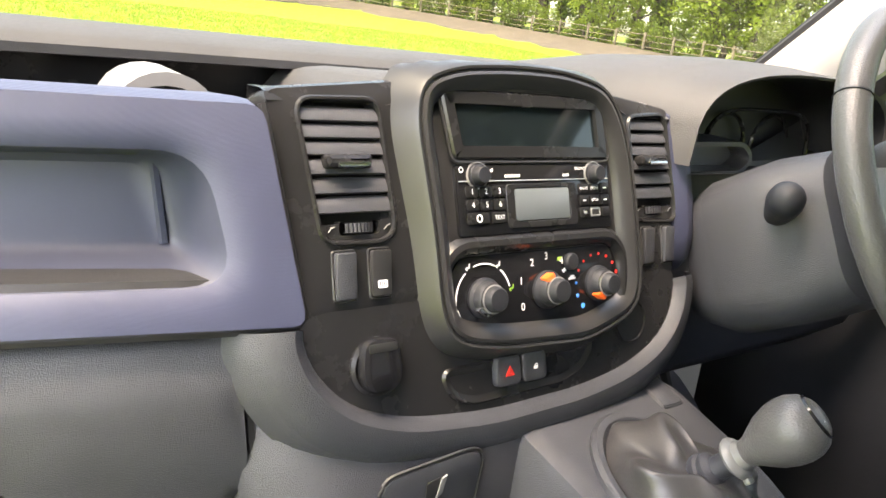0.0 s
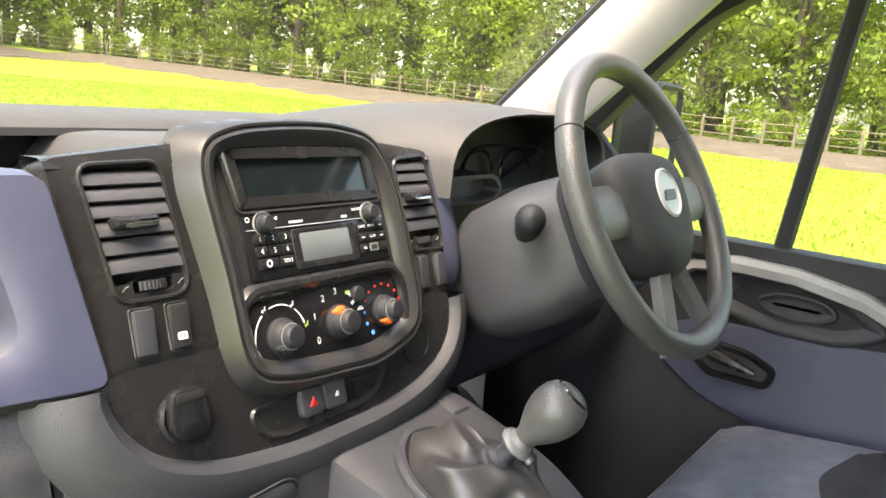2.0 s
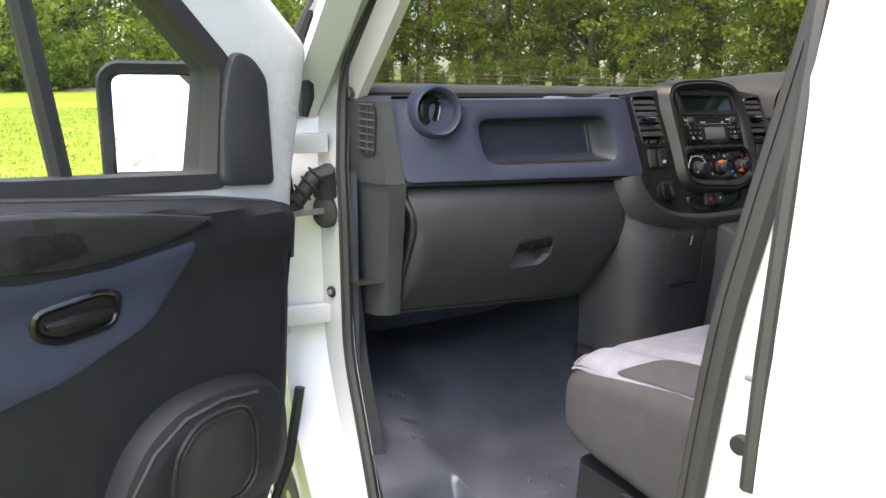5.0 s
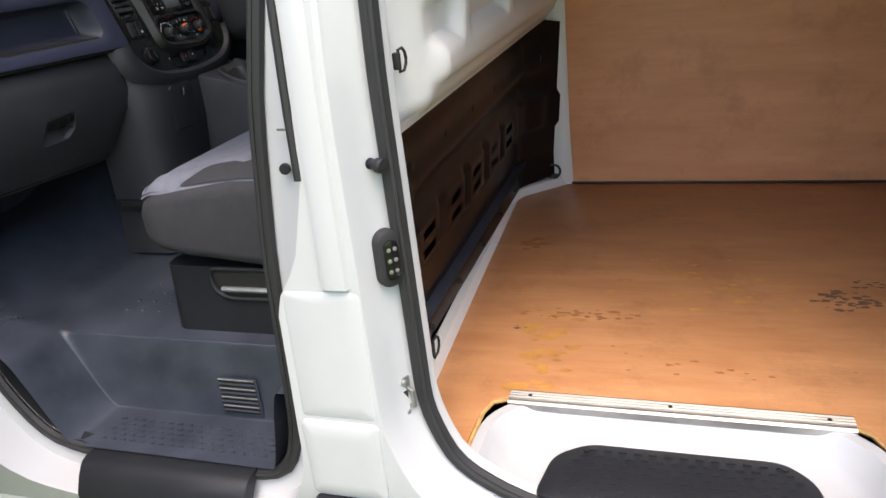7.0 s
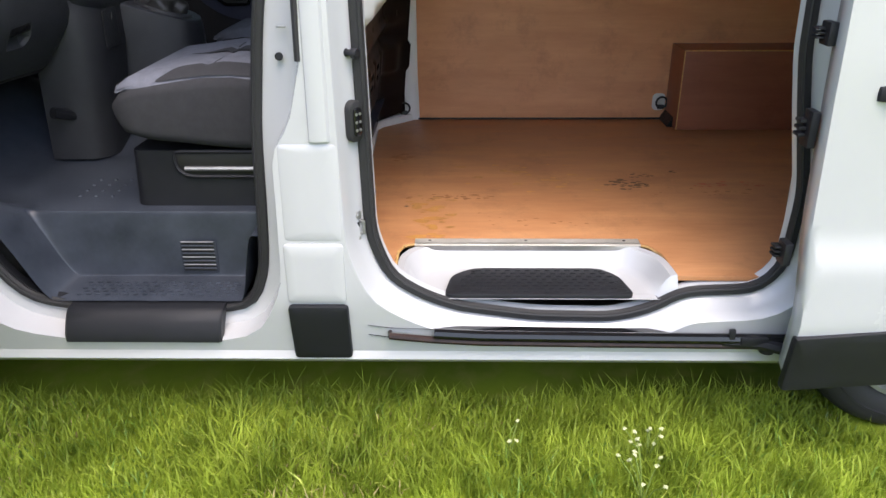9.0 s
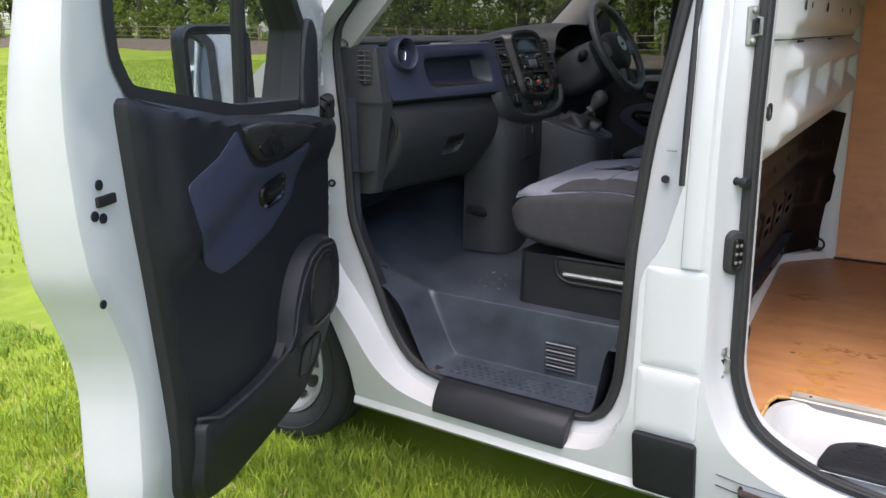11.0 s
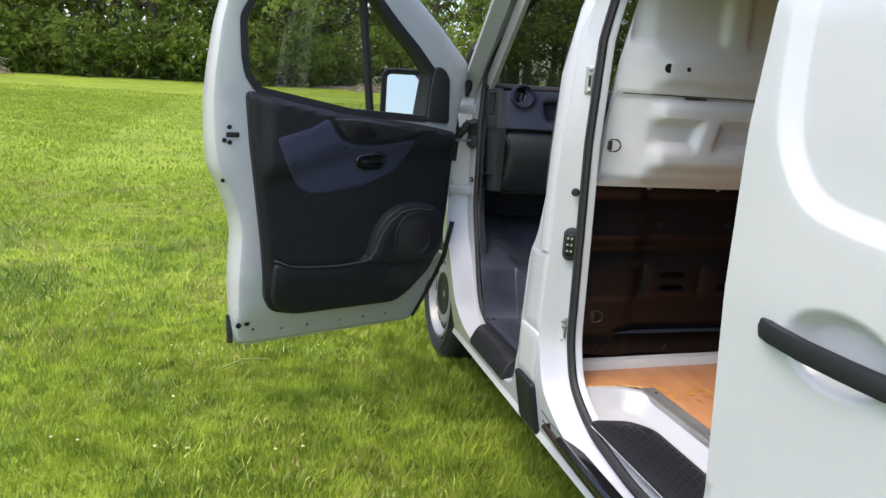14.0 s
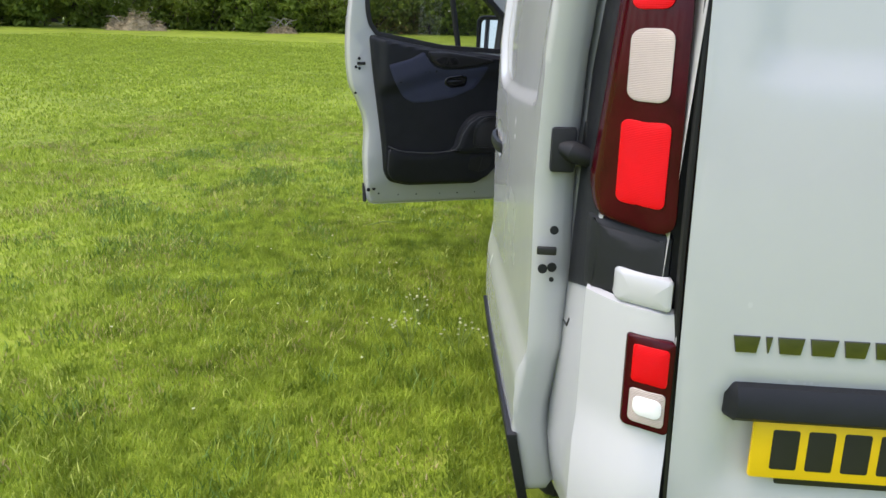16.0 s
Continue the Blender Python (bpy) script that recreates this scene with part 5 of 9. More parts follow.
# ---- plywood lining ----
FL = ccw([(-0.70, -1.605), (-0.655, -1.62), (-0.635, -1.665), (-0.637, -2.32), (-0.66, -2.355), (-0.72, -2.38), (-0.86, -2.39), (-0.865, -2.64), (-0.79, -2.70), (-0.79, -3.94), (0.80, -3.94), (0.80, -1.58), (0.64, -1.425), (-0.80, -1.475), (-0.85, -1.60)])
pf = Thing("plywood_floor", (0, -2.6, 0.47), "orange-brown varnished plywood load floor with scuffs and stains", "floor lining")
pf.part("floor_sheet", plate(FL, lambda x, y, w: Vector((x, y, 0.472 + w)), 0.015, 0.002), PLY)
pf.part("sheet_edge", tube([Vector((x, y, 0.481)) for x, y in ((-0.85, -1.605), (-0.70, -1.608), (-0.658, -1.622), (-0.639, -1.665))], 0.005, 6), PLY_EDGE, "pale worn plywood edge")
pf.part("sheet_edge", tube([Vector((x, y, 0.481)) for x, y in ((-0.641, -2.32), (-0.664, -2.358), (-0.722, -2.384), (-0.86, -2.394))], 0.005, 6), PLY_EDGE, "pale worn plywood edge")
STAIN = mat("dark_stain", (0.17, 0.095, 0.055), 0.6, 0, 0.3, 20)
STAIN4 = mat("yellow_varnish_patch", (0.56, 0.27, 0.075), 0.4, 0, 0.25, 14)
STAIN2 = mat("brown_scuff", (0.40, 0.17, 0.065), 0.55, 0, 0.3, 20)
STAIN3 = mat("red_scuff", (0.50, 0.12, 0.06), 0.55, 0, 0.3, 20)
rs = random.Random(5)


film_level = iter(range(2000))


def blotch(cx, cy, rx, ry, n, material, name, size=1.0):
    g = Geo()
    for _ in range(n):
        a, d = rs.uniform(0, 6.28), rs.random() ** 0.7
        x, y = cx + rx * d * math.cos(a), cy + ry * d * math.sin(a)
        r = size * rs.uniform(0.003, 0.011)
        level = 0.4875 + 0.000006 * next(film_level)
        poly = [(x + r * rs.uniform(0.4, 1.0) * math.cos(b) * 1.0, y + r * rs.uniform(0.6, 2.0) * math.sin(b)) for b in np.linspace(0, 6.28, 9)[:-1]]
        g.add([Vector((p, q, level)) for p, q in poly], [list(range(8))])
    return pf.part(name, g, material)


blotch(-0.115, -2.40, 0.06, 0.075, 46, STAIN, "oil_stain")
blotch(-0.02, -2.47, 0.03, 0.05, 12, STAIN, "oil_stain", 0.7)
blotch(0.02, -2.60, 0.012, 0.012, 3, STAIN, "spot")
blotch(0.20, -1.56, 0.05, 0.05, 18, STAIN2, "scuff", 1.6)
blotch(-0.25, -1.75, 0.03, 0.16, 26, STAIN2, "scuff", 1.0)
blotch(-0.33, -1.62, 0.02, 0.04, 8, STAIN, "spot", 0.6)
blotch(-0.12, -2.75, 0.03, 0.16, 22, STAIN3, "red_scuff", 0.9)
blotch(-0.20, -2.65, 0.05, 0.22, 18, STAIN2, "scuff", 0.8)
blotch(-0.45, -2.0, 0.08, 0.4, 18, STAIN2, "scuff", 0.6)
blotch(-0.42, -1.70, 0.20, 0.10, 26, STAIN4, "varnish_patch", 2.2)
blotch(-0.05, -2.05, 0.25, 0.30, 30, STAIN4, "varnish_patch", 1.6)
al = Thing("door_edging", (-0.65, -1.99, 0.487), "ribbed aluminium edging screwed over the floor's step edge", "edging")
af = [(-0.668, 0.474), (-0.668, 0.489), (-0.662, 0.4925)] + [p for k in range(4) for p in ((-0.657 + k * 0.009, 0.4915), (-0.653 + k * 0.009, 0.4935))] + [(-0.618, 0.4905), (-0.616, 0.4875)]
al.part("edging_strip", Geo().add(*loft([[Vector((x, y, z)) for x, z in af] for y in (-1.655, -2.33)], False, (False, False))).add(*loft([[Vector((-0.668, y, 0.474)), Vector((-0.668, y, 0.489)), Vector((-0.64, y, 0.49)), Vector((-0.616, y, 0.487))] for y in (-1.655, -1.6551)], False)), ALU)
for y in (-1.70, -1.99, -2.285):
    al.part("screw", lathe([(0.0045, 0), (0.0045, 0.002), (0.0005, 0.003)], Matrix.Translation((-0.640, y, 0.4925)), 8), INK)
pw = Thing("plywood_wall", (0.81, -2.7, 0.487), "reddish-brown plywood side lining panel", "wall lining")
WL = ccw([(-1.60, 0.489), (-3.93, 0.489), (-3.93, 1.86), (-1.60, 1.86)])
pw.part("wall_sheet", plate(WL, lambda y, z, w: Vector((0.812 - w - 0.07 * max(0, z - 1.3), y, z)), 0.006, 0.001, 0, 0.2), PLY_WALL)
pw.part("foot_gap", tube([Vector((0.804, -1.60, 0.490)), Vector((0.804, -2.76, 0.490))], 0.005, 6), INK, "dark gap at the panel's foot")
pw.part("ring_plate", plate(rrect(-2.765, 0.53, -2.705, 0.61, 0.02, 4), lambda y, z, w: Vector((0.806 - w, y, z)), 0.003, 0.001), WHITE_IN, "white lashing ring recess")
bx = Thing("wheel_arch_box", (0.7, -3.2, 0.487), "dark red-brown plywood box over the wheel arch", "wheel box")
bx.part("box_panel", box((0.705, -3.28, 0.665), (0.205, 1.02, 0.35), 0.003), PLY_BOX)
bx.part("box_edge", Geo().add(*tube([Vector((0.603, -2.771, 0.49)), Vector((0.603, -2.771, 0.84))], 0.003, 5)).add(*tube([Vector((0.603, -2.771, 0.84)), Vector((0.603, -3.78, 0.84))], 0.003, 5)), PLY_EDGE, "pale worn edge of the plywood box")
for p in ((0.80, -2.745, 0.57), (0.79, -1.535, 0.545)):
    rg = Thing("lashing_ring", p, "black steel lashing ring", "lashing ring", "lashing rings")
    rg.part("ring", tube([Vector(p) + Vector((-0.012 - 0.004 * math.cos(a), 0.026 * math.cos(a), 0.026 * math.sin(a))) for a in np.linspace(0, 6.283, 17)[:-1]], 0.005, 6, True), INK)
    rg.part("ring_foot", box((p[0] - 0.004, p[1], p[2] - 0.022), (0.016, 0.03, 0.02), 0.004), INK)


# ---- cab: floor, steps, seats ----
cabfloor = Thing("cab_floor", (0, -0.7, 0.6), "dark blue-grey moulded cab floor with a passenger entry step", "cab floor")


def floor_pt(x, y):
    z = 0.605
    z += 0.16 * ease((y + 0.42) / 0.30)
    z += 0.05 * ease((abs(x) - 0.62) / 0.12) * ease((y + 0.56) / 0.12)
    z += 0.10 * math.exp(-((x - 0.05) / 0.16) ** 2) * ease((y + 0.75) / 0.2)
    z += 0.02 * math.exp(-((x - 0.74) / 0.05) ** 2)
    return Vector((x, y, z))


def well_pt(x, y):
    """The entry step scooped out of the floor, with rounded front, inner and rear walls."""
    a, b, c = ease((x + 0.708) / 0.022), ease((y + 0.650) / 0.135), ease((-1.175 - y) / 0.05)
    k = 1 - (1 - a) * (1 - b) * (1 - c)
    return Vector((x, y, 0.405 + (floor_pt(x, y).z - 0.405) * k))


cabfloor.part("floor_moulding", Geo().add(*fill(dense([(-0.67, -1.45), (0.86, -1.45), (0.86, 0.02), (-0.845, 0.02), (-0.845, -0.42), (-0.67, -0.42)], 0.04), [], floor_pt, 0.04)), FLOOR_MAT)
SX = list(np.linspace(-0.67, -0.685, 3)) + list(np.linspace(-0.686, -0.709, 22)) + list(np.linspace(-0.72, -0.845, 7))
SY = list(np.linspace(-0.42, -0.515, 5)) + list(np.linspace(-0.52, -0.655, 22)) + list(np.linspace(-0.69, -1.16, 14)) + list(np.linspace(-1.172, -1.228, 18)) + [-1.25]
rows_ = [[well_pt(x if x > -0.84 else -0.845 - 0.02 * ease((-0.42 - y) / 0.14), y) for x in SX] for y in SY]
step = cabfloor.part("entry_step", Geo().add(*loft(rows_, False, (False, False))), FLOOR_MAT, "moulded entry step with studded tread", sharp=80)
for i in range(5):
    for j in range(17):
        cabfloor.part("tread_stud", box((-0.752 - i * 0.019, -0.70 - j * 0.027 - (0.013 if i % 2 else 0), 0.4062), (0.006, 0.014, 0.006), 0.002), FLOOR_MAT, under=step)
gv = cabfloor.part("vent_grille", plate(rrect(-1.07, 0.42, -0.965, 0.522, 0.006, 3), lambda y, z, w: Vector((-0.709 - w, y, z)), 0.002, 0.0006), FLOOR_MAT, "louvred vent in the step riser")
for k in range(8):
    cabfloor.part("louvre_gap", box((-0.7115, -1.0175, 0.428 + k * 0.0122), (0.002, 0.096, 0.005), 0.0006), INK, under=gv)
    cabfloor.part("louvre", tube([Vector((-0.7135, -1.065, 0.434 + k * 0.0122)), Vector((-0.7135, -0.97, 0.434 + k * 0.0122))], 0.002, 6), STEEL if k % 2 else FLOOR_MAT, under=gv)
for i in range(4):
    for j in range(3):
        cabfloor.part("floor_stud", lathe([(0.006, 0), (0.005, 0.003), (0.0005, 0.0035)], Matrix.Translation(floor_pt(-0.56 + i * 0.05, -0.62 - j * 0.05)), 8), FLOOR_MAT, under=step)
        cabfloor.part("floor_rib", box(floor_pt(-0.73 + i * 0.012, -0.40 + j * 0.055), (0.006, 0.03, 0.006), 0.002), FLOOR_MAT, under=step)
kick = [[Vector((-0.838, y, z)) for y, z in ((-0.37, z0), (-0.20, z0), (0.02, z0))] for z0 in (0.60, 0.9, 1.25)]
cabfloor.part("kick_panel", Geo().add(*loft(kick, False, (False, False))), FLOOR_MAT)
cabfloor.part("firewall", Geo().add(*loft([[Vector((x, y, z)) for x in (-0.82, 0, 0.86)] for y, z in ((0.0, 0.62), (0.02, 0.8), (0.03, 1.35))], False, (False, False))), FLOOR_MAT)
cabfloor.part("pipe_end", tube([Vector((-0.30, -0.45, 0.80)), Vector((-0.20, -0.50, 0.76)), Vector((-0.10, -0.56, 0.73))], 0.018, 8), BLACK)


def seat(name, x0, x1, y0, y1, z, label, dual):
    s = Thing(name, ((x0 + x1) / 2, (y0 + y1) / 2, 0.605), label, "van seat", "cab seats")
    w = x1 - x0
    nose = 0.42 if dual else 0.55
    out = rrect(x0, y1, x1, y0, 0.06, 5)

    def crown(y):
        """Height of the cushion along its length, rounded over at the nose."""
        v = (y0 - y) / (y0 - y1)
        return z - 0.006 + 0.034 * ease(v * 1.6) - 0.020 * ease((v - 0.55) / 0.45) - 0.050 * max(0.0, 1 - (y0 - y) / 0.085) ** 2.2

    def belly(y):
        d = y0 - y
        return z - 0.092 - 0.050 * min(1.0, d / 0.03) ** 0.5 - 0.026 * ease(d / 0.14) - 0.024 * ease((d - 0.1) / 0.3)

    rings = []
    for y in (y0, y0 - 0.006, y0 - 0.018, y0 - 0.035, y0 - 0.06, y0 - 0.09, y0 - 0.13, y0 - 0.19, y0 - 0.27, y0 - 0.36, y1):
        inn = 0.045 * max(0.0, 1 - (y0 - y) / 0.07) ** 2.2
        rings.append([Vector((px, y, pz)) for px, pz in rrect(x0 + inn, belly(y), x1 - inn, crown(y) - 0.006, 0.034, 5)])
    s.part("cushion_side", Geo().add(*loft(rings)), FABRIC_D if dual else FABRIC, "fabric cushion sides", sharp=60)

    def top(x, y):
        u, v = (x - x0) / w, (y - y1) / (y0 - y1)
        zz = crown(y) - 0.016 + 0.030 * ease(min(u, 1 - u) / 0.12) + 0.004
        if dual:
            zz -= 0.016 * math.exp(-((u - 0.5) / 0.03) ** 2) * ease((0.75 - v) / 0.2)
        zz -= 0.008 * math.exp(-((u - 0.16) / 0.02) ** 2) + 0.008 * math.exp(-((u - 0.84) / 0.02) ** 2)
        arc = 0.50 - 0.9 * ((u % 0.5 if dual else u * 0.5) - 0.25) ** 2
        zz -= 0.011 * math.exp(-((v - arc) / 0.022) ** 2) * ease(min(u, 1 - u) / 0.1 - 0.6)
        return Vector((x, y, zz))
    s.part("cushion_top", Geo().add(*fill(ccw(offset(out, -0.012)), [], top, 0.016)), FABRIC, "blue-grey woven cushion top", sharp=70)
    if dual:
        wedge = ccw(soft_poly([(x0 + 0.5 * w, y1 + 0.74 * (y0 - y1)), (x0 + 0.44 * w, y1 + 0.45 * (y0 - y1)), (x0 + 0.43 * w, y1 + 0.02), (x0 + 0.57 * w, y1 + 0.02), (x0 + 0.56 * w, y1 + 0.45 * (y0 - y1))], 0.03, 4))
        s.part("centre_panel", Geo().add(*fill(dense(wedge, 0.02), [], lambda x, y: top(x, y) + Vector((0, 0, 0.004)), 0.02)), FABRIC_D, "charcoal panel between the two seats", sharp=70)
        for side in (0, 1):
            s.part("seat_seam", tube([top(x0 + w * (0.13 + 0.5 * side + 0.28 * k / 10), y1 + (0.50 - 0.9 * (0.13 + 0.28 * k / 10 - 0.25) ** 2) * (y0 - y1)) + Vector((0, 0, 0.0015)) for k in range(11)], 0.002, 5), FABRIC_D)
    bol = ccw(soft_poly([(x0 + 0.12 * w, y1 + nose * (y0 - y1)), (x0 + 0.5 * w, y1 + (nose + 0.08) * (y0 - y1)), (x0 + 0.88 * w, y1 + nose * (y0 - y1)), (x0 + 0.80 * w, y1 + 0.1), (x0 + 0.2 * w, y1 + 0.1)], 0.04, 4))
    if not dual:
        s.part("seat_insert", Geo().add(*fill(bol, [], lambda x, y: top(x, y) + Vector((0, 0, 0.004)), 0.02)), FABRIC_D, "stitched seat insert")
    for xa, xb in ((x0 + 0.016, x0 + 0.075), (x1 - 0.016, x1 - 0.075)):
        s.part("side_bolster", Geo().add(*fill(dense(ccw(soft_poly([(xa, y0 - (0.13 if dual else 0.30)), (xb, y0 - (0.21 if dual else 0.34)), (xb, y1 + 0.02), (xa, y1 + 0.02)], 0.03, 4)), 0.02), [], lambda x, y: top(x, y) + Vector((0, 0, 0.003)), 0.02)), FABRIC_D, "charcoal side bolster", sharp=70)
    s.part("piping", tube([p + Vector((0, 0, 0.003)) for p in [top(x, y) for x, y in ccw(offset(out, -0.018))]], 0.0022, 5, True), FABRIC, "pale stitched piping")
    by = y1 + 0.05
    bl = []
    for k, (dy, zz, th) in enumerate(((0.0, z - 0.05, 0.07), (-0.02, z + 0.10, 0.085), (-0.06, z + 0.35, 0.08), (-0.10, z + 0.55, 0.06), (-0.115, z + 0.62, 0.03))):
        bl.append([Vector((x, by + dy + yy, zz)) for x, yy in rrect(x0 + 0.03, -th, x1 - 0.03, th, 0.045, 4)])
    s.part("backrest", Geo().add(*loft(bl)), FABRIC_D, "charcoal backrest")
    bp = rrect(x0 + 0.03, y1 + 0.02, x1 - 0.03, y0 - 0.03, 0.03, 4)
    lb = [[Vector((x, y, zz)) for x, y in offset(bp, d)] for d, zz in ((0.004, 0.60), (0.0, 0.68), (-0.005, z - 0.20))]
    s.part("seat_base", Geo().add(*loft(lb)), BLACK, "black plastic seat base")
    if dual:
        fnb = lambda y, zz, w_: Vector((x0 + 0.03 - w_, y, zz))
        op = ccw(soft_poly([(y0 - 0.16, z - 0.20), (y0 - 0.165, z - 0.255), (y0 - 0.20, z - 0.275), (y1 + 0.03, z - 0.275), (y1 + 0.03, z - 0.20)], 0.02, 3))
        s.part("storage_opening", plate(op, fnb, 0.003, 0.001), INK, "dark storage slot in the seat base")
        s.part("opening_rim", tube([fnb(y, zz, 0.004) for y, zz in op], 0.006, 6, True), BLACK)
        s.part("seat_rail", tube([fnb(y0 - 0.19, z - 0.25, 0.008), fnb(y1 + 0.03, z - 0.25, 0.008)], 0.007, 6), STEEL)
    return s


seat("double_seat", -0.665, -0.06, -0.80, -1.36, 0.972, "blue-grey and charcoal fabric passenger seat on a black base", True)
seat("single_seat", 0.42, 0.86, -0.755, -1.32, 0.94, "blue-grey fabric driver's seat", False)

# ---- dashboard ----
dash = Thing("dashboard", (0, -0.35, 1.0), "dark grey plastic dashboard with blue-grey trim and open trays", "dashboard")


def text_geo(body, fn, u, v, size, w, align="CENTER"):
    cu = bpy.data.curves.new("text", "FONT")
    cu.body, cu.size, cu.align_x, cu.align_y, cu.extrude = body, size, align, "CENTER", 0.0
    ob = bpy.data.objects.new("text", cu)
    scene.collection.objects.link(ob)
    bpy.context.view_layer.update()
    me = bpy.data.meshes.new_from_object(ob.evaluated_get(bpy.context.evaluated_depsgraph_get()))
    g = Geo().add([fn(u + p.co.x, v + p.co.y, w) for p in me.vertices], [list(p.vertices) for p in me.polygons])
    bpy.data.objects.remove(ob)
    bpy.data.meshes.remove(me)
    bpy.data.curves.remove(cu)
    return g


def pass_y(x, z):
    """Face of the passenger side, drawn back towards the door."""
    return -0.549 - 0.205 * (x + 0.29)


def pf(x, z, w=0.0):
    return Vector((x + 0.17 * w, pass_y(x, z) + 0.2 * (z - 1.278) - w, z))


# top pad and the open tray behind the trim
tp = []
for x in np.linspace(-0.84, 0.84, 29):
    c = 1 - (abs(x) / 0.86) ** 4
    tp.append([Vector((x, y - 0.10 * (abs(x) / 0.84) ** 2, z)) for y, z in ((0.06, 1.395), (0.0, 1.412), (-0.09, 1.427), (-0.15, 1.431), (-0.205, 1.428), (-0.238, 1.421), (-0.247, 1.412), (-0.246, 1.403), (-0.20, 1.398))])
dash.part("top_pad", Geo().add(*loft(tp, False, (False, False))), DASH_TOP, "matt grey dash top pad")
tr = []
for x in list(np.linspace(-0.78, -0.315, 12)) + [-0.290, -0.20, -0.12, -0.04]:
    yf = pass_y(x, 0) + 0.030 if x < -0.30 else -0.478
    back = -0.10 * (abs(x) / 0.84) ** 2
    tr.append([Vector((x, -0.198 + back, 1.399)), Vector((x, -0.19 + back, 1.345)), Vector((x, -0.36, 1.343)), Vector((x, yf + 0.052 if x < -0.30 else yf + 0.006, 1.345)), Vector((x, yf + 0.050 if x < -0.30 else yf + 0.005, 1.358)), Vector((x, yf, 1.393 if x < -0.36 else 1.362))])
dash.part("top_tray", Geo().add(*loft(tr, False, (False, False))), PANEL, "dark open tray along the dash top")
hp = []
for i in range(13):
    a = math.pi * i / 12
    c = Vector((-0.292 - 0.048 * math.cos(a), -0.35, 1.345 + 0.060 * math.sin(a) ** 0.7))
    hp.append([c + Vector((0, dy, dz)) for dy, dz in ((-0.03, 0.0), (0.05, 0.0), (0.05, -0.012), (-0.03, -0.012))])
dash.part("tray_bridge", Geo().add(*loft(hp)), mat("pale_grey_plastic", (0.12, 0.12, 0.12), 0.4), "pale curved bridge in the dash tray")

# blue trim with a rolled top edge and the tray opening
TO = ccw(soft_poly([(-0.798, 1.396), (-0.774, 1.236), (-0.236, 1.236), (-0.266, 1.402)], 0.012, 3))
TRAY = ccw(soft_poly([(-0.615, 1.360), (-0.598, 1.264), (-0.286, 1.266), (-0.306, 1.366)], 0.036, 6))
RV = (-0.704, 1.374)
g = Geo().add(*fill(TO, [TRAY], lambda x, z: pf(x, z, 0.006 * ease(edge_gap((x, z), TRAY) / 0.012) + 0.008 * ease((0.068 - math.hypot(x - RV[0], z - RV[1])) / 0.025)), 0.012))
et = [[pf(x, z, 0.005) for x, z in TO], [pf(x, z, -0.01) + Vector((0, 0, 0)) for x, z in offset(TO, 0.003)], [pf(x, z, -0.05) for x, z in offset(TO, 0.0)]]
g.add(*loft(et, caps=(False, False)))
trim = dash.part("trim_panel", g, BLUE, "blue-grey ribbed passenger trim panel")
ti = [[pf(x, z, 0.0) for x, z in TRAY], [pf(x, z, -0.008) for x, z in offset(TRAY, -0.003)], [pf(x, z, -0.03) for x, z in offset(TRAY, -0.008)], [pf(x, z, -0.046) for x, z in offset(TRAY, -0.013)], [pf(x, z, -0.052) for x, z in offset(TRAY, -0.020)]]
g = Geo().add(*loft(ti, caps=(False, False)))
g.add(*fill(offset(TRAY, -0.020), [], lambda x, z: pf(x, z, -0.052)))
dash.part("tray_recess", g, BLUE_IN, "recessed storage tray", trim)
dash.part("tray_mat", Geo().add(*loft([[pf(x, 1.270 + dz, w) for x in np.linspace(-0.588, -0.300, 6)] for w, dz in ((-0.001, -0.006), (-0.003, 0.001), (-0.010, 0.002), (-0.047, 0.004))], False, (False, False))), DASH_D, "grey rubber tray mat", trim)
dash.part("tray_rib", tube([pf(-0.315, 1.285, -0.050), pf(-0.320, 1.35, -0.050)], 0.004, 6), BLUE_IN, under=trim)
dash.part("trim_foot", tube([pf(x, 1.232, -0.006) for x in np.linspace(-0.774, -0.236, 8)], 0.006, 6), INK, under=trim)
dash.part("trim_joint", tube([pf(-0.233, 1.236, -0.002), pf(-0.263, 1.402, -0.002)], 0.0035, 6), INK, under=trim)


def round_vent(cx, sgn, label):
    o = Vector((cx, pass_y(RV[0], RV[1]) + 0.012, RV[1]))
    n = Vector((0.12 * -sgn * -1, -1, 0.10)).normalized()
    m = frame_matrix(o, n)
    rv = dash.part("round_vent", lathe([(0.058, -0.012), (0.054, 0.010), (0.051, 0.024), (0.047, 0.028), (0.043, 0.024), (0.040, 0.010), (0.037, -0.02), (0.0005, -0.02)], m, 40), BLUE, label)
    q = m @ Matrix.Rotation(radians(25), 4, "Y")
    dash.part("vent_disc", lathe([(0.0355, -0.012), (0.035, -0.004), (0.031, 0.0), (0.021, 0.002), (0.020, -0.001), (0.0005, -0.001)], q, 32), PANEL, under=rv)
    dash.part("vent_tab", box(None, (0.016, 0.042, 0.010), 0.004, q @ Matrix.Translation((0.004, 0, 0.004)) @ Matrix.Rotation(radians(-20), 4, "Z")), GLOSS, under=rv)
    dash.part("chrome_strip", box(None, (0.005, 0.040, 0.005), 0.002, q @ Matrix.Translation((0.008, 0, 0.010)) @ Matrix.Rotation(radians(-20), 4, "Z")), CHROME, "chrome strip", rv)


round_vent(RV[0], -1, "round swivelling air vent in a blue bezel")
round_vent(0.745, 1, "round swivelling air vent in a blue bezel")

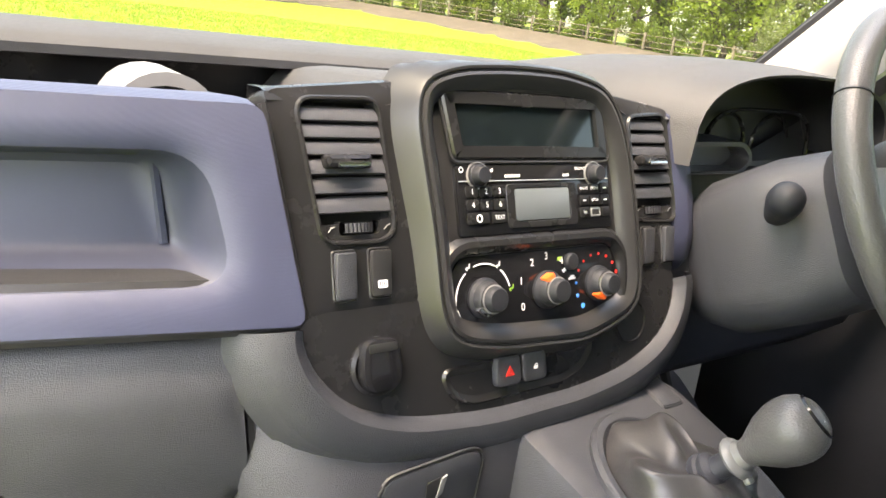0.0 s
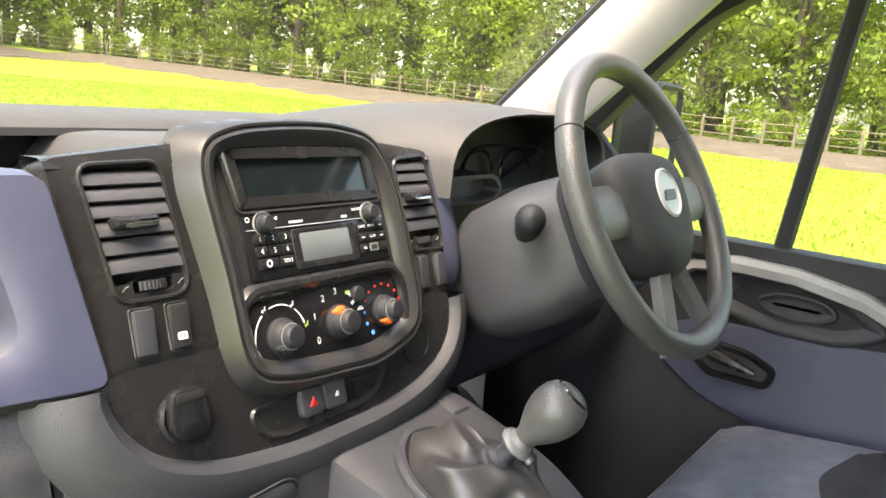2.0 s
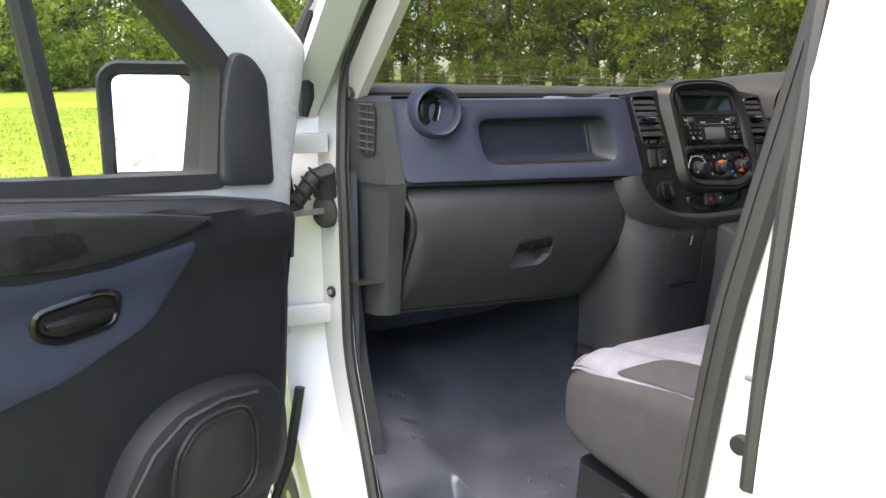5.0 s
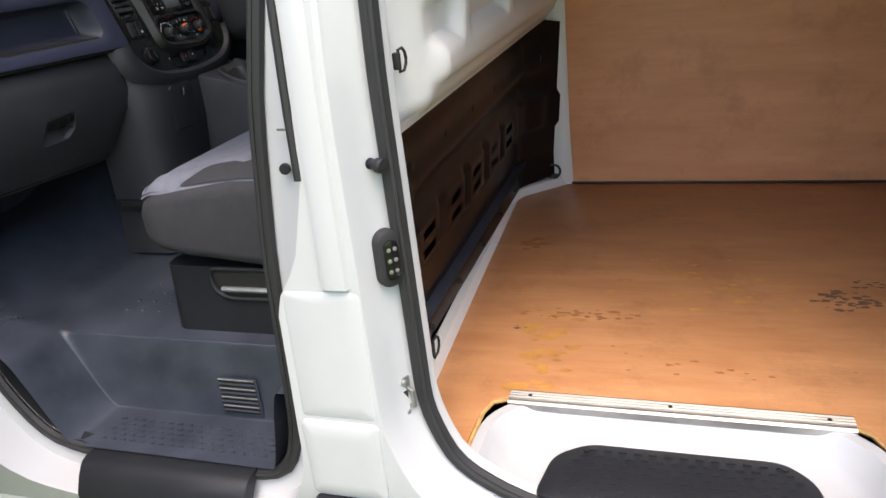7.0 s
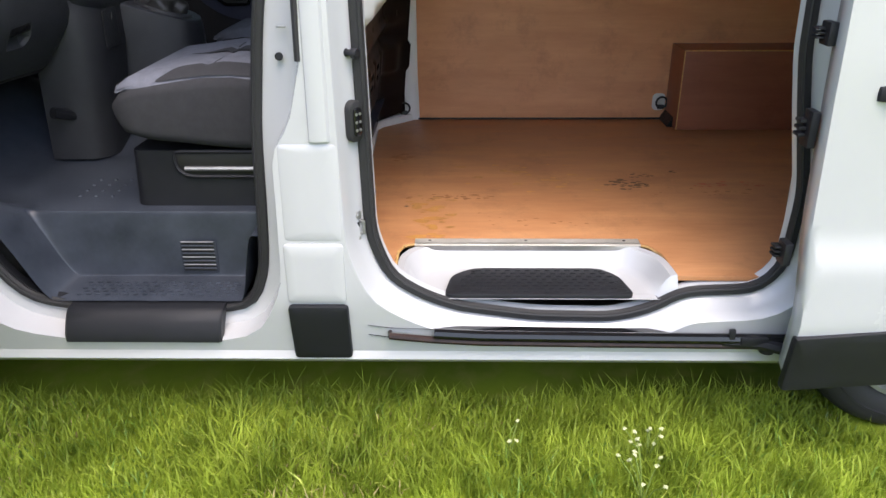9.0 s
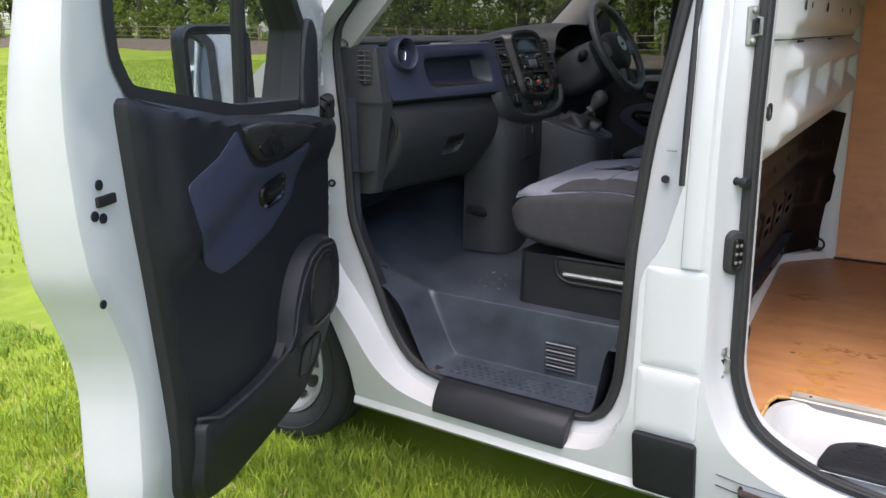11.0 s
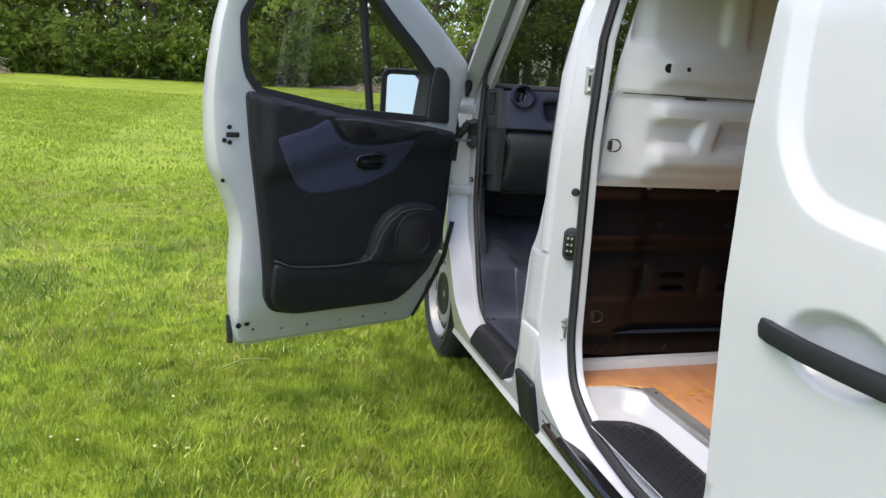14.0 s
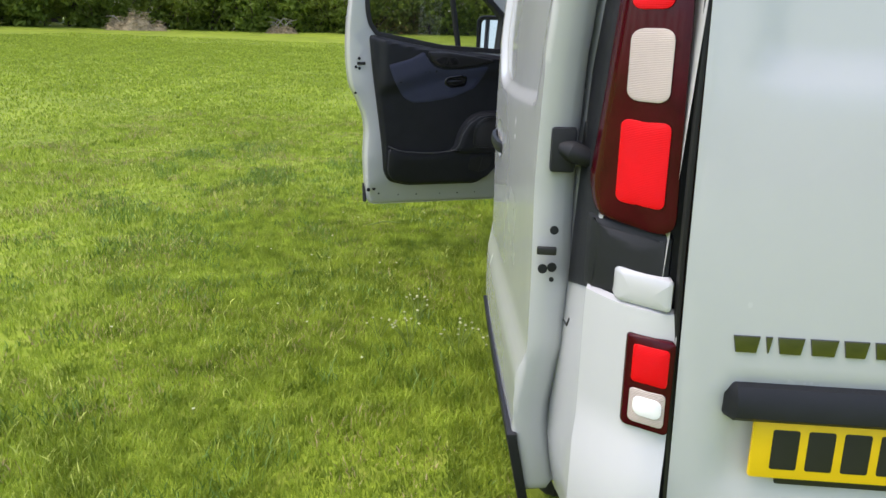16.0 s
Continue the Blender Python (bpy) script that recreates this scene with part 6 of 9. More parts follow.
# end cap by the door with the side window vent
ec = [[Vector((x, y, z)) for x, y in ((-0.796 + 0.14 * (1.40 - z), -0.443 - 0.10 * (1.40 - z)), (-0.812, -0.437 - 0.08 * (1.40 - z)), (-0.826, -0.405 - 0.04 * (1.40 - z)), (-0.833, -0.34), (-0.834, -0.22))] for z in (1.405, 1.395, 1.33, 1.26, 1.232)]
ec[0] = [p + Vector((0.012, 0.02, 0)) for p in ec[0]]
cap = dash.part("end_cap", Geo().add(*loft(ec, False, (False, False))), DASH, "dark grey dash end cap")
dash.part("end_cap_top", Geo().add(*fill([(-0.784, -0.42), (-0.80, -0.415), (-0.814, -0.36), (-0.82, -0.10), (-0.70, -0.10), (-0.70, -0.41)], [], lambda x, y: (x, y, 1.405))), DASH, under=cap)
vf = axes((-0.8255, -0.405, 1.342), (-0.35, 1.0, 0), (0, 0, 1))
vfn = lambda u, v, w: vf(u, v, -w)
sv = dash.part("side_vent", plate(ccw(soft_poly([(-0.018, -0.055), (0.022, -0.05), (0.020, 0.045), (-0.012, 0.05), (-0.022, 0.03)], 0.008, 3)), vfn, 0.004, 0.001, 0.001), INK, "small slatted side window vent")
for k in range(7):
    dash.part("vent_slat", tube([vfn(-0.019, -0.043 + k * 0.0145, 0.006), vfn(0.021, -0.040 + k * 0.0145, 0.006)], 0.0022, 6), DASH, under=sv)
dash.part("vent_bar", tube([vfn(0.002, -0.05, 0.006), vfn(0.0, 0.046, 0.006)], 0.002, 6), DASH, under=sv)

# glovebox
def gb(x, z, w=0.0):
    k = (1.225 - z) / 0.285
    return Vector((x, pass_y(x, z) - 0.004 + 0.018 * math.exp(-((z - 1.225) / 0.02) ** 2) + 0.10 * k - 0.045 * math.sin(math.pi * min(1, max(0, k))) - w, z))


GL = ccw(soft_poly([(-0.768, 1.222), (-0.745, 1.15), (-0.745, 0.955), (-0.735, 0.94), (-0.30, 0.945), (-0.272, 1.10), (-0.282, 1.222)], 0.02, 4))
HO = ccw(soft_poly([(-0.523, 1.098), (-0.528, 1.035), (-0.455, 1.040), (-0.438, 1.066), (-0.440, 1.108)], 0.010, 3))
g = Geo().add(*fill(GL, [HO], lambda x, z: gb(x, z), 0.02))
g.add(*loft([[gb(x, z) for x, z in GL], [gb(x, z, -0.012) for x, z in offset(GL, 0.004)], [gb(x, z, -0.06) for x, z in GL]], caps=(False, False)))
gbx = dash.part("glovebox_lid", g, DASH, "closed dark grey glovebox lid")
hl = [[gb(x, z, 0.0) for x, z in HO], [gb(x, z, -0.004) for x, z in offset(HO, -0.003)], [gb(x, z, -0.010 - 0.030 * (z > 1.07)) for x, z in offset(HO, -0.008)]]
g = Geo().add(*loft(hl, caps=(False, False)))
g.add(*fill(offset(HO, -0.008), [], lambda x, z: gb(x, z, -0.010 - 0.030 * (z > 1.07))))
dash.part("lid_handle", g, DASH, "recessed lid pull", gbx)
dash.part("pull_flap", plate(ccw(soft_poly([(-0.522, 1.105), (-0.522, 1.075), (-0.442, 1.083), (-0.440, 1.112)], 0.006, 3)), lambda x, z, w: gb(x, z, w), 0.004, 0.002, -0.004), PANEL, under=gbx)
dash.part("lid_joint", tube([gb(x, z, -0.008) for x, z in offset(GL, 0.006)], 0.005, 6, True), INK, under=gbx)
el = []
for z in (1.233, 1.222, 1.19, 1.10, 0.97, 0.942):
    k = (1.232 - z) / 0.29
    el.append([Vector((-0.772 + 0.02 * k, -0.462 + 0.07 * k, z)), Vector((-0.805 + 0.025 * k, -0.45 + 0.06 * k, z)), Vector((-0.822 + 0.02 * k, -0.412 + 0.04 * k, z)), Vector((-0.832 + 0.02 * k, -0.34, z)), Vector((-0.834, -0.22, z))])
dash.part("glovebox_surround", Geo().add(*loft(el, False, (False, False))), DASH)
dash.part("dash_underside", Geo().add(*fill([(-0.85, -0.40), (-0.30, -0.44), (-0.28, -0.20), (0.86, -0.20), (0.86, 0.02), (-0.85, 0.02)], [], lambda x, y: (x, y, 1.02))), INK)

# centre stack: apron, frame, vents


def cf(x, z, w=0.0):
    """The leaning face of the centre stack; w points to the cab."""
    return Vector((x, -0.532 - 0.3 * (1.419 - z) + 0.006, z)) + Vector((0, -0.958, 0.287)) * w


def vp(x, z, w=0.0):
    """The more raked faces that hold the side vents."""
    return Vector((x, -0.519 - 0.33 * (1.40 - z) + 0.9 * max(0, abs(x) - 0.215) ** 1.2 * (1 if x > 0 else 0), z)) + Vector((0, -0.95, 0.31)) * w


STK = ccw(soft_poly([(-0.236, 1.238), (-0.256, 1.412), (-0.12, 1.425), (0.12, 1.425), (0.222, 1.412), (0.216, 1.238)], 0.010, 3))
VENT_L = ccw(soft_poly([(-0.216, 1.297), (-0.232, 1.405), (-0.159, 1.407), (-0.149, 1.305), (-0.160, 1.296)], 0.013, 5))
VENT_R = ccw(soft_poly([(0.156, 1.298), (0.150, 1.402), (0.208, 1.406), (0.222, 1.300), (0.212, 1.295)], 0.011, 5))
g = Geo().add(*fill(STK, [VENT_L, VENT_R], lambda x, z: vp(x, z, -0.0035 * (1 - ease(edge_gap((x, z), STK) / 0.006))), 0.02))
g.add(*loft([[vp(x, z, w) for x, z in offset(STK, d)] for d, w in ((0.0, -0.0035), (0.0025, -0.008), (0.003, -0.04))], caps=(False, False)))
stack = dash.part("centre_console", g, PANEL, "smooth black centre stack")
dash.part("panel_top", Geo().add(*loft([[vp(x, 1.404, -0.002) + Vector((0, dy, dz)) for x in np.linspace(-0.256, -0.13, 8)] for dy, dz in ((0.0, 0.0), (0.004, 0.006), (0.012, 0.0075), (0.040, 0.006), (0.042, -0.06))], False, (False, False))), PANEL, under=stack)
dash.part("console_top", Geo().add(*loft([[Vector((-0.158, y, 1.335))] + [Vector((x, y, z + ((zs if x > 0 or y < -0.49 else 1.355) - z) * ease((abs(x + 0.003) - 0.105) / (0.048 if x < 0 else 0.06)))) for x in np.linspace(-0.157, 0.235, 30)] + [Vector((0.236, y, 1.335))] for y, z, zs in ((-0.20, 1.40, 1.40), (-0.30, 1.414, 1.410), (-0.40, 1.420, 1.408), (-0.47, 1.426, 1.408), (-0.505, 1.426, 1.408), (-0.518, 1.42, 1.402))], False, (False, False))), DASH_TOP, under=stack)
# hooded frame round radio and heater, its flank flaring down to the panel
FO = ccw(soft_poly([(-0.118, 1.30), (-0.131, 1.395), (-0.123, 1.425), (-0.085, 1.437), (-0.02, 1.441), (0.04, 1.440), (0.094, 1.430), (0.117, 1.400), (0.130, 1.35), (0.139, 1.24), (0.126, 1.212), (0.06, 1.193), (-0.05, 1.199), (-0.10, 1.209), (-0.114, 1.232)], 0.022, 4))
FI = offset(FO, -0.017)
lo = [(offset(FO, 0.024), -0.024), (offset(FO, 0.017), -0.011), (offset(FO, 0.011), -0.003), (offset(FO, 0.006), 0.006), (offset(FO, 0.003), 0.0095), (offset(FO, 0.0008), 0.0090), (offset(FO, 0.0004), 0.0055), (offset(FO, -0.0016), 0.0055), (offset(FO, -0.0022), 0.0095), (offset(FO, -0.005), 0.0105), (offset(FO, -0.010), 0.0080), (FI, 0.001), (offset(FI, -0.003), -0.004)]
g = Geo().add(*loft([[cf(x, min(z, 1.4475 + 0.1 * (w - 0.006)), w) for x, z in l] for l, w in lo], caps=(False, False)))
fr = dash.part("console_frame", g, DASH_D, "raised dark grey frame of the centre stack")
dash.part("frame_groove", tube([cf(x, z, 0.0062) for x, z in offset(FO, -0.0006)], 0.0016, 6, True), INK, under=fr)
dash.part("frame_face", Geo().add(*fill(offset(FI, -0.001), [], lambda x, z: cf(x, z, -0.003))), DASH_D, under=fr)
# display
DB = ccw([(-0.092, 1.362), (-0.104, 1.421), (0.094, 1.421), (0.102, 1.362)])
dp = dash.part("display_housing", rim(soft_poly(DB, 0.006, 3), offset(soft_poly(DB, 0.006, 3), -0.012), cf, 0.006, 0.002, -0.003), PANEL, "dark display in a plain black surround")
dash.part("display_glass", Geo().add(*fill(offset(soft_poly(DB, 0.006, 3), -0.0115), [], lambda x, z: cf(x, z, -0.001))), SCREEN, "unlit dark display", dp)
dash.part("display_joint", tube([cf(x, z, 0.0005) for x, z in offset(soft_poly(DB, 0.006, 3), 0.002)], 0.0016, 5, True), INK, under=dp)
# radio
RB = rrect(-0.103, 1.296, 0.103, 1.3575, 0.003, 2)
radio = Thing("radio", (0, -0.55, 1.30), "black car radio with grey display and number buttons", "car radio")


def rf(x, z, w=0.0):
    return cf(0.945 * x + 0.0075 - 0.06 * (z - 1.327), z, w + 0.003)


rb = radio.part("radio_body", plate(RB, rf, 0.006, 0.0015, -0.008), GLOSS)
radio.part("radio_display", plate(rrect(-0.033, 1.3075, 0.040, 1.336, 0.002, 2), rf, 0.001, 0.0003, -0.002), LCD, "grey unlit radio display", rb)
radio.part("display_surround", rim(rrect(-0.044, 1.301, 0.051, 1.3405, 0.004, 2), rrect(-0.034, 1.3065, 0.041, 1.337, 0.004, 2), rf, 0.0012, 0.0004, -0.002), PANEL, under=rb)
radio.part("trim_line", tube([rf(-0.10, 1.3435, -0.0016), rf(0.10, 1.3435, -0.0016)], 0.0006, 4), STEEL, under=rb)
for x in (-0.077, 0.078):
    kn = radio.part("radio_knob", lathe([(0.0105, -0.004), (0.0105, 0.002), (0.0086, 0.003), (0.0080, 0.010), (0.0068, 0.0115), (0.0005, 0.0115)], frame_matrix(rf(x, 1.3485, -0.002), Vector((0, -0.958, 0.287))), 24), BLACK, "black rotary knob")
    radio.part("knob_ring", lathe([(0.0125, 0), (0.0122, 0.0012), (0.0112, 0.0012)], frame_matrix(rf(x, 1.3485, -0.002), Vector((0, -0.958, 0.287))), 24, (False, False)), STEEL, under=kn)
cols = (-0.086, -0.0695, -0.053)
for i in range(6):
    x, z = cols[i % 3], 1.3345 - 0.0115 * (i // 3)
    k = radio.part("number_button", plate(rrect(x - 0.0075, z - 0.005, x + 0.0075, z + 0.005, 0.002, 2), rf, 0.0015, 0.0006, -0.002), PANEL)
    radio.part("button_number", text_geo(str(i + 1), rf, x, z, 0.007, 0.0), PRINT, under=k)
for x0, x1, z, tx in ((-0.0935, -0.0665, 1.3115, ""), (-0.0645, -0.0455, 1.3115, "TEXT")):
    k = radio.part("radio_button", plate(rrect(x0, z - 0.005, x1, z + 0.005, 0.002, 2), rf, 0.0015, 0.0006, -0.002), PANEL)
    if tx:
        radio.part("button_word", text_geo(tx, rf, (x0 + x1) / 2, z, 0.0052, 0.0), PRINT, under=k)
    else:
        radio.part("phone_mark", tube([rf((x0 + x1) / 2 + 0.003 * math.cos(a), z + 0.003 * math.sin(a), 0.0) for a in np.linspace(0, 6.28, 13)[:-1]], 0.0006, 4, True), PRINT, under=k)
for r, ws in enumerate((("RADIO", "MEDIA", ""), ("", "SETUP", ""), ("TEL", "", ""))):
    for c, tx in enumerate(ws):
        x, z = 0.0615 + c * 0.0155, 1.3345 - r * 0.0115
        k = radio.part("radio_button", plate(rrect(x - 0.007, z - 0.005, x + 0.007, z + 0.005, 0.002, 2), rf, 0.0015, 0.0006, -0.002), PANEL if not (r == 2 and c == 1) else INK)
        if tx:
            radio.part("button_word", text_geo(tx, rf, x, z, 0.0038, 0.0), PRINT, under=k)
        elif not (r == 2):
            radio.part("button_mark", box(rf(x, z, 0.0), (0.004, 0.0006, 0.0012), 0), PRINT, under=k)
radio.part("usb_port", rim(rrect(0.070, 1.3075, 0.084, 1.3155, 0.001, 2), rrect(0.0715, 1.309, 0.0825, 1.314, 0.001, 2), rf, 0.001, 0.0003, -0.001), STEEL, under=rb)
radio.part("front_word", text_geo("BROWSE", rf, 0.060, 1.3535, 0.0042, -0.0017), PRINT, under=rb)
radio.part("volume_wedge", Geo().add([rf(-0.066, 1.3515, -0.0017), rf(-0.058, 1.3515, -0.0017), rf(-0.058, 1.3548, -0.0017)], [[0, 1, 2]]), PRINT, under=rb)
for x, wd in ((-0.034, 0.018), (0.038, 0.008)):
    radio.part("maker_bar", box(rf(x, 1.3475, -0.0016), (wd, 0.0006, 0.0025), 0), PRINT, "small illegible white mark", rb)
radio.part("power_mark", tube([rf(-0.096 + 0.0022 * math.cos(a), 1.3535 + 0.0022 * math.sin(a), -0.0016) for a in np.linspace(0, 6.28, 13)[:-1]], 0.0004, 4, True), PRINT, under=rb)

# heater panel
heater = Thing("heater_panel", (0, -0.58, 1.22), "black heater control panel with three rotary knobs", "heater control")
HP = ccw(soft_poly([(-0.100, 1.266), (-0.088, 1.279), (0.100, 1.279), (0.112, 1.266), (0.110, 1.222), (0.092, 1.209), (-0.074, 1.211), (-0.095, 1.224)], 0.012, 4))


def hf(x, z, w=0.0):
    return cf(1.05 * x + 0.008, z - 0.004, w)


hp_ = heater.part("heater_face", plate(HP, cf, 0.003, 0.001, -0.004), GLOSS)
heater.part("heater_rim", Geo().add(*loft([[cf(x, z, w) for x, z in offset(HP, d)] for d, w in ((0.001, -0.003), (0.003, 0.002), (0.008, 0.005), (0.013, 0.004), (0.018, -0.002))], caps=(False, False))), PANEL, "satin black raised rim", hp_)
ORI = Vector((0, -0.958, 0.287))
for kx, ang, tipm in ((-0.068, -130, CHROME), (0.006, 115, ORANGE), (0.072, -120, ORANGE)):
    r0 = 0.0158 if kx < 0.05 else 0.0150
    m = frame_matrix(hf(kx, 1.246, -0.001), ORI)
    kn = heater.part("heater_knob", lathe([(r0 + 0.003, 0), (r0 + 0.003, 0.003), (r0, 0.005), (r0 - 0.001, 0.012), (r0 - 0.0025, 0.0135), (r0 - 0.0035, 0.0135), (r0 - 0.0045, 0.0215), (r0 - 0.0062, 0.0235), (0.0005, 0.024)], m, 36), BLACK, "black rotary heater knob")
    heater.part("knob_band", lathe([(r0 - 0.0037, 0.0137), (r0 - 0.0024, 0.0155), (r0 - 0.0042, 0.016)], m, 36, (False, False)), STEEL, under=kn)
    a = radians(ang)
    heater.part("knob_pointer", box(None, (0.012, 0.006, 0.012), 0.0025, m @ Matrix.Rotation(a, 4, "Z") @ Matrix.Translation((r0 - 0.002, 0, 0.008)) @ Matrix.Rotation(radians(90), 4, "Z")), tipm, under=kn)
for ang, tx in ((205, "0"), (160, "1"), (122, "2"), (90, "3"), (55, "4")):
    a = radians(ang)
    heater.part("fan_number", text_geo(tx, hf, 0.006 + 0.033 * math.cos(a), 1.246 + 0.031 * math.sin(a), 0.0095, -0.0005), PRINT, under=hp_)
for a0, a1 in ((195, 235), (130, 178), (65, 110), (15, 50)):
    heater.part("flow_arc", tube([hf(-0.068 + 0.030 * math.cos(radians(a)), 1.246 + 0.030 * math.sin(radians(a)), -0.0004) for a in np.linspace(a0, a1, 8)], 0.0007, 4), PRINT, under=hp_)
for ang, mm in ((240, PRINT), (185, PRINT), (120, PRINT), (58, PRINT), (10, GREENP)):
    a = radians(ang)
    p = hf(-0.068 + 0.032 * math.cos(a), 1.246 + 0.032 * math.sin(a), -0.0004)
    heater.part("flow_symbol", Geo().add(*box(p, (0.004, 0.0006, 0.0012), 0)).add(*box(p + Vector((0.001, 0, 0.002)), (0.001, 0.0006, 0.004), 0)).add(*box(p + Vector((-0.0015, 0, -0.0015)), (0.003, 0.0006, 0.0012), 0, Matrix.Rotation(0.7, 4, "Y"))), mm, under=hp_)
heater.part("recirculate_button", lathe([(0.0085, 0), (0.0085, 0.004), (0.007, 0.0055), (0.0005, 0.0055)], frame_matrix(hf(0.036, 1.270, -0.001), ORI), 20), BLACK)
heater.part("demist_mark", box(hf(0.0225, 1.2735, -0.0004), (0.005, 0.0006, 0.0035), 0), GREENP, under=hp_)
heater.part("fan_mark", Geo().add(*box(hf(0.028, 1.262, -0.0004), (0.005, 0.0006, 0.0015), 0)).add(*box(hf(0.028, 1.262, -0.0004), (0.0015, 0.0006, 0.005), 0)), PRINT, under=hp_)
heater.part("car_mark", Geo().add(*box(hf(0.038, 1.2535, -0.0004), (0.009, 0.0006, 0.0022), 0)).add(*box(hf(0.0385, 1.2555, -0.0004), (0.005, 0.0006, 0.002), 0)), PRINT, under=hp_)
for ang, mm, r in ((225, BLUEP, 0.0028), (200, BLUEP, 0.0022), (175, BLUEP, 0.0016), (150, REDP, 0.0015), (128, REDP, 0.0015), (106, REDP, 0.0015), (84, REDP, 0.0015), (62, REDP, 0.0016), (40, REDP, 0.0018), (18, REDP, 0.002)):
    a = radians(ang)
    heater.part("heat_dot", lathe([(r, 0), (r * 0.9, 0.0004), (0.0003, 0.0004)], frame_matrix(hf(0.072 + 0.0285 * math.cos(a), 1.246 + 0.0285 * math.sin(a), -0.001), ORI), 12), mm, under=hp_)


# side vents: slats and a thumb wheel set into the panel, and switches below
def span(poly, z):
    """Left and right edge of an outline at one height."""
    xs = [p[0] + (q[0] - p[0]) * (z - p[1]) / (q[1] - p[1]) for p, q in zip(poly, poly[1:] + poly[:1]) if (p[1] - z) * (q[1] - z) < 0]
    return min(xs), max(xs)


def side_vent(V, sgn):
    V = list(V)
    vt = dash.part("air_vent", Geo().add(*loft([[vp(x, z, w) for x, z in offset(V, d)] for d, w in ((0.0035, 0.0002), (0.002, 0.0022), (0.0002, 0.0022), (-0.0012, -0.001), (-0.0015, -0.024))], caps=(False, False))), PANEL, "slatted centre air vent")
    dash.part("vent_back", Geo().add(*fill(offset(V, -0.001), [], lambda x, z: vp(x, z, -0.020))), INK, under=vt)
    cuts = (1.402, 1.389, 1.376, 1.363, 1.348, 1.333, 1.318)
    for zt, zb in zip(cuts, cuts[1:]):
        rows = []
        for f, w in ((0.05, -0.016), (0.07, -0.0052), (0.16, -0.0030), (0.55, -0.0006), (0.90, 0.0), (0.95, -0.0012), (0.95, -0.012)):
            z = zt + (zb - zt) * f
            l, r = span(V, min(z, 1.4035))
            rows.append([vp(l + 0.0012 + (r - l - 0.0024) * i / 5, z, w) for i in range(6)])
        dash.part("vent_slat", Geo().add(*loft(rows, False, (False, False))), DASH, under=vt)
    l, r = span(V, 1.356)
    cx = (l + r) / 2 - 0.002
    dash.part("vent_tab", plate(rrect(cx - 0.021, 1.353, cx + 0.021, 1.364, 0.003, 3), vp, 0.012, 0.004, -0.003), PANEL, under=vt)
    dash.part("chrome_strip", plate(rrect(cx - 0.012, 1.3535, cx + 0.017, 1.3575, 0.0015, 2), vp, 0.003, 0.001, 0.0085), CHROME, "chrome strip", vt)
    foot = [p for p in offset(V, -0.0015) if p[1] < 1.316]
    i0 = max(range(len(foot)), key=lambda i: math.dist(foot[i - 1], foot[i]))
    foot = ccw(foot[i0:] + foot[:i0])
    l, r = span(V, 1.308)
    cx, hw = (l + r) / 2 - 0.002 * sgn, (0.019 if sgn < 0 else 0.016)
    slot = ccw(rrect(cx - hw, 1.3015, cx + hw, 1.3125, 0.003, 3))
    dash.part("vent_foot", Geo().add(*fill(foot, [slot], lambda x, z: vp(x, z, -0.0015))), PANEL, under=vt)
    dash.part("wheel_slot", Geo().add(*loft([[vp(x, z, w) for x, z in slot] for w in (-0.0015, -0.012)], caps=(False, True))), INK, under=vt)
    dash.part("thumb_wheel", Geo().add(*loft([[vp(cx - 0.013 + 0.026 * i / 16, 1.307 + dz, w - 26.0 * (0.026 * i / 16 - 0.013) ** 2 + 0.0008 * (i % 2)) for i in range(17)] for dz, w in ((0.0044, -0.006), (0.0036, 0.002), (-0.0036, 0.002), (-0.0044, -0.006))], False, (False, False))), BLACK, under=vt)
    for e in (-1, 1):
        dash.part("flow_symbol", tube([vp(cx + e * 0.026 + d, 1.3065 + h, -0.0009) for d, h in ((-0.003, -0.002), (0.0, 0.001), (0.003, 0.002))], 0.0005, 4), STEEL, under=vt)
    for k, (x0, x1) in enumerate(((-0.209, -0.1905), (-0.176, -0.1575)) if sgn < 0 else ((0.162, 0.1775), (0.195, 0.2105))):
        x = (x0 + x1) / 2
        sw = dash.part("rocker_switch", plate(rrect(x0, 1.2515, x1, 1.2885, 0.002, 3), lambda u, v, w: vp(u, v, w + 0.0022 * (v - 1.270) / 0.02), 0.0055, 0.0014, 0.0), DASH if sgn > 0 or k == 0 else DASH_D, "black rocker switch")
        dash.part("switch_gap", tube([vp(u, v, 0.0004) for u, v in rrect(x0 - 0.001, 1.2505, x1 + 0.001, 1.2895, 0.002, 3)], 0.0011, 5, True), INK, under=sw)
        if sgn < 0 and k:
            dash.part("demist_symbol", rim(rrect(x - 0.0045, 1.2585, x + 0.0045, 1.2645, 0.001, 2), rrect(x - 0.0037, 1.2593, x + 0.0037, 1.2637, 0.001, 2), lambda u, v, w: vp(u, v, w + 0.0048), 0.0004, 0.0001), PRINT, under=sw)
            for d in (-0.002, 0, 0.002):
                dash.part("symbol_wave", box(vp(x + d, 1.2612, 0.0052), (0.0006, 0.0004, 0.006), 0), PRINT, under=sw)


side_vent(VENT_L, -1)
side_vent(VENT_R, 1)
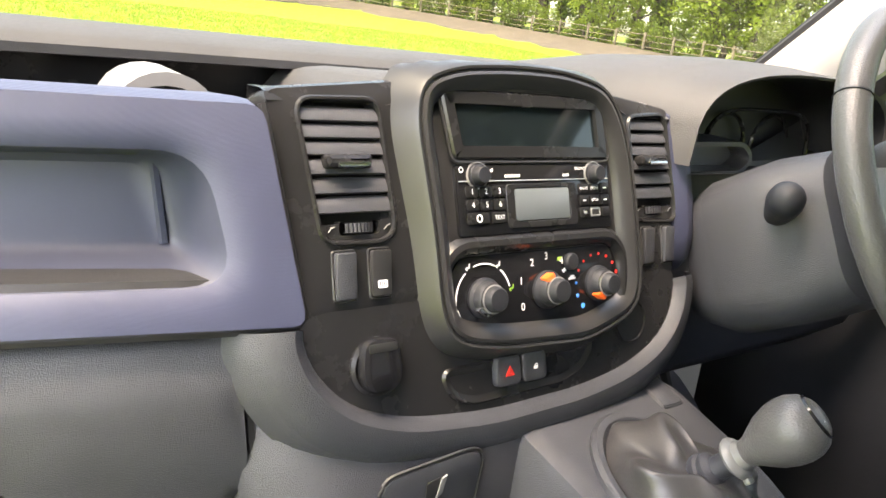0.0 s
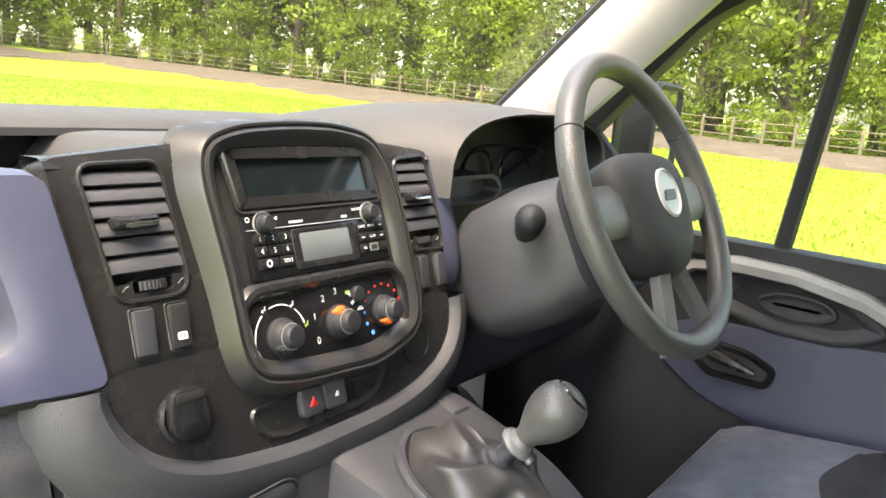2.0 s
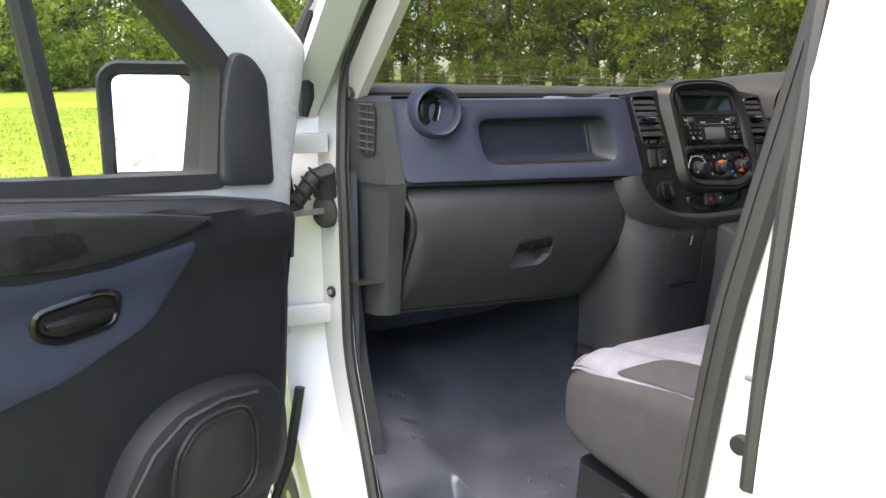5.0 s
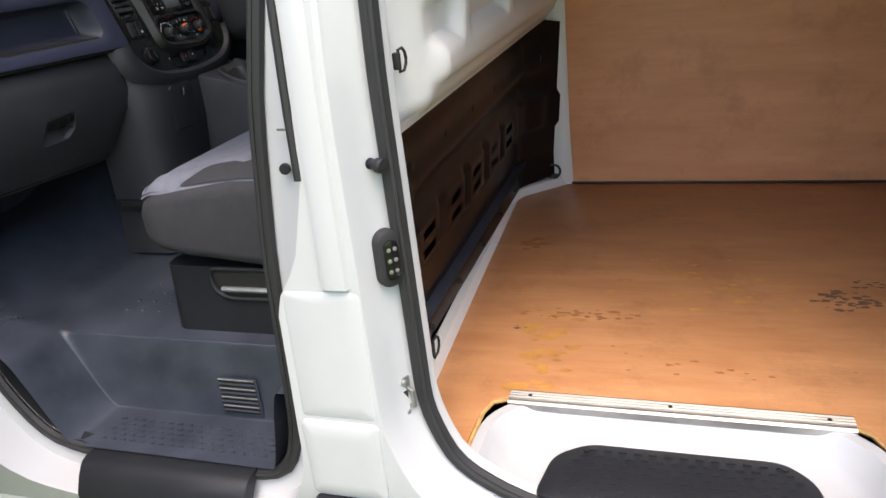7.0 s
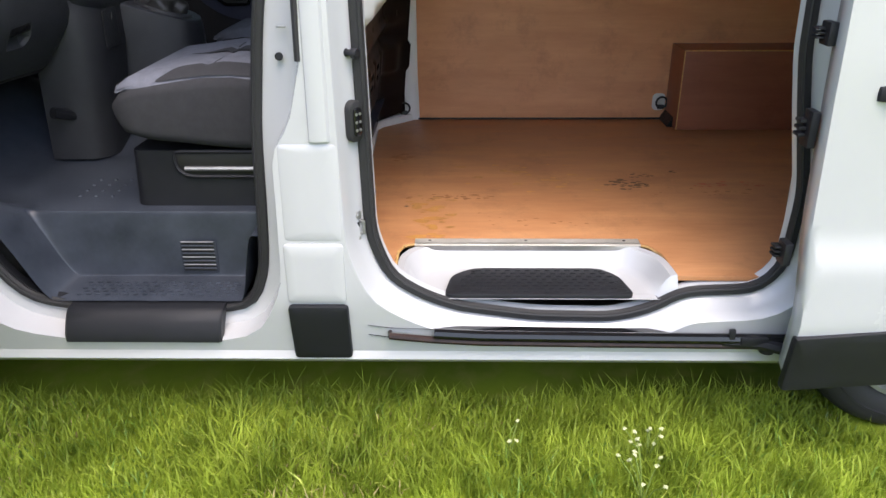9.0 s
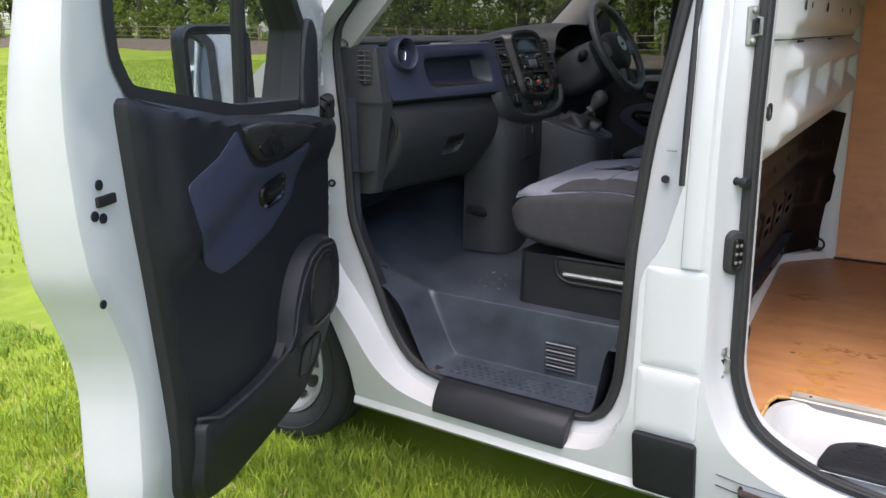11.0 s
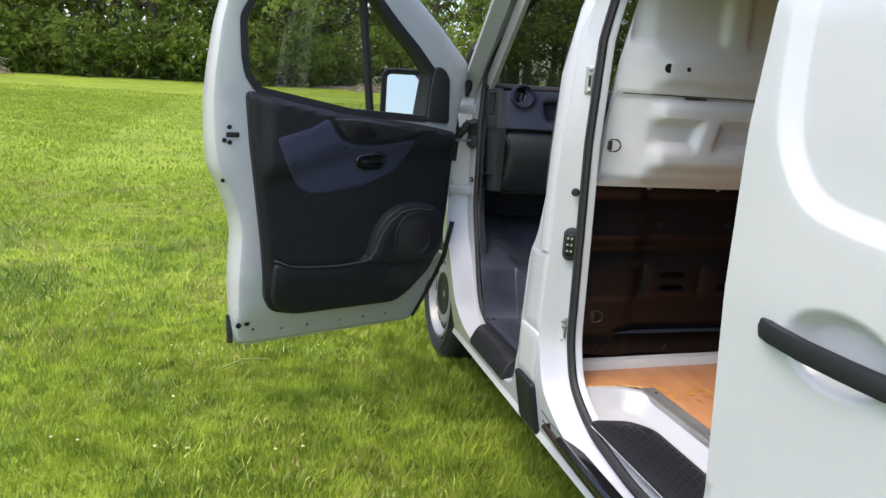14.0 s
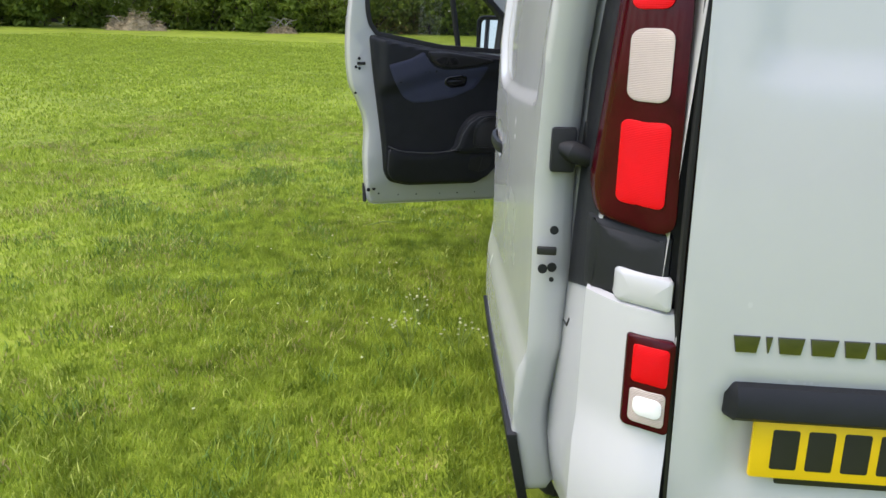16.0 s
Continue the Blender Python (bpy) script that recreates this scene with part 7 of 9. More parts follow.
# blue cheek beside the right vent
ck = []
for z, e in ((1.409, 0.006), (1.405, 0.0), (1.385, 0.0), (1.35, 0.0), (1.31, 0.0), (1.275, 0.001), (1.25, 0.006), (1.236, 0.016), (1.231, 0.026)):
    vy, dx = vp(0.2, z).y, 0.012 * math.sin(math.pi * (1.41 - z) / 0.2)
    ck.append([Vector((0.219, vy + 0.010, z)), Vector((0.2205, vy + 0.001 + e, z)), Vector((0.236 + dx * 0.4, vy - 0.001 + e, z)), Vector((0.252 + dx * 0.7 - e * 0.3, vy + 0.005 + e, z)), Vector((0.263 + dx - e * 0.6, vy + 0.022 + e, z)), Vector((0.268 + dx - e * 0.7, vy + 0.06, z)), Vector((0.268 + dx - e * 0.7, vy + 0.14, z))])
dash.part("blue_cheek", Geo().add(*loft(ck, False, (False, False))), BLUE, "curved blue-grey trim cheek")

# lower apron with socket, hazard recess and blank
AP = ccw(soft_poly([(-0.245, 1.246), (-0.238, 1.205), (-0.205, 1.168), (-0.15, 1.148), (-0.06, 1.138), (0.06, 1.140), (0.13, 1.150), (0.185, 1.172), (0.212, 1.205), (0.218, 1.246)], 0.03, 4))
dash.part("lower_apron", Geo().add(*fill(AP, [], lambda x, z: cf(x, z, -0.008), 0.03)), PANEL, "lower apron of the centre stack")
low = [i for i, p in enumerate(AP) if p[1] < 1.238]
cut = next((k for k in range(len(low) - 1) if low[k + 1] != low[k] + 1), None)
low = low if cut is None else low[cut + 1:] + low[:cut + 1]
apo = []
for d, w in ((-0.004, -0.010), (0.0, -0.003), (0.008, 0.002), (0.022, 0.0), (0.038, -0.012), (0.052, -0.04)):
    o = offset(AP, d)
    apo.append([cf(o[i][0], min(o[i][1], 1.237), w) for i in low])
dash.part("apron_lip", Geo().add(*loft(apo, False, (False, False))), DASH, "rounded dark grey lip round the apron")
HR = ccw(soft_poly([(-0.108, 1.181), (0.080, 1.183), (0.062, 1.162), (0.035, 1.154), (-0.075, 1.152), (-0.098, 1.160)], 0.010, 4))
dash.part("hazard_recess", Geo().add(*loft([[cf(x, z, w) for x, z in offset(HR, d)] for d, w in ((0.004, -0.0078), (0.002, -0.005), (0.0, -0.0065), (-0.004, -0.0076))], caps=(False, False))), PANEL)
for x0, x1 in ((-0.052, -0.022), (-0.0205, 0.010)):
    sw = dash.part("hazard_switch", plate(rrect(x0, 1.160, x1, 1.187, 0.005, 3), cf, 0.008, 0.0025, -0.008), DASH, "dark push switch")
    if x0 < -0.03:
        c = cf(-0.037, 1.1725, 0.0005)
        t3 = [c + Vector((0.0055 * math.cos(a), 0.0055 * 0.287 * math.sin(a), 0.0055 * math.sin(a))) for a in (math.pi / 2, math.pi * 7 / 6, math.pi * 11 / 6)]
        dash.part("warning_triangle", Geo().add(*tube(t3, 0.0007, 4, True)).add(*tube([c + (p - c) * 0.45 for p in t3], 0.0006, 4, True)), REDP, under=sw)
    else:
        c = cf(-0.005, 1.1725, 0.0005)
        dash.part("padlock_mark", Geo().add(*box(c, (0.0045, 0.0005, 0.0035), 0)).add(*tube([c + Vector((0.0015 * math.cos(a), 0, 0.0015 + 0.0022 * math.sin(a))) for a in np.linspace(0, math.pi, 7)], 0.0005, 4)), PRINT, under=sw)
sm = frame_matrix(cf(-0.175, 1.198, -0.010), ORI)
so = dash.part("power_socket", lathe([(0.0255, 0.0), (0.025, 0.005), (0.022, 0.007), (0.0215, 0.002), (0.0005, 0.002)], sm, 32), PANEL, "12 volt socket with hinged cap")
SC = ccw(soft_poly([(-0.020, -0.010), (-0.0165, 0.025), (0.0165, 0.025), (0.020, -0.010), (0.010, -0.021), (-0.010, -0.021)], 0.010, 4))
scf = lambda u, v, w: sm @ Vector((u, v, w))
dash.part("socket_cap", plate(SC, scf, 0.013, 0.005, 0.004), GLOSS, under=so)
dash.part("cap_slot", plate(rrect(-0.0135, 0.014, 0.0135, 0.0215, 0.002, 2), scf, 0.0008, 0.0003, 0.0167), INK, under=so)
bm_ = frame_matrix(cf(0.138, 1.198, -0.009), ORI)
dash.part("blank_disc", lathe([(0.025, 0), (0.025, 0.003), (0.0225, 0.0035), (0.022, 0.0018), (0.0005, 0.0018)], bm_, 32), PANEL, "round blanking disc")

# console column below the apron, and the gear console
col = []
for z, y, x0, x1 in ((1.245, -0.525, -0.30, 0.02), (1.19, -0.555, -0.295, 0.03), (1.145, -0.585, -0.285, 0.05), (1.105, -0.612, -0.28, 0.05), (1.0, -0.615, -0.262, 0.05), (0.85, -0.60, -0.245, 0.05), (0.62, -0.585, -0.235, 0.05)):
    col.append([Vector((x0 - 0.005, y + 0.20, z)), Vector((x0, y + 0.06, z)), Vector((x0 + 0.03, y + 0.018, z)), Vector((x0 + 0.08, y, z)), Vector((x1 - 0.06, y - 0.002, z)), Vector((x1, y + 0.02, z)), Vector((x1 + 0.02, y + 0.2, z))])
dash.part("console_column", Geo().add(*loft(col, False, (False, False))), DASH, "dark grey console column")
cfn = lambda x, z, w: Vector((x, -0.6165 - w + 0.004 * (1.1 - z), z))
FD = ccw(soft_poly([(-0.182, 0.985), (-0.176, 1.105), (-0.085, 1.113), (-0.072, 1.105), (-0.080, 0.985)], 0.012, 3))
fd = dash.part("console_flap", plate(FD, cfn, 0.004, 0.002, 0.0), DASH, "small closed console flap")
dash.part("flap_gap", tube([cfn(x, z, 0.002) for x, z in offset(FD, 0.002)], 0.0018, 5, True), INK, under=fd)
dash.part("flap_latch", plate(ccw(soft_poly([(-0.132, 1.072), (-0.133, 1.092), (-0.112, 1.096), (-0.115, 1.078)], 0.003, 2)), cfn, 0.0012, 0.0004, 0.0035), INK, under=fd)
dash.part("latch_chip", plate(ccw([(-0.121, 1.074), (-0.118, 1.094), (-0.112, 1.096), (-0.115, 1.078)]), cfn, 0.002, 0.0005, 0.004), STEEL, under=fd)

gear = Thing("gear_console", (0.1, -0.68, 0.65), "dark grey gear console with leather gaiter and lever", "gear lever")


def gtop(x, y):
    return 1.108 + 0.30 * (y + 0.632)


GC = ccw(soft_poly([(-0.028, -0.585), (0.215, -0.585), (0.222, -0.74), (0.19, -0.825), (0.11, -0.85), (0.03, -0.825), (-0.005, -0.74)], 0.035, 4))
gl_ = [[Vector((x, y, gtop(x, y) + dz)) for x, y in offset(GC, d)] for d, dz in ((-0.012, 0.0), (-0.003, -0.004), (0.0, -0.014))]
gl_ += [[Vector((x, y, 1.0)) for x, y in offset(GC, 0.004)], [Vector((x, y, 0.63)) for x, y in offset(GC, 0.012)]]
g = Geo().add(*loft(gl_, caps=(False, False)))
g.add(*fill(offset(GC, -0.012), [], lambda x, y: (x, y, gtop(x, y)), 0.03))
gear.part("console_body", g, DASH)
gear.part("square_cap", plate(rrect(0.166, -0.632, 0.196, -0.588, 0.003, 2), lambda x, y, w: Vector((x, y, gtop(x, y) + w)), 0.0025, 0.001), DASH)
gear.part("cap_gap", tube([Vector((x, y, gtop(x, y) + 0.0006)) for x, y in rrect(0.165, -0.633, 0.197, -0.587, 0.003, 2)], 0.0012, 5, True), INK)
bc = Vector((0.086, -0.724, 0))
ring = lambda r, dz: [Vector((bc.x + r * 0.90 * math.cos(a), bc.y + r * 1.16 * math.sin(a), gtop(0, bc.y + r * 1.16 * math.sin(a)) + dz)) for a in np.linspace(0, 2 * math.pi, 49)[:-1]]
gear.part("gaiter_ring", Geo().add(*loft([ring(0.086, -0.006), ring(0.0845, 0.006), ring(0.080, 0.0105), ring(0.074, 0.0105), ring(0.070, 0.002)], caps=(False, False))), DASH, "raised ring round the gaiter")
boot = Vector((0.0885, -0.744, 1.118))
gt = []
for k in range(15):
    t = k / 14
    c = Vector((bc.x, bc.y, gtop(0, bc.y) + 0.002)).lerp(boot, t ** 0.7)
    r = 0.054 * (1 - t) ** 0.85 + 0.017
    lp = []
    for i in range(64):
        a = 2 * math.pi * i / 64
        s = math.sin(math.pi * min(1, t * 0.98 + 0.02)) ** 0.9
        f = 1 + s * (0.24 * math.sin(4 * a + 2.6 * t + 0.9) + 0.13 * math.sin(7 * a - 3.5 * t + 2.0) + 0.06)
        lp.append(c + Vector((r * 0.90 * f * math.cos(a), r * 1.14 * f * math.sin(a), (1 - t) * 0.30 * r * 1.14 * f * math.sin(a) + 0.014 * s + 0.009 * s * math.sin(3 * a - 4 * t))))
    gt.append(lp)
gear.part("gaiter", Geo().add(*loft(gt, caps=(False, True))), GAITER, "creased black leather gaiter", sharp=80)
d = Vector((0.15, -0.60, 0.79)).normalized()
mg = frame_matrix(boot, d)
gear.part("boot_collar", lathe([(0.0175, -0.010), (0.0195, -0.006), (0.0195, -0.001), (0.0165, 0.001), (0.0175, 0.003), (0.0175, 0.007), (0.013, 0.010), (0.0115, 0.011)], mg, 28), DASH, "stepped collar on the gaiter")
gear.part("lever_shaft", lathe([(0.0112, 0.008), (0.0108, 0.055)], mg, 20), DASH)
gear.part("lift_ring", Geo().add(*lathe([(0.0125, 0.029), (0.0185, 0.030), (0.0195, 0.0325), (0.0185, 0.035), (0.0140, 0.038), (0.0125, 0.044)], mg, 28)).add(*box(None, (0.010, 0.007, 0.006), 0.002, mg @ Matrix.Translation((0.0, -0.020, 0.032)))), SPOKE, "grey lift ring")
gear.part("gear_knob", lathe([(0.0118, 0.042), (0.0135, 0.050), (0.0185, 0.059), (0.0240, 0.070), (0.0275, 0.082), (0.0285, 0.092), (0.0275, 0.101), (0.0240, 0.109), (0.0170, 0.1155), (0.008, 0.119), (0.0005, 0.120)], mg, 36), LEATHER, "dark egg-shaped gear knob", sharp=70)
dn = Vector((0.42, -0.50, 0.74)).normalized()
mk = frame_matrix(boot + d * 0.092 + dn * 0.0208, dn)
kd = gear.part("shift_disc", lathe([(0.0200, 0.0), (0.0195, 0.0022), (0.0185, 0.0016), (0.012, 0.0034), (0.0005, 0.004)], mk, 32), GLOSS, "shift pattern disc")
for x0, y0, x1, y1 in ((-0.009, 0, 0.009, 0), (0, -0.008, 0, 0.008), (0.009, -0.008, 0.009, 0.008), (-0.009, -0.008, -0.009, 0.008)):
    gear.part("shift_line", tube([mk @ Vector((x0, y0, 0.0042)), mk @ Vector((x1, y1, 0.0042))], 0.0006, 4), PRINT, under=kd)

# ---- driver's side ----
HOOD = []
for i in range(21):
    a = math.pi * i / 20
    s = math.sin(a) ** 0.5
    cxs = -math.copysign(abs(math.cos(a)) ** 0.85, math.cos(a))
    HOOD.append([Vector((0.452 + 0.220 * cxs * k + off, y, 1.355 + 0.112 * s * kz)) for k, y, kz, off in ((1.55, -0.20, 0.80, 0.03), (1.40, -0.30, 0.98, 0.02), (1.22, -0.42, 1.06, 0.0), (1.12, -0.475, 1.06, 0.0), (1.11, -0.480, 1.045, 0.0), (1.06, -0.52, 1.03, 0.0), (1.0, -0.548, 1.0, 0.0), (0.975, -0.545, 0.97, 0.0), (0.93, -0.48, 0.92, 0.0), (0.90, -0.42, 0.88, 0.0))])
hood = dash.part("cluster_hood", Geo().add(*loft([l[:8] for l in HOOD], False, (False, False))), DASH_TOP, "matt grey hood over the instruments", sharp=25)
dash.part("hood_lining", Geo().add(*loft([l[7:] for l in HOOD], False, (False, False))).add(*loft([[Vector((x, y, z)) for x in (0.245, 0.35, 0.455, 0.56, 0.665)] for y, z in ((-0.546, 1.345), (-0.50, 1.335), (-0.40, 1.330))], False, (False, False))), BLACK, "black lining of the instrument hood", hood)
cl = dash.part("dial_panel", Geo().add(*fill(ccw(soft_poly([(0.25, 1.30), (0.25, 1.42), (0.33, 1.462), (0.58, 1.462), (0.66, 1.42), (0.66, 1.30)], 0.04, 4)), [], lambda x, z: (x, -0.425, z))), BLACK, "dark instrument cluster")
DP = soft_poly([(0.375, 1.32), (0.385, 1.395), (0.43, 1.412), (0.58, 1.412), (0.625, 1.395), (0.635, 1.32)], 0.025, 4)
dash.part("dial_surround", tube([Vector((x, -0.455, z)) for x, z in DP], 0.003, 6, True), PANEL, under=cl)
for x, r in ((0.45, 0.045), (0.56, 0.045)):
    dash.part("dial_ring", tube([Vector((x + r * math.cos(a), -0.435, 1.36 + r * 0.95 * math.sin(a))) for a in np.linspace(0, 6.28, 29)[:-1]], 0.003, 6, True), PANEL, under=cl)
SB = ccw(soft_poly([(0.275, 1.336), (0.272, 1.370), (0.395, 1.372), (0.418, 1.354), (0.40, 1.336)], 0.012, 4))
dash.part("side_display", Geo().add(*loft([[Vector((x, -0.505 + w, z)) for x, z in offset(SB, d)] for d, w in ((0.005, 0.05), (0.004, 0.0), (-0.002, 0.0), (-0.004, 0.03))], caps=(False, False))), DASH, "small framed display beside the dials")
dash.part("side_display_glass", Geo().add(*fill(offset(SB, -0.004), [], lambda x, z: (x, -0.478, z))), LCD)
rp_ = [[Vector((x, y, z)) for x in (0.22, 0.45, 0.66, 0.86)] for y, z in ((-0.20, 1.41), (-0.36, 1.42), (-0.43, 1.40), (-0.455, 1.34), (-0.47, 1.25), (-0.44, 1.12), (-0.38, 1.02))]
rp_ = [[p + Vector((0, 0.03 * max(0, p.x - 0.45), -0.09 if (0.3 < p.x < 0.6 and p.z > 1.39) else 0)) for p in l] for l in rp_]
dash.part("driver_panel", Geo().add(*loft(rp_, False, (False, False))), DASH)
un = [[Vector((x, y, z)) for x in (0.215, 0.30, 0.45, 0.62, 0.86)] for y, z in ((-0.55, 1.245), (-0.56, 1.20), (-0.52, 1.16), (-0.48, 1.05), (-0.40, 0.98))]
dash.part("knee_panel", Geo().add(*loft(un, False, (False, False))), DASH)
for p in ((0.30, -0.50, 0.80), (0.42, -0.46, 0.78), (0.60, -0.42, 0.76)):
    dash.part("pedal", Geo().add(*box(p, (0.065, 0.02, 0.075), 0.006, Matrix.Rotation(radians(-30), 4, "X"))).add(*tube([Vector(p), Vector((p[0], p[1] + 0.12, p[2] + 0.2))], 0.009, 6)), RUBBER, "black rubber pedal")
# column shroud and stalks
cd = Vector((0.0, -0.80, 0.42)).normalized()
wc = Vector((0.385, -0.755, 1.372))
shr = []
for t, hw, up, dn in ((0.26, 0.11, 0.05, 0.10), (0.20, 0.135, 0.065, 0.115), (0.12, 0.135, 0.07, 0.11), (0.065, 0.12, 0.065, 0.095), (0.055, 0.10, 0.05, 0.08)):
    c = wc - cd * t
    vv = Vector((0, 0.42, 0.80)).normalized()
    shr.append([c + Vector((1, 0, 0)) * u + vv * v for u, v in rrect(-hw, -dn, hw, up, 0.045, 5)])
wheel_ = Thing("steering_wheel", (0.425, -0.70, 1.2), "dark grey steering wheel with round chrome badge", "steering wheel")
sh = dash.part("column_shroud", Geo().add(*loft(shr)), DASH, "dark grey steering column shroud")
sf = axes((0.287, -0.630, 1.302), (0.8, -0.55, 0.0), (0.12, 0.2, 0.95))
SO = [(0.023 * math.cos(a), 0.030 * math.sin(a)) for a in np.linspace(0, 2 * math.pi, 29)[:-1]]
dash.part("stalk_recess", Geo().add(*loft([[sf(u * k, v * k, w) for u, v in SO] for k, w in ((1.1, -0.003), (1.0, 0.003), (0.85, 0.002), (0.7, -0.012))], caps=(False, True))), INK, "oval recess of the stalk", sh)
SP = [Vector(p) for p in ((0.290, -0.618, 1.300), (0.281, -0.628, 1.308), (0.262, -0.646, 1.324), (0.246, -0.659, 1.337), (0.233, -0.668, 1.346), (0.223, -0.675, 1.352), (0.2165, -0.679, 1.355), (0.2135, -0.681, 1.3565))]
dash.part("indicator_stalk", tube(SP, [0.013, 0.0125, 0.0130, 0.0165, 0.0185, 0.0175, 0.012, 0.002], 18), BLACK, "black indicator stalk with a rounded end", sh)
# wheel
wu, wv, wn = Vector((1, 0, 0)), Vector((0, 0.46, 0.888)).normalized(), Vector((0, -0.888, 0.46)).normalized()
R = 0.188


def wf(u, v, w=0.0):
    return wc + wu * u + wv * v + wn * w


wheel_.part("rim", tube([wf(R * math.cos(a), R * math.sin(a) if math.sin(a) > -0.86 else R * math.sin(a) * 0.985, 0.0) for a in np.linspace(0, 2 * math.pi, 65)[:-1]], 0.0165, 14, True, 1.0), LEATHER, "dark grey leather-grained rim")
for a in (150, 30):
    an = radians(a)
    wheel_.part("rim_seam", tube([wf(R * math.cos(an) + 0.0168 * math.cos(an) * math.cos(b), R * math.sin(an) + 0.0168 * math.sin(an) * math.cos(b), 0.0168 * math.sin(b)) for b in np.linspace(0, 6.28, 15)[:-1]], 0.001, 4, True), INK)
HB2 = ccw(soft_poly([(-0.104, 0.030), (-0.094, 0.060), (-0.035, 0.070), (0.035, 0.070), (0.094, 0.060), (0.104, 0.030), (0.082, -0.055), (0.036, -0.098), (-0.036, -0.098), (-0.082, -0.055)], 0.03, 4))
pad = wheel_.part("airbag_pad", Geo().add(*loft([[wf(u * (1 + d / 0.095), (v + 0.012) * (1 + d / 0.095) - 0.012, w) for u, v in HB2] for d, w in ((-0.012, -0.055), (-0.004, -0.03), (0.0, -0.008), (-0.004, 0.003), (-0.010, 0.010), (-0.020, 0.0165), (-0.034, 0.021), (-0.048, 0.023))])), DASH_TOP, "dark grey airbag pad", sharp=75)
wheel_.part("badge_ring", lathe([(0.0325, 0.018), (0.0325, 0.0245), (0.0295, 0.0265), (0.0275, 0.024), (0.0005, 0.024)], frame_matrix(wc + wv * 0.006, wn), 32), SILVER, "round silver badge", pad)
wheel_.part("badge_mark", plate(rrect(-0.017, -0.004, 0.017, 0.010, 0.004, 3), lambda u, v, w: wf(u + 0.4 * v, v, 0.024 + w), 0.0015, 0.0006), DASH_D, under=pad)
wheel_.part("airbag_bar", box(None, (0.016, 0.004, 0.001), 0, frame_matrix(wf(0.028, -0.06, 0.0212), wn)), INK, under=pad)
for sgn in (-1, 1):
    sp = [[wf(sgn * u, v, w) for v, w in ((0.030, -0.004), (0.030, -0.02), (-0.030, -0.02), (-0.034, -0.004), (-0.018, 0.004), (0.014, 0.004))] for u in (0.06, 0.10, 0.14, 0.182)]
    wheel_.part("spoke", Geo().add(*loft(sp)), SPOKE, "side spoke")
    lp = [[wf(sgn * (0.018 + 0.05 * t) + du, -0.07 - 0.112 * t, w) for du, w in ((-0.014, -0.004), (-0.014, -0.018), (0.014, -0.018), (0.014, -0.004), (0.0, 0.004))] for t in np.linspace(0, 1, 5)]
    wheel_.part("spoke", Geo().add(*loft(lp)), SPOKE, "grey lower spoke")

# driver's door trim
ddoor = Thing("driver_door_trim", (0.88, -0.8, 0.7), "dark and blue inner trim of the closed driver's door", "door trim")
XT = lambda y, z: 0.895 - 0.02 * ease((1.10 - z) / 0.3)
ddoor.part("trim_sheet", Geo().add(*fill([(-1.45, 0.60), (-0.30, 0.60), (-0.30, 1.232), (-1.45, 1.232)], [], lambda y, z: (XT(y, z), y, z), 0.08)), BLACK)
BI = ccw(soft_poly([(-0.585, 1.03), (-0.62, 1.08), (-0.70, 1.105), (-1.42, 1.14), (-1.42, 0.83), (-1.0, 0.89), (-0.70, 0.955)], 0.05, 4))
ddoor.part("blue_insert", plate(BI, lambda y, z, w: Vector((XT(y, z) - w, y, z)), 0.006, 0.002, 0, 0.05, False), BLUE, "navy blue door insert")
AR = []
for y, zt, dx in ((-0.62, 1.19, 0.0), (-0.66, 1.222, 0.02), (-0.74, 1.232, 0.028), (-0.84, 1.230, 0.030), (-0.95, 1.21, 0.03), (-1.05, 1.165, 0.028), (-1.2, 1.14, 0.025), (-1.42, 1.13, 0.025)):
    AR.append([Vector((XT(y, zt) - d, y, zt + dz)) for d, dz in ((0.0, 0.006), (dx * 0.7, 0.004), (dx, -0.006), (dx * 0.9, -0.022), (0.0, -0.03))])
ddoor.part("armrest", Geo().add(*loft(AR, False, (False, False))), LIGHT_TRIM, "grey satin grab handle along the door")
SCP = ccw(soft_poly([(-0.70, 1.135), (-0.72, 1.205), (-0.80, 1.226), (-0.92, 1.205), (-1.01, 1.150), (-0.93, 1.110), (-0.80, 1.108)], 0.03, 4))
sc = ddoor.part("pull_scoop", Geo().add(*loft([[Vector((XT(y, z) - w, y, z)) for y, z in offset(SCP, d)] for d, w in ((0.004, 0.0), (0.0, 0.010), (-0.010, 0.012), (-0.020, 0.006), (-0.028, -0.001))], caps=(False, True))), DASH, "dark oval door pull scoop", sharp=60)
CUP = [(-0.848 + 0.066 * math.cos(a), 1.163 + 0.026 * math.sin(a)) for a in np.linspace(0, 2 * math.pi, 33)[:-1]]
ddoor.part("scoop_cup", Geo().add(*loft([[Vector((XT(y, z) - w, y, z)) for y, z in offset(CUP, d)] for d, w in ((0.002, 0.0), (0.0, 0.010), (-0.005, 0.012), (-0.010, 0.007), (-0.018, 0.006))])), DASH_TOP, "grey oval cup", sc)
HB3 = ccw(soft_poly([(-0.655, 1.045), (-0.675, 1.07), (-0.78, 1.062), (-0.835, 1.04), (-0.825, 1.002), (-0.715, 1.0)], 0.015, 4))
hb3 = ddoor.part("handle_bezel", Geo().add(*loft([[Vector((XT(y, z) - w, y, z)) for y, z in offset(HB3, d)] for d, w in ((0.004, 0.004), (0.0, 0.016), (-0.008, 0.016), (-0.012, 0.007))], caps=(False, False))), GLOSS, "black inner door handle bezel")
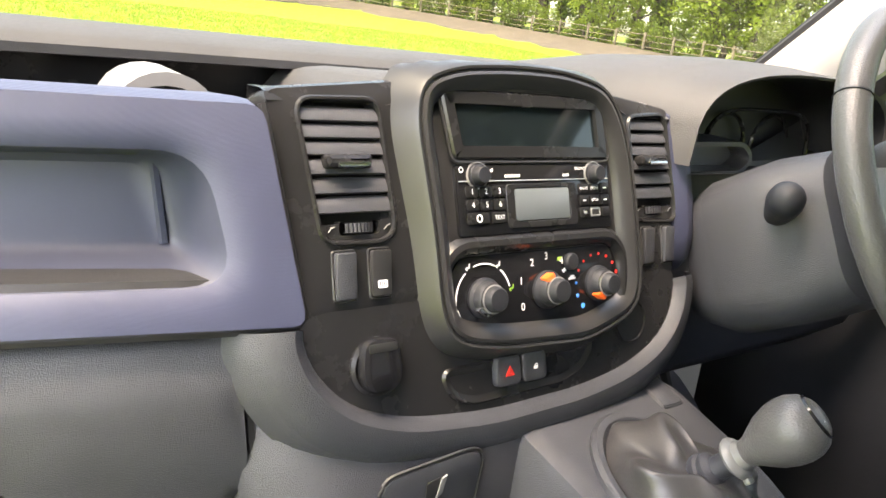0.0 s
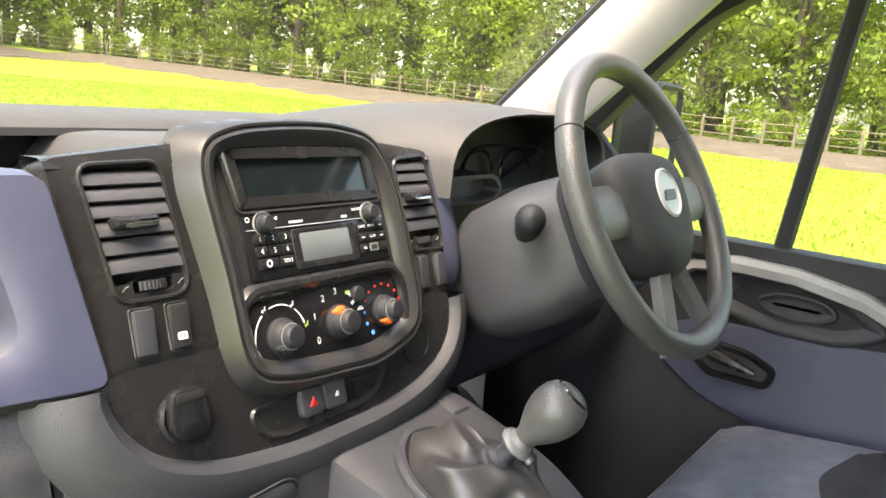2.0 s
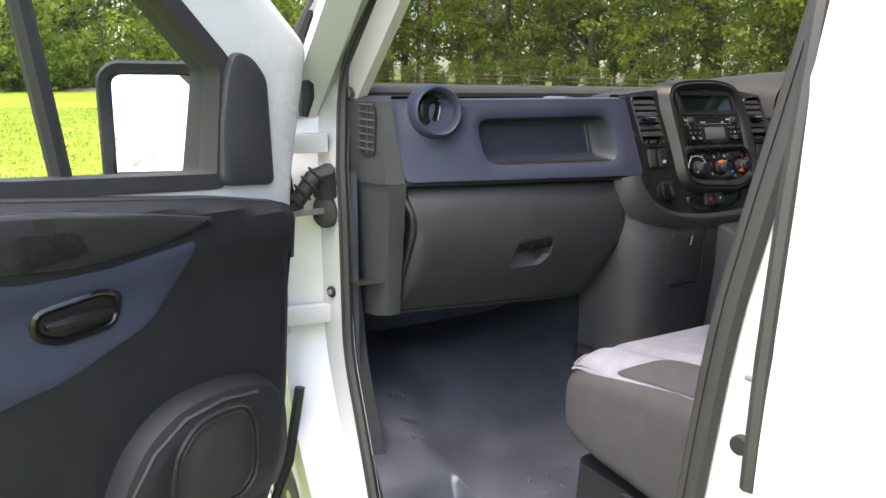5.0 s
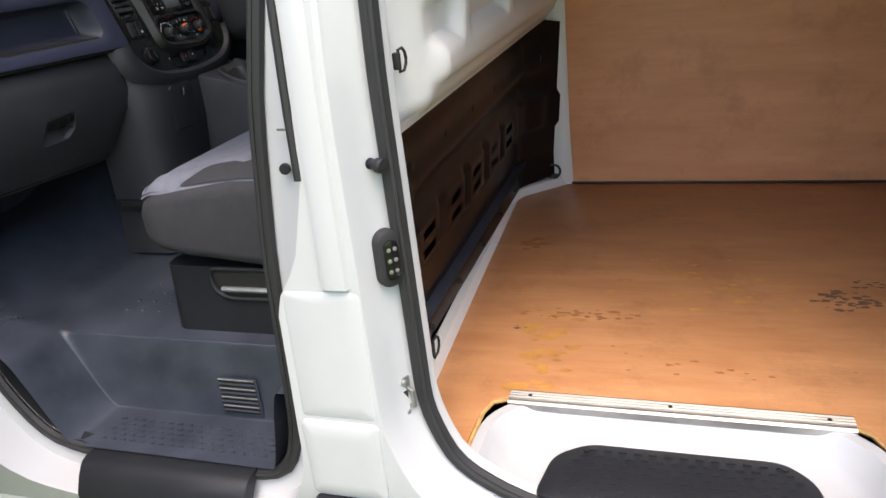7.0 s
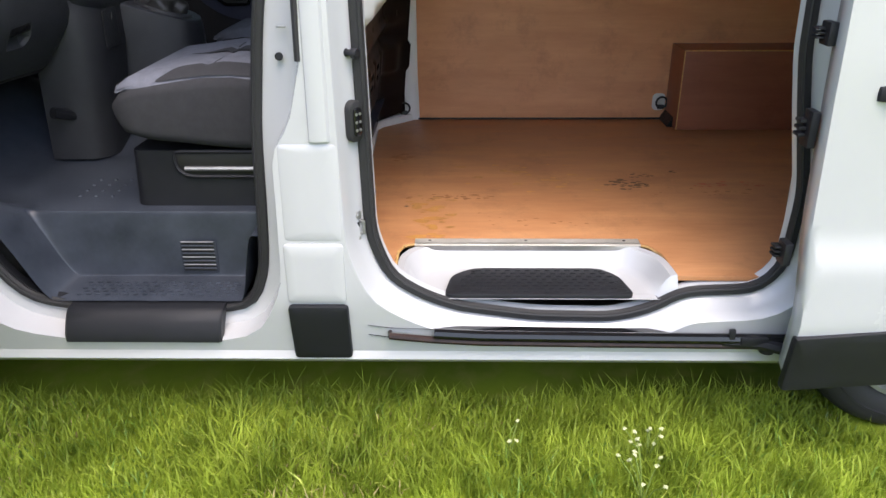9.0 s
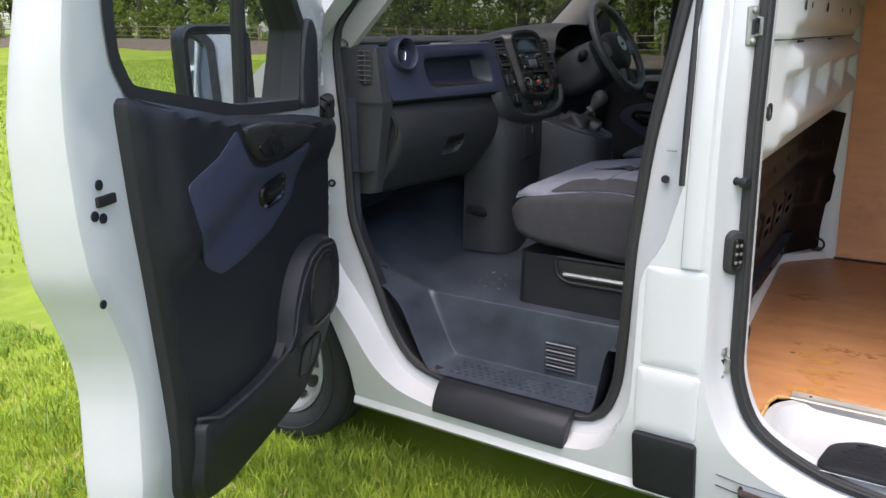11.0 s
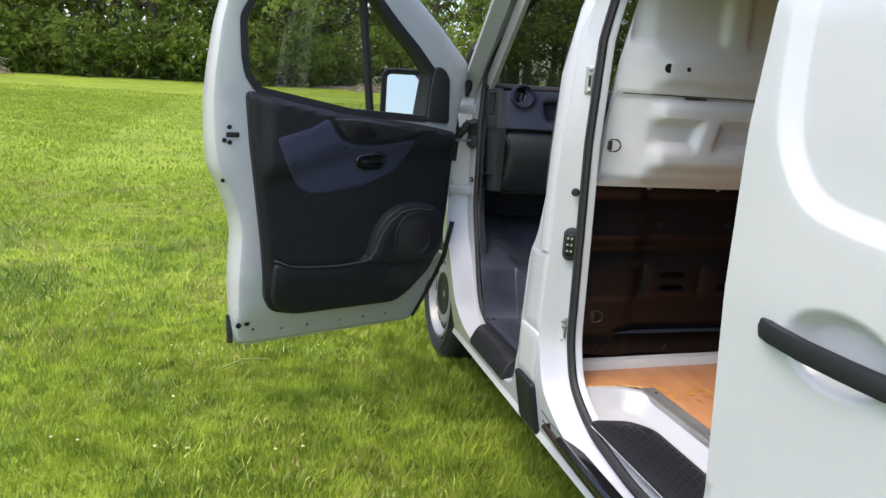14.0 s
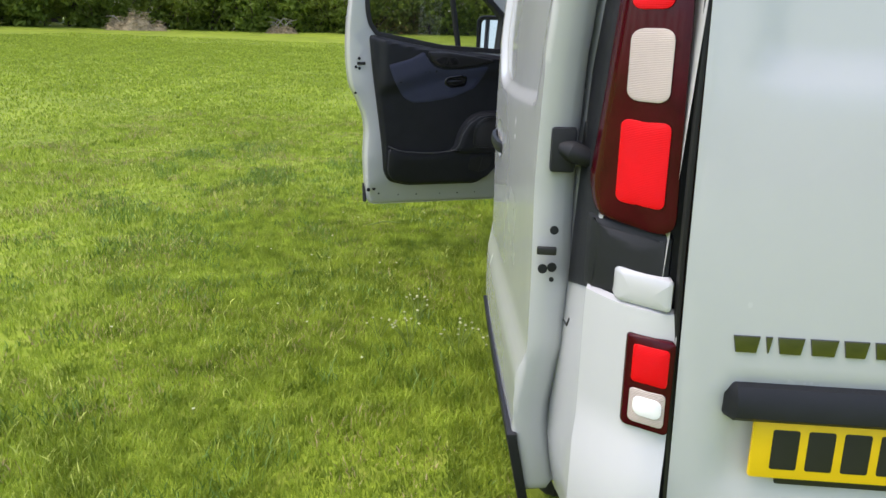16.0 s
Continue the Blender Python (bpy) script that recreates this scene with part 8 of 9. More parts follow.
ddoor.part("handle_back", Geo().add(*fill(offset(HB3, -0.010), [], lambda y, z: (XT(y, z) - 0.008, y, z))), INK, under=hb3)
ddoor.part("pull_lever", tube([Vector((XT(y, 1.04) - 0.016, y, z)) for y, z in ((-0.69, 1.048), (-0.72, 1.042), (-0.76, 1.036), (-0.80, 1.026))], [0.006, 0.012, 0.012, 0.006], 8), PANEL, under=hb3)
ddoor.part("window_switches", box((0.885, -0.66, 1.226), (0.03, 0.07, 0.012), 0.003), GLOSS)
# outside mirror on the driver's side
dm = Thing("driver_mirror", (1.06, -0.40, 1.3), "dark door mirror on the driver's side", "door mirror")
dmf = axes((1.20, -0.44, 1.42), (1, 0.15, 0), (0, 0, 1))
mo2 = rrect(-0.13, -0.13, 0.13, 0.13, 0.035, 5)
dm.part("mirror_housing", Geo().add(*loft([[dmf(u, v, w) for u, v in offset(mo2, d)] for d, w in ((-0.05, -0.10), (-0.01, -0.07), (0.0, 0.0), (-0.008, 0.006), (-0.015, -0.004))])), BLACK)
dm.part("mirror_face", Geo().add(*fill(offset(mo2, -0.016), [], lambda u, v: dmf(u, v, -0.002))), MIRROR)
dm.part("mirror_arm", tube([Vector((0.93, -0.40, 1.30)), Vector((0.99, -0.40, 1.31)), Vector((1.10, -0.40, 1.34))], 0.03, 10), BLACK)
dm.part("sail", plate(ccw([(-0.32, 1.26), (-0.52, 1.26), (-0.50, 1.36), (-0.40, 1.46), (-0.30, 1.40)]), lambda y, z, w: Vector((0.90 - w, y, z)), 0.02, 0.005), BLACK)


# ---- ground ----
EDGE_AZ = [-180, -100, -60, -30, 0, 15, 24, 36, 50, 74, 90, 120, 180]
EDGE_D = [90, 70, 46, 44, 47, 52, 66, 60, 46, 36, 34, 60, 90]


def rise(x, y):
    """The field climbs gently ahead of the van and lies level to its right."""
    d = math.hypot(x, y)
    a = math.degrees(math.atan2(x, y))
    k = max(0.0, min(1.0, (75 - a) / 55)) if a > -100 else 0.3
    bank = 0.0
    if d > 20 and 0 < a < 130:
        bank = (0.55 - 0.3 * ease((a - 50) / 30)) * ease(a / 15) * ease((8.2 - (float(np.interp(a, EDGE_AZ, EDGE_D)) - d)) / 5.6)
    return bank + (0.026 * k + 0.002) * max(0.0, d - 7.0) ** 1.0 * ease(min(1, (d - 7) / 8)) + 0.02 * noise.noise(Vector((x * 0.6, y * 0.6, 0))) * min(1.0, d / 3)


def edge_dist(az):
    """How far the wood's edge lies in each direction."""
    return float(np.interp(az, EDGE_AZ, EDGE_D))


PATH_PTS = [(45, -60), (40, -25)] + [((edge_dist(a) - 5.2) * math.sin(radians(a)), (edge_dist(a) - 5.2) * math.cos(radians(a))) for a in range(100, 8, -6)] + [(-10, 62)]


def grass_material(name, lo, hi, dry, scale=1.0):
    m = mat(name, lo, 0.75, 0, 0.2, 0.8 * scale, tint=hi, spec=0.2)
    t = m.node_tree
    base = t.nodes["Principled BSDF"].inputs["Base Color"]
    src = base.links[0].from_socket
    n = t.nodes.new("ShaderNodeTexNoise")
    n.inputs["Scale"].default_value, n.inputs["Detail"].default_value = 9.0 * scale, 6
    co = t.nodes.new("ShaderNodeTexCoord")
    t.links.new(co.outputs["Object"], n.inputs["Vector"])
    mr = t.nodes.new("ShaderNodeMapRange")
    mr.inputs[1].default_value, mr.inputs[2].default_value, mr.inputs[3].default_value, mr.inputs[4].default_value = 0.5, 0.75, 0.0, 0.7
    t.links.new(n.outputs["Fac"], mr.inputs[0])
    mx = t.nodes.new("ShaderNodeMix")
    mx.data_type = "RGBA"
    t.links.new(mr.outputs[0], mx.inputs[0])
    t.links.new(src, mx.inputs[6])
    mx.inputs[7].default_value = (*dry, 1)
    t.links.new(mx.outputs[2], base)
    return m


GRASS = grass_material("meadow_turf", (0.15, 0.22, 0.018), (0.28, 0.365, 0.029), (0.29, 0.29, 0.07))
BLADE = mat("grass_blade", (0.21, 0.335, 0.024), 0.55, 0, 0.5, 7.0, tint=(0.50, 0.61, 0.08), spec=0.3)
PATHM = mat("worn_gravel_path", (0.11, 0.084, 0.062), 0.9, 0, 0.3, 1.5, tint=(0.165, 0.13, 0.097))
radii = [0.0] + list(np.geomspace(1.2, 70, 60)) + [90, 140, 260, 600, 1500]
NA = 144
verts, faces = [Vector((-1, -1.5, 0))], []
for r in radii[1:]:
    for j in range(NA):
        a = 2 * math.pi * j / NA
        x, y = -1 + r * math.sin(a), -1.5 + r * math.cos(a)
        verts.append(Vector((x, y, rise(x, y) if r < 200 else rise(-1 + 200 * math.sin(a), -1.5 + 200 * math.cos(a)))))
for j in range(NA):
    faces.append([0, 1 + (j + 1) % NA, 1 + j])
for k in range(len(radii) - 2):
    for j in range(NA):
        p, q = 1 + k * NA + j, 1 + k * NA + (j + 1) % NA
        faces.append([p, q, q + NA, p + NA])
ground = mesh_part("ground", verts, faces, GRASS)
tagged(ground, "bright green meadow with short tufted grass", "ground", kind="structure")
# the path is a thin raised ribbon that follows the field
v, f = [], []
samples = []
for (x1, y1), (x2, y2) in zip(PATH_PTS, PATH_PTS[1:]):
    n = max(2, int(math.hypot(x2 - x1, y2 - y1) / 1.5))
    samples += [(x1 + (x2 - x1) * i / n, y1 + (y2 - y1) * i / n, x2 - x1, y2 - y1) for i in range(n)]
for i, (x, y, dx, dy) in enumerate(samples):
    l = math.hypot(dx, dy)
    nx, ny = dy / l, -dx / l
    for k, s in enumerate((-2.4, -2.2, 0, 2.2, 2.4)):
        wob = 0.25 * noise.noise(Vector((x * 0.5, y * 0.5, k)))
        px, py = x + nx * (s + wob), y + ny * (s + wob)
        v.append(Vector((px, py, rise(px, py) + (0.13 if abs(s) < 2.3 else -0.08))))
    if i:
        for k in range(4):
            p = (i - 1) * 5 + k
            f.append([p, p + 1, p + 6, p + 5])
tagged(mesh_part("path", v, f, PATHM), "pale worn gravel path across the meadow", "path", kind="structure")


# ---- grass blades ----
def blades(name, count, area, hgt, wid, label, seed, keep=None, material=None):
    rg = np.random.RandomState(seed)
    x = rg.uniform(area[0], area[1], count)
    y = rg.uniform(area[2], area[3], count)
    cl = np.array([noise.noise(Vector((a * 1.1, b * 1.1, 3.0))) + 0.6 * noise.noise(Vector((a * 4.0, b * 4.0, 7.0))) for a, b in zip(x, y)])
    if keep is not None:
        k = keep(x, y)
        x, y, cl = x[k], y[k], cl[k]
    n = len(x)
    z = np.array([rise(a, b) for a, b in zip(x, y)])
    h = hgt * (0.55 + 0.5 * rg.rand(n)) * (1.0 + 0.75 * np.clip(cl, -0.7, 0.9))
    w = wid * (0.6 + 0.8 * rg.rand(n))
    a = rg.uniform(0, 2 * np.pi, n)
    la = rg.uniform(0, 2 * np.pi, n)
    lean = h * rg.uniform(0.2, 0.9, n)
    dx, dy = np.cos(a) * w / 2, np.sin(a) * w / 2
    lx, ly = np.cos(la) * lean, np.sin(la) * lean
    co = np.empty((n, 5, 3))
    co[:, 0] = np.stack([x - dx, y - dy, z - 0.004], 1)
    co[:, 1] = np.stack([x + dx, y + dy, z - 0.004], 1)
    co[:, 2] = np.stack([x + dx * 0.8 + lx * 0.35, y + dy * 0.8 + ly * 0.35, z + h * 0.6], 1)
    co[:, 3] = np.stack([x - dx * 0.8 + lx * 0.35, y - dy * 0.8 + ly * 0.35, z + h * 0.6], 1)
    co[:, 4] = np.stack([x + lx, y + ly, z + h * 0.95], 1)
    me = bpy.data.meshes.new(name)
    me.vertices.add(n * 5)
    me.vertices.foreach_set("co", co.reshape(-1))
    base = np.arange(n)[:, None] * 5
    loops = np.concatenate([base + 0, base + 1, base + 2, base + 3, base + 3, base + 2, base + 4], 1).reshape(-1)
    me.loops.add(n * 7)
    me.loops.foreach_set("vertex_index", loops)
    me.polygons.add(n * 2)
    st = np.stack([np.arange(n) * 7, np.arange(n) * 7 + 4], 1).reshape(-1)
    me.polygons.foreach_set("loop_start", st)
    me.polygons.foreach_set("use_smooth", np.ones(n * 2, dtype=bool))
    me.update(calc_edges=True)
    me.materials.append(material or BLADE)
    ob = new(name, me)
    return tagged(ob, label, "grass", kind="stuff")


def off_path(x, y):
    """Leaves the worn path free of grass."""
    best = np.full(len(x), 1e9)
    for (x1, y1), (x2, y2) in zip(PATH_PTS, PATH_PTS[1:]):
        dx, dy = x2 - x1, y2 - y1
        t = np.clip(((x - x1) * dx + (y - y1) * dy) / (dx * dx + dy * dy), 0, 1)
        best = np.minimum(best, np.hypot(x - x1 - t * dx, y - y1 - t * dy))
    return best > 2.6


def not_under(x, y):
    return ~((x > -0.78) & (x < 0.85) & (y > -3.9) & (y < 0.9)) & ~((x > -0.95) & (x < -0.6) & (abs(y) < 0.17)) & ~((x > -0.95) & (x < -0.6) & (abs(y + 3.098) < 0.17))


def near_share(x, y):
    """How much of the fine grass beside the van is kept, fading out towards its border."""
    d = np.minimum(np.minimum(x + 3.9, y + 5.0), 1.6 - y)
    return np.clip(d / 1.6, 0, 1) ** 1.5


def fine(x, y):
    return not_under(x, y) & (np.random.RandomState(77).rand(len(x)) < near_share(x, y))


def coarse(x, y):
    fade = np.clip(np.minimum((x + 8.0) / 3.5, (8.5 - y) / 3.5), 0, 1)
    return not_under(x, y) & (np.random.RandomState(78).rand(len(x)) > near_share(x, y) * 0.9) & (np.random.RandomState(80).rand(len(x)) < fade)


blades("near_grass", 300000, (-3.9, -0.7, -5.0, 1.6), 0.044, 0.0042, "short bright green grass blades beside the van", 1, fine)
blades("field_grass", 240000, (-8.0, -0.8, -4.4, 8.5), 0.042, 0.006, "bright green meadow grass", 2, coarse)
blades("front_grass", 120000, (-6, 24, 3, 30), 0.07, 0.020, "meadow grass ahead of the van", 6, lambda x, y: (y > 0.55 * x) & ~((x < 3) & (y > 8)) & off_path(x, y))
blades("side_grass", 60000, (4, 34, -14, 10), 0.07, 0.022, "meadow grass beyond the driver's side", 7, lambda x, y: (y < 0.55 * x) & off_path(x, y))
blades("left_grass", 210000, (-26, -4.5, -6, 26), 0.05, 0.018, "open meadow grass beside the van", 8, lambda x, y: np.random.RandomState(79).rand(len(x)) < np.clip((-4.5 - x) / 4 + np.clip((y - 5) / 4, 0, 1), 0.05, 1))
blades("far_grass", 70000, (-22, 3, 8, 30), 0.06, 0.022, "distant meadow grass", 3)
DRY = mat("dry_grass_blade", (0.36, 0.30, 0.11), 0.7, 0, 0.3, 3.0, tint=(0.52, 0.44, 0.20))
DEEP = mat("deep_green_blade", (0.11, 0.21, 0.02), 0.5, 0, 0.3, 3.0, tint=(0.19, 0.32, 0.04))
PALE = mat("pale_grass_blade", (0.40, 0.50, 0.06), 0.5, 0, 0.3, 5.0, tint=(0.60, 0.66, 0.14))


def patchy(k):
    """Keeps blades in uneven patches only."""
    def keep(x, y):
        v = np.array([noise.noise(Vector((a * 1.7, b * 1.7, k))) + 0.5 * noise.noise(Vector((a * 6, b * 6, k))) for a, b in zip(x, y)])
        return not_under(x, y) & (v > 0.12)
    return keep


blades("dry_grass", 90000, (-6.5, -0.8, -4.8, 6.5), 0.044, 0.0050, "dry straw-coloured grass in patches", 11, patchy(21.0), DRY)
blades("deep_grass", 50000, (-4.6, -0.8, -4.8, 3.5), 0.066, 0.0050, "darker green tufts in the meadow", 12, patchy(42.0), DEEP)
blades("pale_grass", 120000, (-8.5, -0.8, -4.9, 7.5), 0.050, 0.0052, "pale yellow-green grass in loose clumps", 13, patchy(63.0), PALE)
blades("sill_grass", 20000, (-1.2, -0.75, -3.9, 0.3), 0.085, 0.0042, "long uncut grass along the sill", 4, not_under)


# ---- small white flowers in the grass ----
PETAL = mat("white_petal", (0.50, 0.52, 0.27), 0.6)
STALK = mat("flower_stalk", (0.20, 0.27, 0.05), 0.7)
rw = random.Random(31)


def parsley(x, y, h, heads):
    """A wild white umbel: stalks that fork into clusters of tiny florets."""
    z0 = rise(x, y)
    th = Thing("wild_flower", (x, y, z0), "white wild flower with clustered heads in the grass", "flower", "wild flowers")
    st = Geo()
    for k in range(heads):
        a, r = rw.uniform(0, 6.28), rw.uniform(0.02, 0.09)
        e = Vector((x + r * math.cos(a), y + r * math.sin(a), z0 + h * rw.uniform(0.7, 1.05)))
        st.add(*tube([Vector((x, y, z0)), Vector((x, y, z0)).lerp(e, 0.5) + Vector((0, 0, 0.02)), e], 0.0015, 4))
        m = Matrix.Translation(e) @ Matrix.Rotation(rw.uniform(-0.4, 0.4), 4, "X")
        ring = [[m @ Vector((q * rw.uniform(0.4, 1.1) * math.cos(2 * math.pi * j / 14), q * rw.uniform(0.4, 1.1) * math.sin(2 * math.pi * j / 14), hh + rw.uniform(-0.002, 0.002))) for j in range(14)] for q, hh in ((0.003, -0.002), (0.008, 0.001), (0.005, 0.003), (0.002, 0.004))]
        th.part("flower_head", Geo().add(*loft(ring)), PETAL)
    th.part("stem", st, STALK)
    return th.ob


def daisy(x, y):
    z0 = rise(x, y)
    th = Thing("daisy", (x, y, z0), "small white daisy in short grass", "flower", "daisies")
    th.part("stem", tube([Vector((x, y, z0)), Vector((x + 0.004, y, z0 + 0.04))], 0.001, 4), STALK)
    th.part("petal_disc", lathe([(0.007, 0.0), (0.006, 0.002), (0.0005, 0.003)], Matrix.Translation((x + 0.004, y, z0 + 0.04)), 8), PETAL)


for x, y, h, k in ((-1.44, -1.87, 0.17, 9), (-1.44, -2.20, 0.17, 10), (-1.22, -2.26, 0.17, 10), (-1.595, -2.11, 0.12, 5), (-1.08, -2.30, 0.14, 8), (-1.08, -1.92, 0.13, 3)):
    parsley(x, y, h, k)
for _ in range(34):
    daisy(rw.uniform(-3.6, -1.3), rw.uniform(-4.2, 2.5))
twig = Thing("twig", (-1.9, -0.13, 0.02), "thin bare brown twig lying on the grass", "twig")
twig.part("stick", tube([Vector((-2.0, -0.20, 0.045)), Vector((-1.9, -0.13, 0.06)), Vector((-1.78, -0.10, 0.05))], [0.004, 0.005, 0.003], 6), STALK)

# ---- trees ----
LEAF = [mat("leaf_" + n, a, 0.5, 0, 0.35, 0.5, tint=b, spec=0.3, random_amount=0.25) for n, a, b in (("bright", (0.19, 0.275, 0.035), (0.32, 0.40, 0.062)), ("mid", (0.16, 0.24, 0.038), (0.28, 0.36, 0.06)), ("dark", (0.17, 0.245, 0.04), (0.31, 0.38, 0.065)))]
for lm in LEAF + [BLADE]:
    tn = lm.node_tree
    bs = tn.nodes["Principled BSDF"]
    bs.inputs["Subsurface Weight"].default_value = 0.0
    tr = tn.nodes.new("ShaderNodeBsdfTranslucent")
    src = bs.inputs["Base Color"].links[0].from_socket
    tn.links.new(src, tr.inputs[0])
    ms = tn.nodes.new("ShaderNodeMixShader")
    ms.inputs[0].default_value = 0.4
    tn.links.new(bs.outputs[0], ms.inputs[1])
    tn.links.new(tr.outputs[0], ms.inputs[2])
    tn.links.new(ms.outputs[0], tn.nodes["Material Output"].inputs[0])
BARK = mat("bark", (0.09, 0.07, 0.05), 0.9, 0, 0.35, 6, 0.6, 30)


def leaf_mesh(name, centres, per, size, seed, material):
    """A crown: sprays of small leaves round many twig ends."""
    rg = np.random.RandomState(seed)
    n = len(centres) * per
    c = np.repeat(np.array(centres)[:, :3], per, 0)
    r = np.repeat(np.array(centres)[:, 3], per)
    d = rg.normal(0, 1, (n, 3))
    d /= np.linalg.norm(d, axis=1)[:, None]
    p = c + d * (r * rg.rand(n) ** 0.45)[:, None] * np.array([1, 1, 0.75])
    u = rg.normal(0, 1, (n, 3))
    u /= np.linalg.norm(u, axis=1)[:, None]
    v = np.cross(u, rg.normal(0, 1, (n, 3)))
    v /= np.linalg.norm(v, axis=1)[:, None]
    s = (size * (0.6 + 0.8 * rg.rand(n)))[:, None]
    co = np.empty((n, 4, 3))
    co[:, 0], co[:, 1], co[:, 2], co[:, 3] = p - u * s, p - v * s * 0.45 + u * s * 0.1, p + u * s, p + v * s * 0.45 + u * s * 0.1
    me = bpy.data.meshes.new(name)
    me.vertices.add(n * 4)
    me.vertices.foreach_set("co", co.reshape(-1))
    me.loops.add(n * 4)
    me.loops.foreach_set("vertex_index", np.arange(n * 4))
    me.polygons.add(n)
    me.polygons.foreach_set("loop_start", np.arange(n) * 4)
    me.update(calc_edges=True)
    me.materials.append(material)
    return me


def make_tree(seed, h, spread, leafmat, at, per=26, size=0.17, low=0.16):
    rg = random.Random(seed)
    t = Thing("tree", at, "leafy green woodland tree", "tree", "woodland trees")
    o = Vector(at)
    g = Geo()
    top = o + Vector((rg.uniform(-0.6, 0.6), rg.uniform(-0.6, 0.6), h * 0.8))
    pts = [o.lerp(top, k) + Vector((rg.uniform(-0.15, 0.15), rg.uniform(-0.15, 0.15), 0)) * (k > 0) for k in (0, 0.25, 0.5, 0.75, 1)]
    g.add(*tube(pts, [0.026 * h, 0.02 * h, 0.015 * h, 0.009 * h, 0.004 * h], 8))
    cents = []
    for i in range(17):
        k = low + (0.95 - low) * i / 16
        a = i * 2.4 + rg.uniform(-0.5, 0.5)
        ln = spread * (0.35 + 0.75 * math.sin(math.pi * min(1, 0.18 + k * 0.8))) * rg.uniform(0.75, 1.15)
        b = o.lerp(top, k)
        e = b + Vector((math.cos(a) * ln, math.sin(a) * ln, ln * rg.uniform(0.1, 0.6)))
        mid = b.lerp(e, 0.5) + Vector((0, 0, 0.1 * ln))
        g.add(*tube([b, mid, e], [0.008 * h * (1.1 - k), 0.005 * h * (1.1 - k), 0.01], 5))
        for q in range(7):
            s = rg.uniform(0.25, 1.1)
            c = b.lerp(e, s) + Vector((rg.uniform(-1, 1), rg.uniform(-1, 1), rg.uniform(-0.6, 0.7))) * 0.28 * spread
            cents.append((*(c - o), rg.uniform(0.14, 0.30) * spread))
    t.part("trunk", g, BARK)
    me = leaf_mesh("crown", cents, per, size, seed, leafmat)
    cr = new("crown", me)
    cr.parent = t.ob
    return t.ob


def make_bush(seed, h, w, leafmat, at, per=30, size=0.10, label="dense green hedgerow bush"):
    rg = random.Random(seed)
    t = Thing("bush", at, label, "bush", "hedgerow bushes")
    o = Vector(at)
    g = Geo()
    cents = []
    for i in range(9):
        a = rg.uniform(0, 6.28)
        e = o + Vector((math.cos(a) * w * rg.uniform(0.3, 1), math.sin(a) * w * rg.uniform(0.2, 0.7), h * rg.uniform(0.5, 0.95)))
        g.add(*tube([o, o.lerp(e, 0.5) + Vector((0, 0, 0.1)), e], [0.04, 0.025, 0.01], 5))
        for q in range(9):
            c = o.lerp(e, rg.uniform(0.15, 1.1)) + Vector((rg.uniform(-1, 1) * w * 0.3, rg.uniform(-1, 1) * w * 0.3, rg.uniform(-0.2, 0.2) * h))
            c.z = max(c.z, o.z + 0.15)
            cents.append((*(c - o), rg.uniform(0.16, 0.34) * h * 0.6))
    t.part("stem", g, BARK)
    me = leaf_mesh("foliage", cents, per, size, seed, leafmat)
    cr = new("foliage", me)
    cr.parent = t.ob
    return t.ob


def at_polar(az, d):
    x, y = d * math.sin(radians(az)), d * math.cos(radians(az))
    return Vector((x, y, rise(x, y) - 0.05))


kinds = [make_tree(11, 13, 3.6, LEAF[0], at_polar(78, edge_dist(78) + 3)), make_tree(12, 15, 4.2, LEAF[1], at_polar(66, edge_dist(66) + 4)), make_tree(13, 11, 3.4, LEAF[1], at_polar(40, edge_dist(40) + 4)), make_tree(14, 14, 3.8, LEAF[2], at_polar(-20, edge_dist(-20) + 5)), make_tree(15, 9, 3.2, LEAF[0], at_polar(55, edge_dist(55) + 2))]
rt = random.Random(8)
az = -64.0
i = 0
while az < 108:
    for row in range(3):
        d = edge_dist(az) + 2.5 + row * 5.5 + rt.uniform(-1.2, 1.5)
        src = kinds[(3, 1, 2, 3, 1)[i % 5]] if az < 18 else kinds[(0, 1, 4, 2, 0, 1, 3)[i % 7]]
        p = at_polar(az + rt.uniform(-1.5, 1.5), d)
        s = rt.uniform(0.8, 1.2) * (1 + 0.15 * row)
        c = copy_thing(src, Matrix.Translation(p) @ Matrix.Rotation(rt.uniform(0, 6.28), 4, "Z") @ Matrix.Scale(s, 4))
        c.scale = (s, s, s * rt.uniform(0.9, 1.15))
        i += 1
    az += math.degrees(3.4 / edge_dist(az))
bushes = [make_bush(21, 2.6, 2.0, LEAF[0], at_polar(-15, edge_dist(-15) + 0.5)), make_bush(22, 2.0, 1.8, LEAF[1], at_polar(-5, edge_dist(-5) + 0.5)), make_bush(23, 3.2, 2.2, LEAF[0], at_polar(60, edge_dist(60) + 0.5))]
az = -62.0
while az < 106:
    p = at_polar(az, edge_dist(az) + rt.uniform(-0.4, 1.4))
    c = copy_thing(bushes[(0, 1, 2, 1, 0)[i % 5]], Matrix.Translation(p) @ Matrix.Rotation(rt.uniform(0, 6.28), 4, "Z"))
    s = rt.uniform(0.7, 1.25) * (1.35 if az < 18 else 1.0)
    c.scale = (s, s, s)
    i += 1
    az += math.degrees((1.25 if az < 18 else 2.1) / edge_dist(az))
for az in range(120, 292, 9):
    p = at_polar(az, 85 + rt.uniform(-8, 8))
    c = copy_thing(kinds[i % 5], Matrix.Translation(p) @ Matrix.Rotation(rt.uniform(0, 6.28), 4, "Z"))
    i += 1

